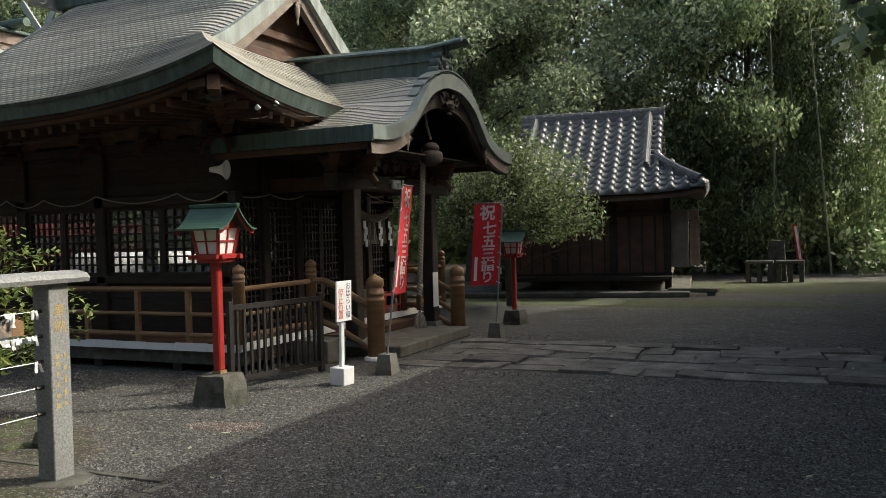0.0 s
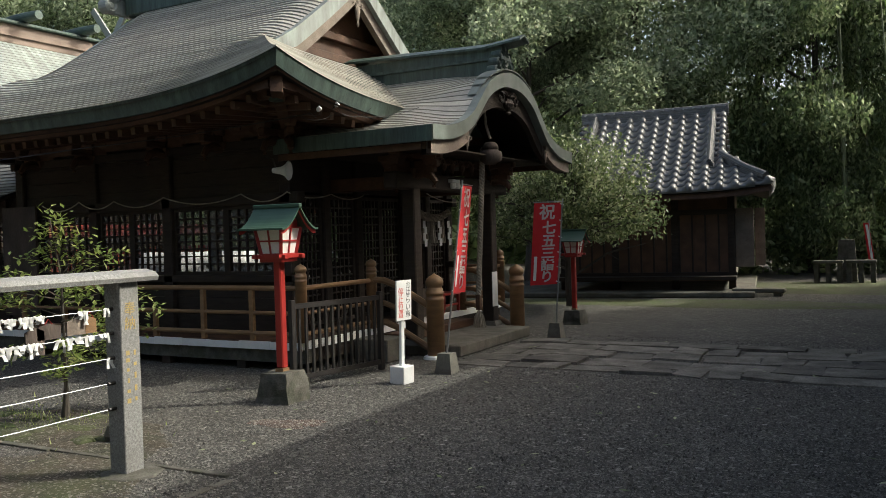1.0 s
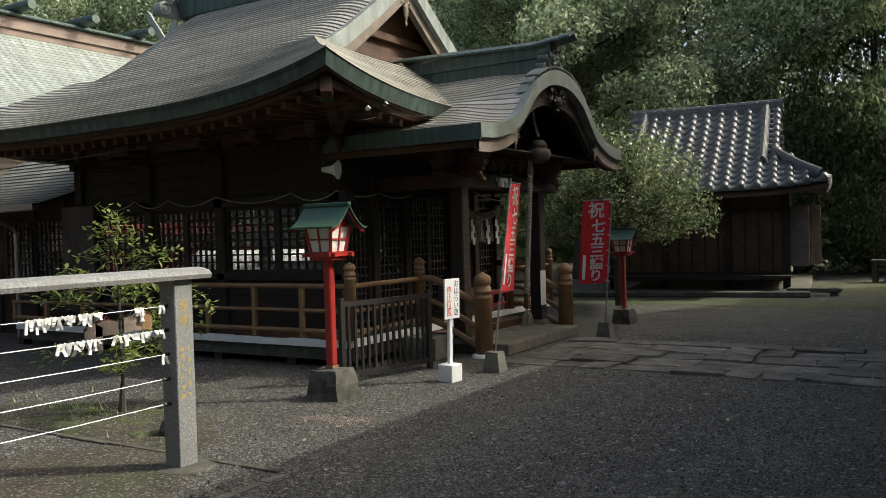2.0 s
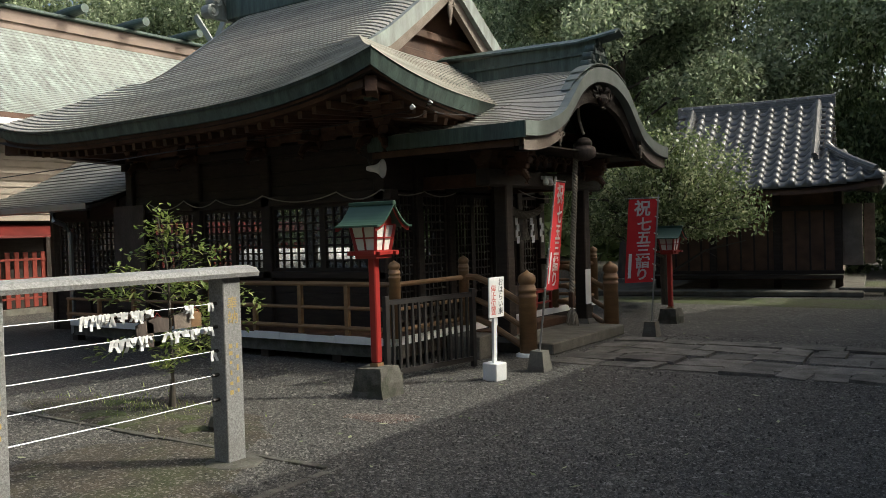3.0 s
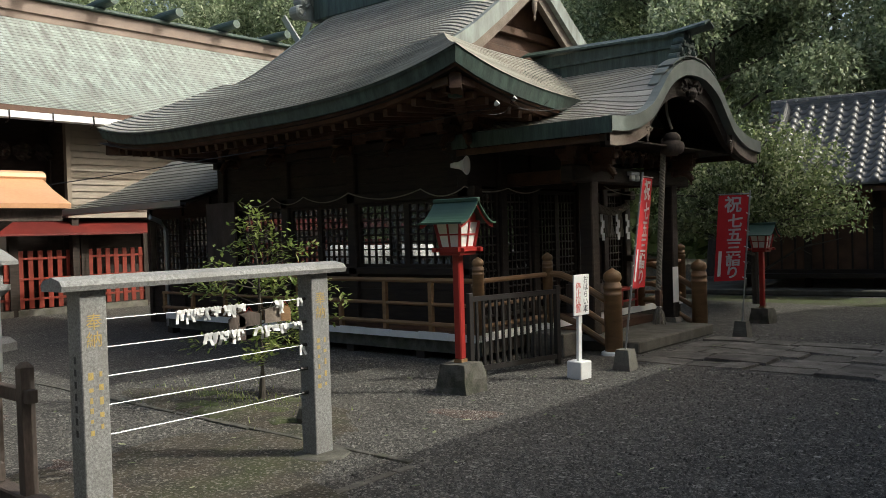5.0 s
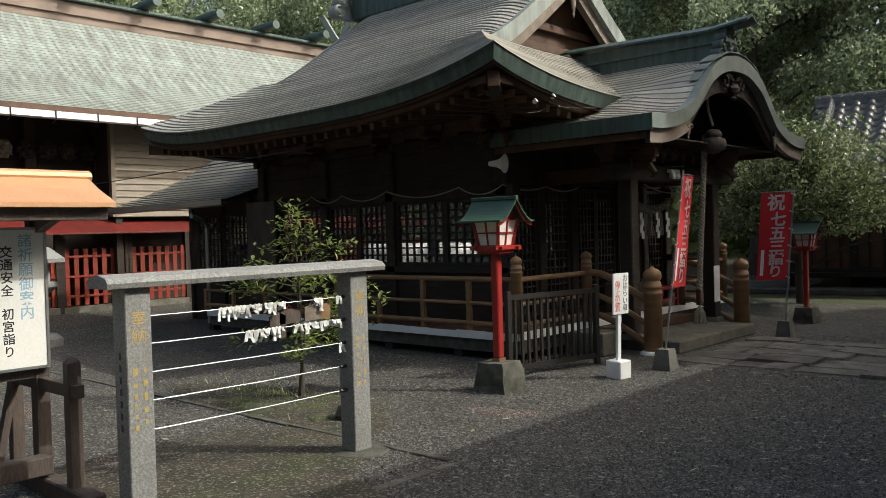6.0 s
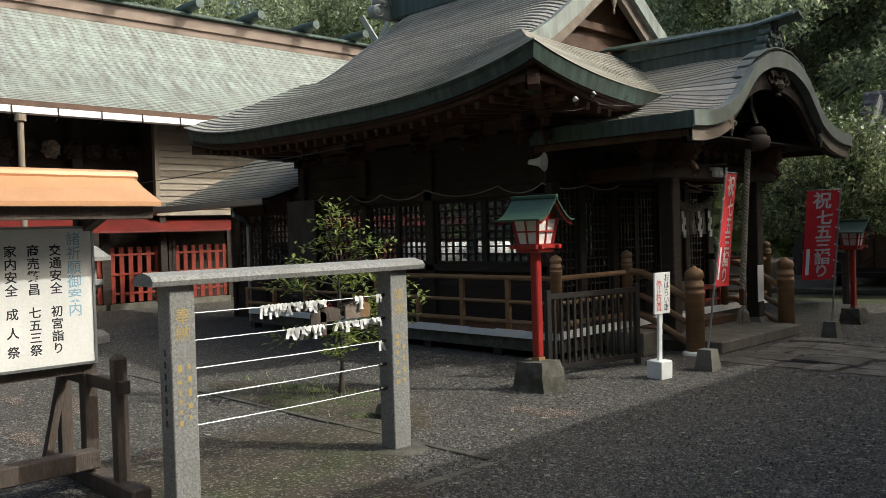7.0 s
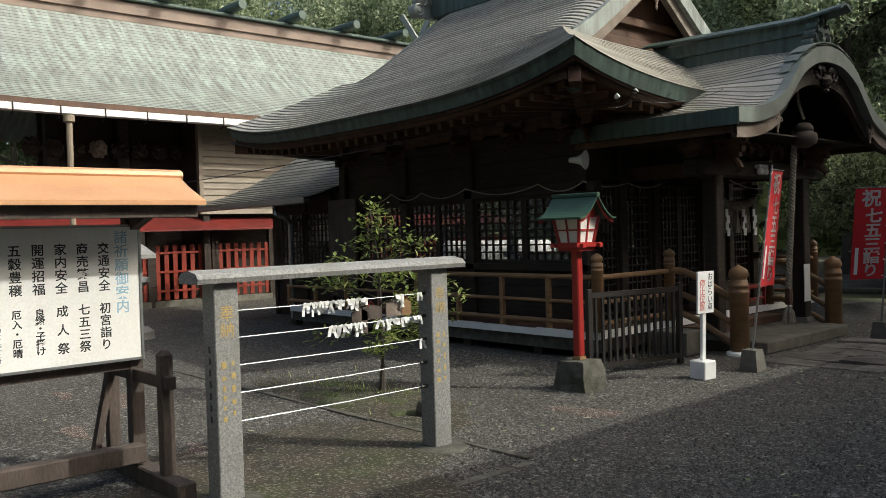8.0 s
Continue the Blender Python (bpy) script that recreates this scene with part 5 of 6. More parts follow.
banner("banner", (-4.57, 8.39), (-4.36, 8.50, 2.20), (-0.18, 0.98), 0.40, 2.14, 0.85, "red festival banner on a leaning pole by the stairs", 2, 1)
banner("banner", (-4.47, 11.62), (-4.33, 11.66, 2.06), (-0.95, -0.32), 0.40, 2.0, 0.74, "red festival banner on a thin pole beside the path", 4, -1)


def far_banner():
    e = thing("banner", pose(-0.62, 24.6, 0), "small distant red banner beside the stone tables", "banner", "red festival banners")
    part("pole", tube(bmesh.new(), [(0.02, 0, 0), (-0.05, 0, 1.6)], 0.012, seg=6), STEEL, e)
    part("cloth", sheet(bmesh.new(), [[(-0.05 + 0.12 * v - u * 0.14, 0.03 * math.sin(v * 4), 1.55 - v * 1.0) for u in (0, 1)] for v in [k / 8 for k in range(9)]], 0.0), CLOTH_RED, e)
    part("writing_bar", sheet(bmesh.new(), [[(-0.08 + 0.12 * v - u * 0.06, 0.03 * math.sin(v * 4) - 0.004, 1.5 - v * 0.9) for u in (0, 1)] for v in [k / 8 for k in range(9)]], 0.0), WHITE, e)


far_banner()


# ---- stop sign by the stairs ----
def stop_sign():
    e = thing("sign_stand", pose(-4.73, 7.66, 0, 0, 0, -7), "white sign on a thin post in a white block", "sign")
    part("block", boxed(-0.095, 0.095, -0.095, 0.095, 0, 0.19, bevel=0.008), WHITE, e, "white painted concrete block")
    part("post", boxed(-0.016, 0.016, -0.025, 0.025, 0.19, 0.9), WHITE, e)
    pn = part("panel", boxed(0.017, 0.037, -0.13, 0.13, 0.68, 1.11, bevel=0.003), WHITE, e, "white sign panel with black and red writing")
    base = Matrix(((0, 0, 1, 0.0385), (1, 0, 0, 0), (0, 1, 0, 0), (0, 0, 0, 1)))
    column("おはらい車", 0.065, 1.05, 0.078, 0.085, BLACK_INK, pn, base)
    column("停止位置", -0.06, 0.98, 0.078, 0.095, RED_INK, pn, base)
    e.matrix_basis = pose(-4.73, 7.66, 0, 0, 1.5, -6)


stop_sign()


# ---- notice board with a copper roof ----
def notice_board():
    e = thing("notice_board", pose(0, 0, 0), "white notice board with black writing under an orange copper roof", "notice board")
    X, yr, yl = -5.6, 2.15, 0.25
    pn = part("board", boxed(X - 0.02, X + 0.02, yl, yr, 0.82, 1.69, bevel=0.003), WHITE, e, "white painted board")
    b = bmesh.new()
    for a in ((yl, yr, 0.805, 0.822), (yl, yr, 1.688, 1.705), (yr - 0.002, yr + 0.015, 0.805, 1.705), (yl - 0.015, yl + 0.002, 0.805, 1.705)):
        box(b, X - 0.025, X + 0.027, *a)
    part("board_trim", b, STEEL, e)
    base = Matrix(((0, 0, 1, X + 0.0205), (1, 0, 0, 0), (0, 1, 0, 0), (0, 0, 0, 1)))
    column("諸祈願御案内", 2.035, 1.615, 0.091, 0.092, BLUE_INK, pn, base, bold=0.001)
    upper = ["交通安全", "商売繁昌", "家内安全", "開運招福", "五穀豊穣", "産業増進", "入試合格", "学業成就", "病気平癒", "心願成就"]
    lower = ["初宮詣り", "七五三祭", "成人祭", "良縁・子授け", "厄入・厄晴", "", "還暦祭", "", "", ""]
    for i in range(10):
        y = 1.92 - 0.133 * i
        column(upper[i], y, 1.548, 0.0805, 0.077, BLACK_INK, pn, base, bold=0.0012)
        if lower[i]:
            n = len(lower[i])
            st = 0.235 / (n - 1)
            column(lower[i], y, 1.16, st, 0.075 if n < 5 else 0.058, BLACK_INK, pn, base, bold=0.0012)
    column("男四十才四十二才", 1.285, 1.11, 0.031, 0.03, BLACK_INK, pn, base)
    column("女三十三才三十四才", 1.225, 1.11, 0.028, 0.028, BLACK_INK, pn, base)
    # frame
    for y in (yr - 0.02, yl + 0.02):
        part("post", boxed(X - 0.11, X - 0.021, y - 0.045, y + 0.045, 0.0, 1.86, bevel=0.006), GREY_WOOD, e)
        for x, top in ((X + 0.42, 0.87), (X - 0.5, 0.80)):
            b = boxed(x - 0.04, x + 0.04, y - 0.04, y + 0.04, 0.0, top, bevel=0.004)
            frustum(b, x, y, top, top + 0.03, 0.08, 0.08, 0.03, 0.03)
            part("short_post", b, GREY_WOOD, e)
        part("tie", boxed(X - 0.62, X + 0.52, y - 0.03, y + 0.03, 0.66, 0.74, bevel=0.004), GREY_WOOD, e)
        part("sill", boxed(X - 0.75, X + 0.7, y - 0.06, y + 0.06, 0.0, 0.11, bevel=0.01), GREY_WOOD, e)
        part("bracket", beam(bmesh.new(), (X + 0.0, y, 1.70), (X + 0.36, y, 1.80), 0.06, 0.07), GREY_WOOD, e)
    part("ground_beam", boxed(X - 0.02, X + 0.10, yl - 0.1, yr - 0.02, 0.13, 0.25, bevel=0.008), GREY_WOOD, e)
    part("brace", beam(bmesh.new(), (X - 0.45, yr - 0.02, 0.80), (X - 0.42, yr - 0.2, 0.02), 0.05, 0.05), GREY_WOOD, e)
    part("back_rail", boxed(X - 0.09, X - 0.03, yl, yr, 0.74, 0.8), GREY_WOOD, e)
    # roof
    ya, yb = -0.1, 2.44
    for sg in (1, -1):
        b = bmesh.new()
        rows = [[(X + sg * 0.44, ya, 1.845), (X + sg * 0.44, yb, 1.845)], [(X + sg * 0.2, ya, 1.945), (X + sg * 0.2, yb, 1.945)], [(X + sg * 0.06, ya, 2.02), (X + sg * 0.06, yb, 2.02)]]
        sheet(b, rows if sg > 0 else [r[::-1] for r in rows], 0.03)
        part("roof_sheet", b, ORANGE_ROOF, e, "smooth orange copper roof sheet")
    b = tube(bmesh.new(), [(X, ya - 0.02, 2.03), (X, yb + 0.02, 2.03)], 0.075, seg=10)
    for v in b.verts:
        v.co.z = 2.03 + (v.co.z - 2.03) * 0.6
    part("ridge_cap", b, ORANGE_ROOF, e)
    part("ceiling_board", boxed(X - 0.4, X + 0.4, ya + 0.04, yb - 0.04, 1.80, 1.83), GREY_WOOD, e)
    part("purlin", boxed(X + 0.3, X + 0.38, ya + 0.03, yb - 0.03, 1.74, 1.80), GREY_WOOD, e)
    return e


notice_board()


# ---- red fence before the sanctuary ----
def red_fence():
    X = -19.16
    rnd = random.Random(8)
    for k, y0 in enumerate((2.2, 5.05, 7.9, 9.5, 13.2, 15.2, 17.2)):
        y1 = (4.95, 7.8, 9.42, 11.0, 15.1, 17.1, 20.0)[k]
        e = thing("picket_fence", pose(0, 0, 0), "orange-red painted picket fence panel with a dark base", "fence", "red fence panels")
        n = max(4, int((y1 - y0) / 0.19))
        for i in range(n):
            y = y0 + (y1 - y0) * (i + 0.5) / n
            part("picket", boxed(X - 0.015, X + 0.015, y - 0.055, y + 0.055, 0.16, 1.45, bevel=0.004), ORANGE, e)
        for z in (0.35, 0.8, 1.25):
            part("rail", boxed(X + 0.016, X + 0.04, y0, y1, z, z + 0.05), ORANGE, e)
        for y in (y0, y1):
            part("post", boxed(X - 0.06, X + 0.06, y - 0.05, y + 0.05, 0, 1.85), DARK_WOOD, e)
        b = bmesh.new()
        for sg in (1, -1):
            rows = [[(X + sg * 0.5, y0 - 0.05, 1.82), (X + sg * 0.5, y1 + 0.05, 1.82)], [(X, y0 - 0.05, 2.1), (X, y1 + 0.05, 2.1)]]
            sheet(b, rows if sg > 0 else [r[::-1] for r in rows], 0.04)
        part("fence_roof", b, SHADED_RED, e, "dark red sheet roof over the fence, darkened as if shaded")
        part("sill", boxed(X - 0.08, X + 0.08, y0, y1, 0, 0.14), CONCRETE, e)


red_fence()


def stone_lantern():
    e = thing("stone_lantern", pose(-13.45, 5.15, 0), "grey weathered stone lantern on the gravel yard", "stone lantern")
    for nm, prof, seg in (("base", [(0.34, 0), (0.34, 0.12), (0.24, 0.2)], 6), ("shaft", [(0.14, 0.2), (0.12, 0.5), (0.14, 0.82)], 12), ("platform", [(0.16, 0.82), (0.28, 0.92), (0.28, 1.0)], 6), ("light_box", [(0.18, 1.0), (0.18, 1.3)], 6), ("cap", [(0.40, 1.3), (0.40, 1.36), (0.2, 1.52), (0.08, 1.58), (0.1, 1.64), (0.02, 1.74)], 6)):
        part(nm, lathe(bmesh.new(), prof, 0, 0, seg), STONE, e)


stone_lantern()

# white sheeted cart beyond the hall, seen through the lattice
e = thing("covered_cart", pose(-14.7, 14.7, 0, 0, 0, 44), "white tarpaulin-covered cart standing beyond the hall", "cart")
b = boxed(-1.3, 1.5, -0.5, 0.5, 0.25, 1.32, bevel=0.15)
bmesh.ops.subdivide_edges(b, edges=b.edges[:], cuts=2, use_grid_fill=True)
for v in b.verts:
    v.co += noise.noise_vector(v.co * 3) * 0.05
part("tarpaulin", b, WHITE, e, smooth=True)
for x in (-0.9, 1.1):
    for y in (-0.42, 0.42):
        w = part("wheel", lathe(bmesh.new(), [(0.18, -0.04), (0.2, 0), (0.18, 0.04)], 0, 0, 14), IRON, e)
        w.matrix_basis = pose(x, y, 0.2, 90, 0, 0)


# ---- bell, rope and things on the porch ----
def bell_rope():
    e = thing("bell_rope", pose(-5.06, 10.64, 0), "thick twisted rope with a tassel below a cloth-wrapped bell", "bell rope")
    b = lathe(bmesh.new(), [(0.02, 2.86), (0.07, 2.85), (0.105, 2.81), (0.12, 2.76), (0.112, 2.755), (0.112, 2.735), (0.15, 2.72), (0.165, 2.66), (0.15, 2.59), (0.07, 2.54)], 0.06, 0, 18)
    part("bell", b, GREY_WOOD, e, "round beige cloth-wrapped bell", smooth=True)
    part("hanger", tube(bmesh.new(), [(0.06, 0, 2.9), (0.0, 0, 3.1), (-0.02, 0, 3.35)], 0.02, seg=6), ROPE, e)
    for k in range(3):
        pts = []
        for i in range(121):
            t = i / 120
            a = 2 * math.pi * (k / 3 + t * 15)
            x = -0.06 - 0.13 * t
            pts.append((x + 0.021 * math.cos(a), 0.021 * math.sin(a), 2.78 - t * 2.08))
        part("strand", tube(bmesh.new(), pts, 0.022, seg=6), ROPE, e)
    part("wooden_grip", boxed(-0.225, -0.155, -0.035, 0.035, 0.50, 0.72, bevel=0.008), BEAM_WOOD, e)
    rnd = random.Random(4)
    b = bmesh.new()
    for i in range(60):
        a, r = rnd.uniform(0, 6.28), rnd.uniform(0.02, 0.1)
        tube(b, [(-0.19, 0, 0.5), (-0.19 + r * 0.7 * math.cos(a), r * 0.7 * math.sin(a), 0.4), (-0.19 + r * math.cos(a), r * math.sin(a), 0.27 + rnd.uniform(-0.03, 0.03))], 0.008, 0.006, seg=4)
    part("tassel", b, ROPE, e)
    return e


bell_rope()


def sacred_rope():
    e = thing("sacred_rope", pose(-6.20, 11.1, -0.05), "straw sacred rope with tassels and white zigzag papers", "straw rope")
    pts = []
    for k in range(2):
        p = []
        for i in range(61):
            t = -1 + i / 30
            a = 2 * math.pi * (k / 2 + i / 60 * 9)
            r = 0.035 * (1 - 0.4 * abs(t))
            p.append((r * math.cos(a), t * 0.48, 1.88 + 0.10 * t * t + r * math.sin(a)))
        part("strand", tube(bmesh.new(), p, 0.04, 0.035, seg=6), ROPE, e)
    rnd = random.Random(6)
    for y in (-0.3, -0.03, 0.26):
        b = bmesh.new()
        for i in range(24):
            tube(b, [(rnd.uniform(-0.02, 0.02), y + rnd.uniform(-0.03, 0.03), 1.85), (rnd.uniform(-0.04, 0.04), y + rnd.uniform(-0.09, 0.09), 1.5)], 0.008, seg=4)
        part("tassel", b, ROPE, e)
    for y in (-0.42, 0.04, 0.34):
        b = bmesh.new()
        z = 1.84
        for i in range(4):
            off = 0.04 * (i % 2)
            sheet(b, [[(0.05 + 0.002 * i, y + off, z), (0.05 + 0.002 * i, y + off + 0.08, z)], [(0.05, y + off, z - 0.11), (0.05, y + off + 0.08, z - 0.11)]])
            z -= 0.09
        part("zigzag_paper", b, WHITE, e, "white zigzag paper streamer")


sacred_rope()

e = thing("offering_table", pose(-6.32, 11.55, FLOOR), "small red offering table on the hall floor", "table")
part("tabletop", boxed(-0.16, 0.16, -0.3, 0.3, 0.27, 0.31, bevel=0.005), RED, e)
for sx in (-1, 1):
    for sy in (-1, 1):
        part("leg", boxed(sx * 0.13 - 0.02, sx * 0.13 + 0.02, sy * 0.26 - 0.02, sy * 0.26 + 0.02, 0, 0.27), RED, e)
    part("stretcher", boxed(sx * 0.13 - 0.012, sx * 0.13 + 0.012, -0.24, 0.24, 0.1, 0.13), RED, e)
e = thing("offering_box", pose(-6.45, 10.9, FLOOR), "weathered wooden offering box on the hall floor", "box")
part("body", boxed(-0.2, 0.2, -0.4, 0.4, 0, 0.42, bevel=0.01), GREY_WOOD, e)
for k in range(7):
    part("slat", boxed(-0.19, 0.19, -0.36 + k * 0.115, -0.33 + k * 0.115, 0.42, 0.45), GREY_WOOD, e)
e = tagged(part("paper_notice", boxed(-5.515, -5.505, 11.66, 11.84, 0.45, 0.98), WHITE), "white paper notice fixed to a porch pillar", "notice")


def horn(m):
    e = thing("loudspeaker", m, "grey-white horn loudspeaker fixed to the eaves corner", "loudspeaker")
    pr = [(0.035, 0), (0.045, 0.06), (0.05, 0.1), (0.06, 0.14), (0.085, 0.19), (0.125, 0.23), (0.14, 0.245), (0.135, 0.25), (0.11, 0.235), (0.07, 0.2), (0.045, 0.18)]
    b = bmesh.new()
    rings = [[b.verts.new((r * math.cos(2 * math.pi * i / 20), r * math.sin(2 * math.pi * i / 20), z)) for i in range(20)] for r, z in pr]
    for a, c in zip(rings, rings[1:]):
        for i in range(20):
            b.faces.new((a[i], a[(i + 1) % 20], c[(i + 1) % 20], c[i]))
    b.faces.new(rings[0][::-1])
    b.faces.new(rings[-1])
    part("horn", b, PAPER, e, smooth=True)
    part("bracket", tube(bmesh.new(), [(0, 0.05, 0.04), (0, 0.16, 0.0), (0, 0.2, -0.12)], 0.012, seg=6), IRON, e)
    return e


horn(Matrix.Translation((-6.90, 8.24, 2.45)) @ Vector((1.0, 0.30, -0.05)).to_track_quat("Z", "Y").to_matrix().to_4x4() @ Matrix.Scale(0.88, 4))

# fittings under the eaves
e = thing("eaves_box", pose(-5.99, 7.25, 3.10), "small grey metal box hung under the roof corner", "box")
b = boxed(-0.06, 0.06, -0.06, 0.06, 0, 0.2, bevel=0.006)
part("body", b, PATINA, e)
part("lid", frustum(bmesh.new(), 0, 0, 0.2, 0.26, 0.15, 0.15, 0.03, 0.03), PATINA, e)
for x, y, z in ((-5.78, 8.05, 3.12), (-5.78, 7.7, 3.03)):
    e = thing("spotlight", pose(x, y, z, 0, 50, 20) @ Matrix.Scale(0.6, 4), "small white floodlight under the eaves", "lamp", "eaves spotlights")
    part("head", lathe(bmesh.new(), [(0.02, 0), (0.045, 0.03), (0.05, 0.09), (0.04, 0.1)], 0, 0, 12), WHITE, e)
    part("stem", tube(bmesh.new(), [(0, 0, 0), (0, 0, -0.08)], 0.01, seg=6), IRON, e)
e = thing("security_light", pose(-5.5, 10.45, 2.28), "white twin sensor light on the porch beam", "lamp")
part("housing", boxed(-0.03, 0.05, -0.12, 0.12, 0.02, 0.07, bevel=0.01), WHITE, e)
for y in (-0.07, 0.07):
    part("lamp_head", lathe(bmesh.new(), [(0.03, -0.06), (0.045, -0.03), (0.035, 0.02)], 0.03, y, 12), PAPER, e)


def cable(name, pts, r, mat, label, sag=0.0):
    out = []
    for p, q in zip(pts, pts[1:]):
        p, q = Vector(p), Vector(q)
        for i in range(10):
            t = i / 10
            out.append(p.lerp(q, t) - Vector((0, 0, sag * 4 * t * (1 - t))))
    out.append(Vector(pts[-1]))
    return tagged(part(name, tube(bmesh.new(), out, r, seg=6), mat), label, "rope" if mat is ROPE else "cable")


cable("wall_rope", [(-11.6, 8.4, 2.2), (-10.75, 8.4, 2.22), (-10.0, 8.4, 2.2), (-9.0, 8.4, 2.21), (-7.58, 8.4, 2.19), (-6.8, 8.38, 2.18)], 0.009, ROPE, "thin straw rope hung in swags along the hall wall", 0.11)
cable("wall_rope", [(-6.8, 8.38, 2.18), (-6.74, 9.25, 2.17), (-6.74, 10.02, 2.17)], 0.009, ROPE, "thin straw rope hung in swags along the hall front", 0.06)
cable("wall_rope", [(-5.75, 10.1, 2.16), (-5.75, 11.7, 2.18)], 0.008, ROPE, "thin straw rope hung across the porch", 0.12)
cable("power_cable", [(-14.5, 5.0, 2.35), (-8.9, 7.1, 2.8), (-5.9, 7.75, 3.02)], 0.006, BLACK_INK, "thin black power cable along the eaves", 0.03)
cable("lamp_cable", [(-5.9, 7.75, 3.02), (-5.78, 8.05, 3.1), (-5.5, 8.4, 3.12)], 0.0028, IRON, "loose thin cable below the roof corner", 0.1)
cable("lamp_cable", [(-5.95, 7.5, 3.0), (-5.78, 8.05, 3.04), (-5.3, 9.2, 3.2)], 0.0028, IRON, "loose thin cable below the roof corner", 0.08)


# ---- stone tables in the far corner ----
def stone_tables():
    e = thing("stone_monument", pose(-1.2, 24.0, 0), "old mossy stone monument behind low stone tables", "monument")
    part("tablet", frustum(bmesh.new(), 0, 0.5, 0, 1.12, 0.5, 0.25, 0.38, 0.2), MOSSY, e)
    for x in (-0.42, 0.35):
        t = thing("stone_table", pose(-1.2 + x, 24.0, 0), "low mossy stone table with slab legs", "table", "stone tables")
        w = 0.72
        part("tabletop", boxed(-w / 2, w / 2, -0.22, 0.22, 0.52, 0.60, bevel=0.015), MOSSY, t)
        for lx in (-0.28, 0.0, 0.28):
            part("leg", boxed(lx - 0.06, lx + 0.06, -0.15, 0.15, 0, 0.52, bevel=0.01), MOSSY, t)


stone_tables()
e = thing("stone_bench", pose(-2.75, 19.7, 0), "low flat stone slab beside the tiled hall", "bench")
part("slab", boxed(-0.55, 0.55, -0.2, 0.2, 0.08, 0.17, bevel=0.015), CONCRETE, e)
for x in (-0.4, 0.4):
    part("support", boxed(x - 0.08, x + 0.08, -0.15, 0.15, 0, 0.08), CONCRETE, e)

# kerb stones round the tree bed
rnd = random.Random(3)
kb = tagged(new("kerb"), "low old stone kerb sunk in the ground", "kerb", kind="structure")
x = -11.5
while x < -4.2:
    w = rnd.uniform(0.5, 0.9)
    o = part("kerb_stone", boxed(x, min(x + w - 0.015, -4.0), 4.18 + rnd.uniform(-0.012, 0.012), 4.235, -0.02, 0.006 + rnd.uniform(0, 0.012), bevel=0.004), MOSSY, kb)
    x += w
y = 1.2
while y < 4.0:
    w = rnd.uniform(0.7, 1.1)
    part("kerb_stone", boxed(-3.97 + rnd.uniform(-0.008, 0.008), -3.90, y, min(y + w - 0.02, 4.15), -0.02, 0.003 + rnd.uniform(0, 0.005), bevel=0.002), CONCRETE, kb)
    y += w
o = tagged(part("field_stone", lathe(bmesh.new(), [(0.09, 0), (0.12, 0.06), (0.09, 0.14), (0.03, 0.17)], -5.55, 4.62, 7), MOSSY), "small rough mossy stone on the ground", "stone")

# fallen leaves on the yard
rnd = random.Random(31)
b = bmesh.new()
for i in range(260):
    x, y = rnd.uniform(-8, 1.5), rnd.uniform(2.2, 14)
    if x < -5 and y > 7.5:
        continue
    a, s = rnd.uniform(0, 6.28), rnd.uniform(0.012, 0.026)
    c, d = math.cos(a) * s, math.sin(a) * s
    vs = [b.verts.new(p) for p in ((x - c * 1.6, y - d * 1.6, 0.026), (x + d * 0.7, y - c * 0.7, 0.03), (x + c * 1.6, y + d * 1.6, 0.034), (x - d * 0.7, y + c * 0.7, 0.028))]
    b.faces.new(vs)
tagged(part("fallen_leaves", b, LEAF_BUSH), "scattered yellow-green fallen leaves on the asphalt", "leaves", kind="stuff")

# loose grit standing proud of the asphalt
GRIT = material("loose_grit", (0.15, 0.143, 0.127), 0.85, 0, (0.085, 0.08, 0.07), 30, 90, 0.3, 0.7, island=0.65)
rg = np.random.default_rng(41)
n = 68000
depth = 2.6 + 9.5 * rg.random(n) ** 1.35
side = np.tan(np.radians(rg.uniform(-7, 66, n)))
gx, gy = -depth * side, depth
keep = (gx > -9) & (gx < 2.5) & ~((gx < -4.8) & (gy > 7.6)) & ~((gy > 8.85) & (gy < 11.4))
gx, gy = gx[keep], gy[keep]
n = len(gx)
r = 0.006 + 0.010 * rg.random(n) ** 1.5
turn = rg.uniform(0, 6.28, n)
rim = np.stack([np.stack([gx + r * rg.uniform(0.7, 1.3, n) * np.cos(turn + k * math.pi / 2), gy + r * rg.uniform(0.7, 1.3, n) * np.sin(turn + k * math.pi / 2), np.full(n, -0.001)], 1) for k in range(4)], 1)
tip = np.stack([gx + r * rg.uniform(-0.4, 0.4, n), gy + r * rg.uniform(-0.4, 0.4, n), r * rg.uniform(0.7, 1.25, n)], 1)[:, None]
base = 5 * np.arange(n)[:, None, None]
faces = (base + np.array([[0, 1, 4], [1, 2, 4], [2, 3, 4], [3, 0, 4]])[None]).reshape(-1, 3)
me = bpy.data.meshes.new("loose_grit")
me.from_pydata(np.concatenate([rim, tip], 1).reshape(-1, 3).tolist(), [], faces.tolist())
me.materials.append(GRIT)
tagged(new("loose_grit", me), "fine grey grit and small stones loose on the asphalt", "gravel", kind="stuff")

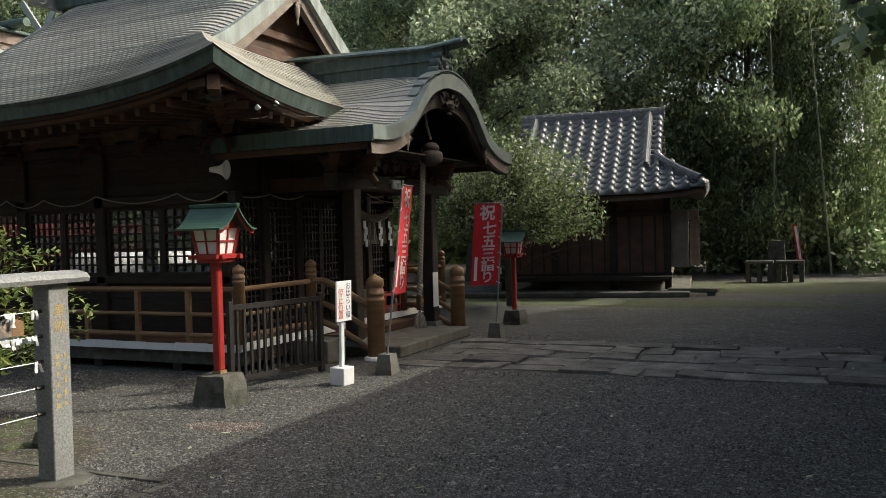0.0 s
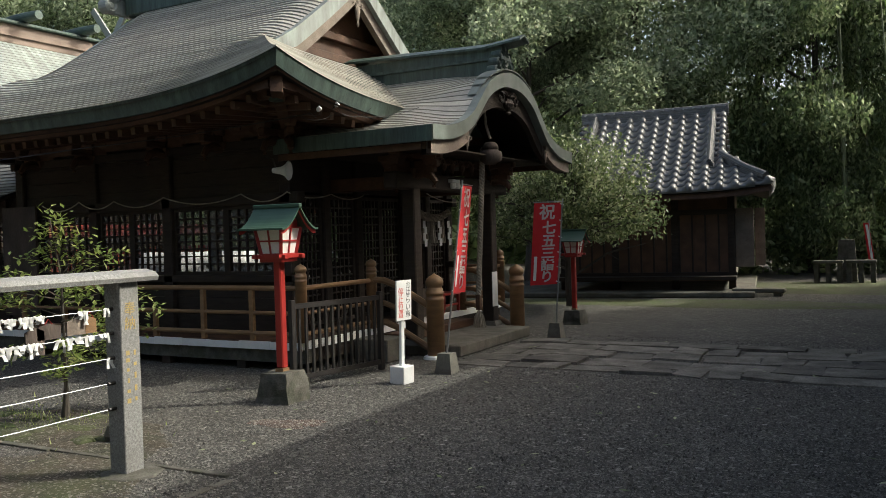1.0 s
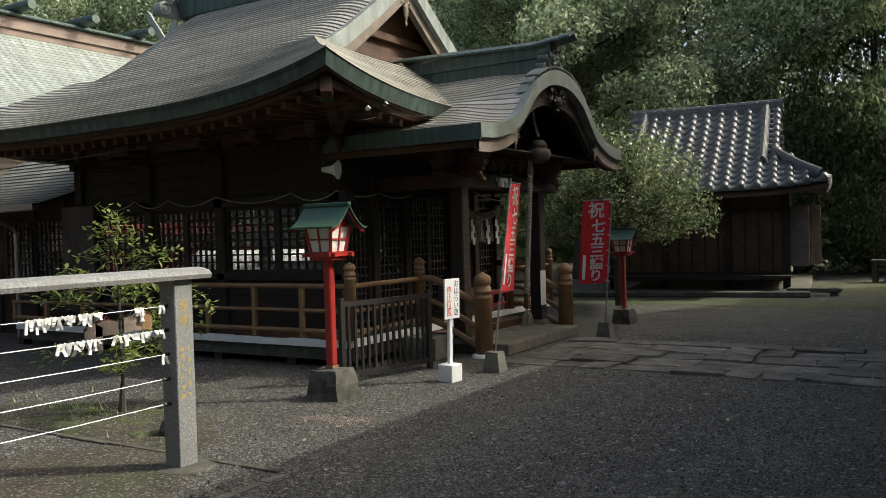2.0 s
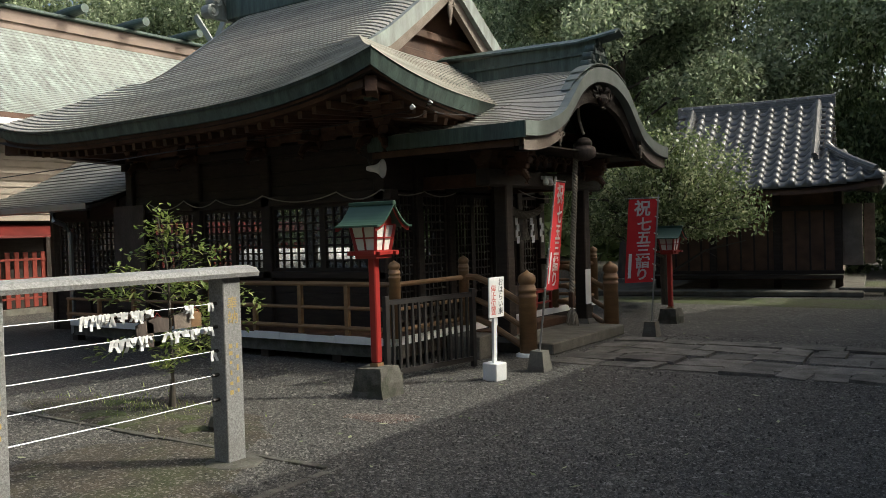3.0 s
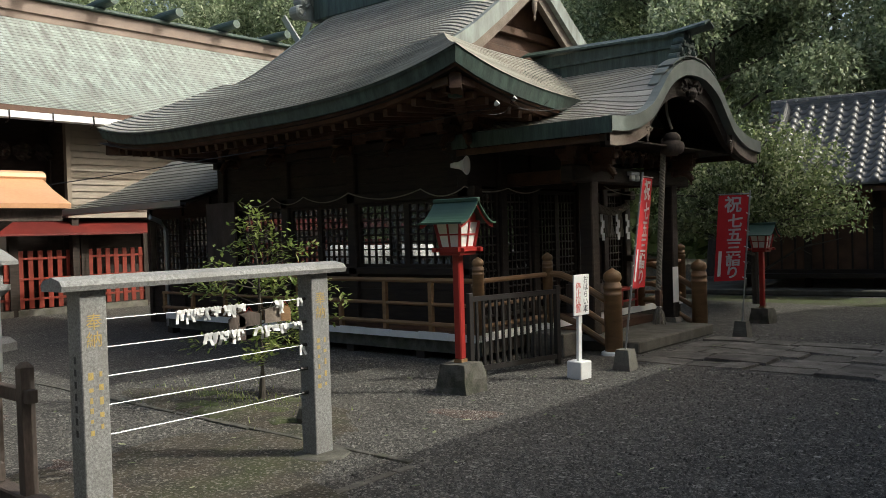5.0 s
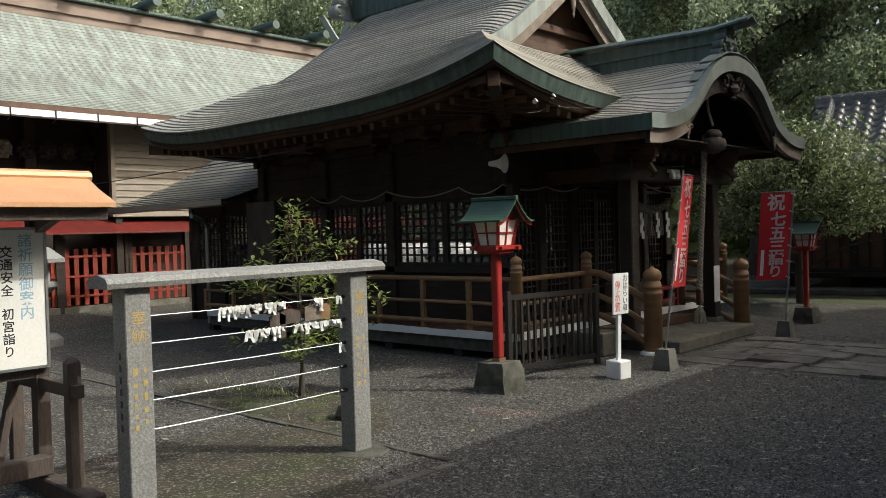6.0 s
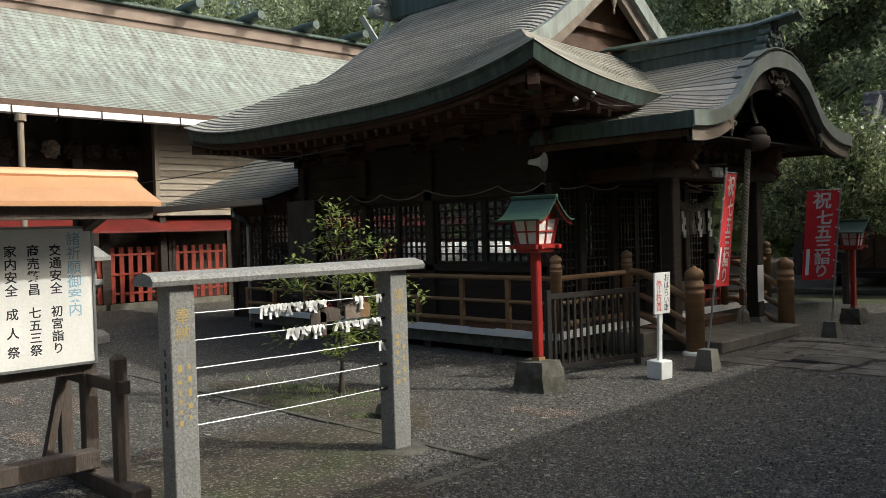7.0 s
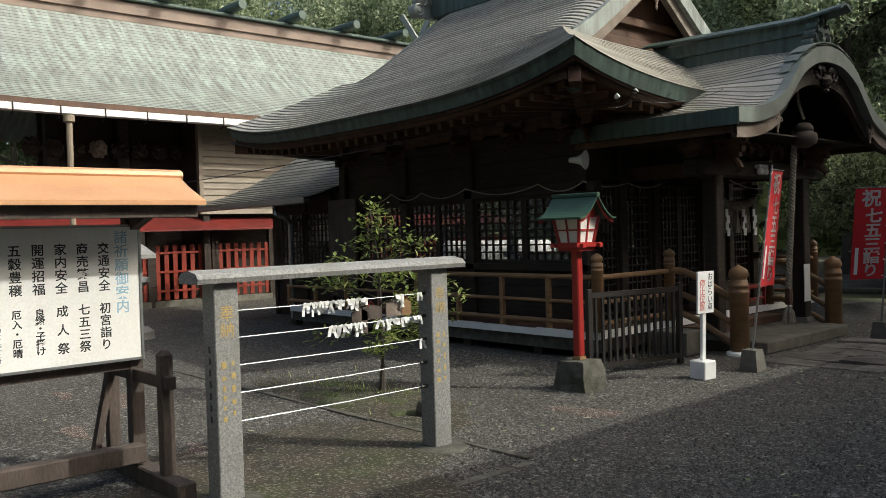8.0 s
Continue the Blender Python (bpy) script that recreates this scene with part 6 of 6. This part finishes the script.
# reddish algae stains on the yard
STAIN = gravelly(material("reddish_algae", (0.085, 0.046, 0.033), 0.95, 0, (0.05, 0.038, 0.03), 9, 60, 0.9, 0.9, third=(0.06, 0.052, 0.043), patch=3.0), 110, (0.38, 0.35, 0.3), 0.68, 1.0)
for k, (x, y, rx, ry) in enumerate(((-8.48, 3.08, 0.5, 0.22), (-7.39, 2.27, 0.3, 0.12), (-5.94, 2.73, 0.35, 0.1), (-4.65, 5.64, 0.35, 0.2), (-9.24, 2.75, 0.25, 0.1), (-5.21, 2.71, 0.15, 0.06))):
    blob("algae_stain", STAIN, x, y, rx, ry, 0.003, "thin reddish algae stain on the asphalt", 40 + k, 0.5)


# ---- trees ----
def leaf_cloud(name, mat, clumps, per, size, seed, droop=0.0, slim=0.45, flat=0.0):
    """Many small leaves in clumps: (x, y, z, radius) each."""
    rg = np.random.default_rng(seed)
    vs, n = [], 0
    for cx, cy, cz, r in clumps:
        k = max(8, int(per * r * r))
        u = rg.normal(size=(k, 3))
        u /= np.linalg.norm(u, axis=1, keepdims=True)
        rad = r * (rg.random(k) ** 0.36)[:, None]
        c = np.array([cx, cy, cz]) + u * rad * np.array([1, 1, 0.8])
        c[:, 2] -= droop * rg.random(k) * r
        a = rg.normal(size=(k, 3)) + np.array([0, 0, -droop * 2.0])
        if flat:
            a[:, 2] *= 1 - flat
        a /= np.linalg.norm(a, axis=1, keepdims=True)
        t = np.cross(a, rg.normal(size=(k, 3)))
        t /= np.linalg.norm(t, axis=1, keepdims=True) + 1e-9
        s = size * (0.6 + 0.8 * rg.random(k))[:, None]
        vs.append(np.stack([c - a * s, c + t * s * slim, c + a * s, c - t * s * slim], 1))
        n += k
    v = np.concatenate(vs).reshape(-1, 3)
    me = bpy.data.meshes.new(name)
    f = np.arange(4 * n).reshape(-1, 4)
    me.from_pydata(v.tolist(), [], f.tolist())
    me.materials.append(mat)
    return me


def grow(seed, height, spread, limbs, bare=0.3, lean=0.0, trunk=0.16, clump=1.0, top=0.55):
    """A trunk with limbs; returns its mesh and the clumps at the limb ends."""
    rnd = random.Random(seed)
    b = bmesh.new()
    pts, x, y = [], 0.0, 0.0
    for i in range(7):
        pts.append((x, y, height * 0.92 * i / 6))
        x += rnd.uniform(-0.04, 0.04) * height * 0.3 + lean
        y += rnd.uniform(-0.04, 0.04) * height * 0.3
    tube(b, pts, trunk, trunk * 0.25, seg=9)
    cl = [(*pts[-1][:2], height * 0.95, clump)]
    for k in range(limbs):
        t = bare + (1 - bare) * (k + rnd.random()) / limbs
        i = min(5, int(t * 6))
        p = Vector(pts[i]).lerp(Vector(pts[i + 1]), t * 6 - i)
        a = k * 2.4 + rnd.uniform(-0.4, 0.4)
        ln = spread * (1 - abs(t - top) * 0.9) * rnd.uniform(0.75, 1.15)
        d = Vector((math.cos(a), math.sin(a), rnd.uniform(0.15, 0.6)))
        q = p + d * ln * 0.55
        r = q + Vector((math.cos(a + 0.3), math.sin(a + 0.3), rnd.uniform(0.0, 0.4))) * ln * 0.45
        tube(b, [p, q, r], trunk * 0.34, trunk * 0.08, seg=6)
        cl += [(*r, clump * rnd.uniform(0.7, 1.15)), (*(q + Vector((0, 0, 0.3 * clump))), clump * rnd.uniform(0.6, 1.0))]
        for j in range(2):
            w = q.lerp(r, rnd.random()) + Vector((rnd.uniform(-1, 1), rnd.uniform(-1, 1), rnd.uniform(-0.6, 0.8))) * clump
            tube(b, [q, w], trunk * 0.12, trunk * 0.04, seg=5)
            cl.append((*w, clump * rnd.uniform(0.5, 0.9)))
    me = bpy.data.meshes.new("trunk")
    b.to_mesh(me)
    b.free()
    me.materials.append(BARK)
    return me, cl


def tree_kind(name, label, seed, mat, height, spread, limbs, per, leaf, clump, droop=0.0, bare=0.3, trunk=0.16, slim=0.45, group=""):
    tm, cl = grow(seed, height, spread, limbs, bare, 0.0, trunk, clump)
    e = thing(name, pose(0, 0, 0), label, "tree", group)
    t = new("trunk", tm)
    t.parent = e
    c = new("crown", leaf_cloud("crown", mat, cl, per, leaf, seed, droop, slim))
    c.parent = e
    return e


def plant(kind, spots, seed):
    rnd = random.Random(seed)
    first = True
    for x, y, s in spots:
        m = pose(x, y, -0.05, rnd.uniform(-2, 2), rnd.uniform(-2, 2), rnd.uniform(0, 360))
        if first:
            kind.matrix_basis = m
            kind.scale = (s, s, s)
            first = False
        else:
            o = copy_thing(kind, m)
            o.scale = (s * rnd.uniform(0.94, 1.06),) * 3


camphor = tree_kind("camphor_tree", "broad evergreen tree with dense pale green leaves", 1, LEAF_MID, 11, 4.2, 17, 810, 0.074, 1.3, group="trees behind the halls")
plant(camphor, [(-10.5, 25.0, 1.0), (-15.5, 27.5, 1.05), (-7.6, 29.0, 1.1), (-21, 26, 1.0), (-26.5, 22, 1.05), (-31, 16, 1.1), (-34, 9, 1.1), (-33, 2, 1.0)], 1)
evergreen = tree_kind("evergreen_tree", "tall dark evergreen tree with drooping foliage", 2, LEAF_DARK, 14, 3.4, 22, 580, 0.092, 1.2, 0.8, 0.12, 0.2, group="trees behind the halls")
plant(evergreen, [(-4.4, 30.2, 1.0), (-2.4, 29.0, 0.85), (-12.8, 33, 1.1), (-19, 34, 1.1), (-26, 31, 1.15), (-33, 25, 1.1), (-40, 14, 1.2), (-40, 5, 1.2)], 2)


def bamboo_clump():
    rnd = random.Random(12)
    e = thing("bamboo_clump", pose(0, 0, 0), "clump of tall green bamboo with fine hanging leaves", "bamboo", "bamboo grove")
    cl = []
    for k in range(6):
        x, y = rnd.uniform(-1.6, 1.6), rnd.uniform(-1.3, 1.3)
        lx, ly = rnd.uniform(-0.14, 0.14), rnd.uniform(-0.14, 0.1)
        h = rnd.uniform(9, 13)
        pts = [(x + lx * h * (t ** 2), y + ly * h * (t ** 2), h * t) for t in [i / 8 for i in range(9)]]
        part("cane", tube(bmesh.new(), pts, 0.032, 0.010, seg=7), CANE, e)
        for j in range(15):
            t = 0.12 + 0.88 * j / 14
            cl.append((x + lx * h * t * t + rnd.uniform(-0.8, 0.8), y + ly * h * t * t + rnd.uniform(-0.8, 0.8), h * t, rnd.uniform(0.45, 0.85)))
    c = new("crown", leaf_cloud("crown", LEAF_BAMBOO, cl, 520, 0.10, 5, 0.7, 0.22))
    c.parent = e
    return e


CANE = material("bamboo_cane", (0.24, 0.27, 0.16), 0.5, 0, (0.14, 0.16, 0.09), 6, 50, 0.1, 0.6)
bam = bamboo_clump()
plant(bam, [(-0.9, 30.2, 1.0), (1.4, 29.0, 0.95), (2.4, 32.0, 1.05), (-1.6, 33.5, 1.1)], 3)

rnd = random.Random(77)
for k in range(6):
    x, y = rnd.uniform(-1.6, 0.6), rnd.uniform(26.6, 28.4)
    lx = rnd.uniform(-0.10, 0.06)
    h = rnd.uniform(7, 12)
    cane = part("bamboo_cane", tube(bmesh.new(), [(x + lx * h * t, y + 0.4 * t, h * t - 0.02) for t in [i / 6 for i in range(7)]], 0.035, 0.012, seg=7), CANE)
    tagged(cane, "bare pale leaning bamboo cane at the wood's edge", "bamboo", "loose bamboo canes")

# undergrowth and woods behind
rg = random.Random(14)
cl = []
for i in range(90):
    x = rg.uniform(-9, 8)
    cl.append((x, rg.uniform(27.3, 30.5), rg.uniform(0.1, 1.5), rg.uniform(0.5, 1.0)))
ob = new("undergrowth", leaf_cloud("undergrowth", LEAF_DARK, cl, 260, 0.12, 8))
tagged(ob, "dark leafy undergrowth below the trees", "shrubs", kind="stuff")
cl = []
for i in range(400):
    a = radians(rg.uniform(-12, 100))
    d = rg.uniform(40, 58)
    cl.append((-math.sin(a) * d, math.cos(a) * d, abs(rg.gauss(0, 5 if a > 0.2 else 2.2)), rg.uniform(1.6, 3.2)))
ob = new("far_woods", leaf_cloud("far_woods", LEAF_DARK, cl, 26, 0.42, 9, slim=0.6))
tagged(ob, "dense dark evergreen woods beyond the grounds", "woods", kind="stuff")

# ---- round shrub tree by the porch ----
tm, cl = grow(7, 3.3, 2.1, 16, 0.18, 0.0, 0.09, 0.42, 0.4)
e = thing("shrub_tree", pose(-6.05, 16.6, 0), "bushy olive-green shrub tree with thin dense twigs", "tree")
t = new("trunk", tm)
t.parent = e
rnd = random.Random(9)
b = bmesh.new()
cl2 = []
for i in range(260):
    a, el = rnd.uniform(0, 6.28), rnd.uniform(-0.15, 1.35)
    r = rnd.uniform(1.2, 1.95) * (1 - 0.06 * el)
    q = Vector((math.cos(a) * math.cos(el) * r, math.sin(a) * math.cos(el) * r, 1.75 + math.sin(el) * r * 1.0))
    p = Vector((math.cos(a) * 0.35, math.sin(a) * 0.35, 1.35))
    mid = p.lerp(q, 0.55) + Vector((0, 0, 0.12))
    tube(b, [p, mid, q], 0.016, 0.004, seg=4)
    for f in (0.45, 0.7, 0.95, 1.04):
        cl2.append((*p.lerp(q, f), rnd.uniform(0.18, 0.32)))
tagged(part("twig_work", b, BARK, e), kind="stuff")
c = new("crown", leaf_cloud("crown", LEAF_BUSH, cl2, 360, 0.045, 10, slim=0.5))
c.parent = e


# ---- young tree behind the fence ----
def young_tree():
    rnd = random.Random(17)
    e = thing("young_tree", pose(-6.68, 4.98, 0), "slim young tree with glossy green and yellowing leaves", "tree")
    b = bmesh.new()
    tube(b, [(0, 0, -0.02), (0.02, 0.0, 0.12), (0.02, 0.01, 0.3)], 0.045, 0.02, seg=8)
    tube(b, [(0.02, 0.01, 0.28), (-0.01, 0.03, 0.8), (0.02, 0.0, 1.3), (-0.03, -0.06, 1.85)], 0.017, 0.006, seg=7)
    part("trunk", b, BARK, e)
    lf = []
    b = bmesh.new()
    br = [(0.62, 0.62, -0.35, 0.05), (0.58, -0.5, -0.45, 0.0), (0.9, 0.72, 0.45, 0.1), (0.95, -0.45, -0.35, 0.12), (1.05, 0.2, 0.72, 0.05), (1.12, -0.1, -0.5, 0.2), (1.2, 0.55, 0.5, 0.35), (1.25, -0.35, -0.3, 0.4), (1.3, 0.3, 0.35, 0.4), (1.45, -0.25, -0.12, 0.4), (1.5, 0.25, 0.2, 0.3), (1.05, 0.5, -0.1, 0.15), (1.0, -0.3, 0.3, 0.1), (1.6, -0.1, 0.15, 0.35), (1.3, 0.42, 0.75, 0.32), (1.1, -0.25, -0.62, 0.05), (0.88, 0.1, 0.6, 0.02), (0.45, 0.5, 0.2, 0.12), (0.5, -0.1, 0.6, 0.1), (0.4, 0.3, -0.3, 0.1), (0.7, 0.2, 0.8, 0.05), (0.75, 0.6, 0.15, 0.1)]
    for z, dx, dy, dz in br:
        p = Vector((0, 0, z))
        q = p + Vector((dx, dy, dz)) * (1.0 if z < 1.15 else 0.62)
        mid = p.lerp(q, 0.5) + Vector((0, 0, 0.06))
        tube(b, [p, mid, q], 0.007, 0.003, seg=5)
        for k in range(64 if z < 1.15 else 36):
            t = rnd.uniform(0.25, 1.08)
            c = p.lerp(q, t) + Vector((0, 0, 0.06 * math.sin(t * 3.1)))
            lf.append(c + Vector((rnd.gauss(0, 0.055), rnd.gauss(0, 0.055), rnd.gauss(0, 0.045))))
    for k in range(46):
        lf.append(Vector((rnd.gauss(-0.02, 0.08), rnd.gauss(-0.05, 0.08), rnd.uniform(1.45, 1.97))))
    tagged(part("twig_work", b, BARK, e), kind="stuff")
    b = bmesh.new()
    for c in lf:
        a = Vector((rnd.gauss(0, 1), rnd.gauss(0, 1), rnd.gauss(0.1, 0.5))).normalized()
        s = a.cross(Vector((0, 0, 1))).normalized()
        up = s.cross(a)
        L, W = rnd.uniform(0.030, 0.052), rnd.uniform(0.015, 0.023)
        m = [c - a * L, c - s * W - up * -0.004, c + a * L, c + s * W - up * -0.004, c - up * 0.004]
        v = [b.verts.new(q) for q in m]
        b.faces.new((v[0], v[1], v[2], v[4]))
        b.faces.new((v[0], v[4], v[2], v[3]))
    part("crown", b, LEAF_TREE, e)


young_tree()

# low weeds round its foot
b = bmesh.new()
rnd = random.Random(23)
for i in range(500):
    a, r = rnd.uniform(0, 6.28), abs(rnd.gauss(0, 0.5))
    x, y = -6.9 + r * 1.6 * math.cos(a), 4.85 + r * 0.55 * math.sin(a)
    h, t = rnd.uniform(0.02, 0.07), rnd.uniform(0, 6.28)
    v = [b.verts.new(p) for p in ((x - 0.006 * math.sin(t), y + 0.006 * math.cos(t), 0.02), (x + 0.006 * math.sin(t), y - 0.006 * math.cos(t), 0.02), (x + h * 0.6 * math.cos(t), y + h * 0.6 * math.sin(t), 0.02 + h))]
    b.faces.new(v)
tagged(part("weeds", b, LEAF_TREE), "sparse low green weeds in the tree bed", "weeds", kind="stuff")

# ---- unseen tall trees added on the sunny side, to shade the yard ----
shade = tree_kind("shade_tree", "unseen tall dense evergreen tree added to shade the yard", 4, LEAF_DARK, 12.5, 4.6, 20, 90, 0.3, 1.9, 0.2, 0.15, 0.3, 0.6, group="trees that shade the yard")
plant(shade, [(5.8, 15.6, 0.64), (5.2, 20.0, 0.64), (4.7, 17.8, 0.66), (5.2, 13.8, 0.5), (5.0, 22.0, 0.55), (7.0, 18.2, 0.62), (8.2, 16.4, 0.70), (8.8, 21.2, 0.73), (9.4, 26.0, 0.72), (13.8, 4, 0.95), (14.2, 12.0, 1.0), (14.0, 20, 1.0)], 5)
# Added with its crown above the view, to block sun from the porch.
lofty = tree_kind("shade_tree", "unseen tall evergreen tree added to shade the porch", 8, LEAF_DARK, 13.2, 2.5, 14, 110, 0.28, 1.5, 0.2, 0.66, 0.25, 0.6, group="trees that shade the yard")
plant(lofty, [(3.7, 18.0, 0.97)], 9)
woods = tree_kind("woodland_tree", "tall evergreen tree at the edge of the grounds", 6, LEAF_DARK, 12, 4.6, 18, 60, 0.32, 1.9, 0.2, 0.1, 0.3, 0.6, group="trees round the yard")
plant(woods, [(2, -17, 0.9), (-6, -18, 1.0), (-14, -17, 0.9), (-22, -13, 1.0), (-29, -8, 0.9), (9, -14, 1.0)], 6)


# ---- open pavilion beside the stand; only a tip of its eaves shows ----
def pavilion():
    e = thing("pavilion", pose(0, 0, 0), "wooden pavilion with deep tiled eaves beside the yard", "pavilion")
    for sg in (1, -1):
        xe = 2.6 - sg * 2.28
        rows = [[(xe, -8, 4.62), (xe, 12.6, 4.62)], [(2.6 - sg * 1.1, -8, 5.15), (2.6 - sg * 1.1, 12.6, 5.15)], [(2.6, -8, 5.75), (2.6, 12.6, 5.75)]]
        part("roof", sheet(bmesh.new(), rows[::sg], 0.12), KAWARA, e, "grey tiled roof")
    b = tube(bmesh.new(), [(0.55, 12.55, 4.66), (0.36, 12.63, 4.60)], 0.1, seg=14)
    part("eave_tile", b, KAWARA, e)
    for x in (1.5, 3.7):
        for y in (-6.5, -2, 3, 8):
            part("post", boxed(x - 0.1, x + 0.1, y - 0.1, y + 0.1, 0, 4.9, bevel=0.01), DARK_WOOD, e)
        part("plate", boxed(x - 0.08, x + 0.08, -7.5, 10.5, 4.75, 4.95), DARK_WOOD, e)
    part("floor", boxed(1.3, 3.9, -7, 8.5, 0, 0.5), BEAM_WOOD, e)


pavilion()
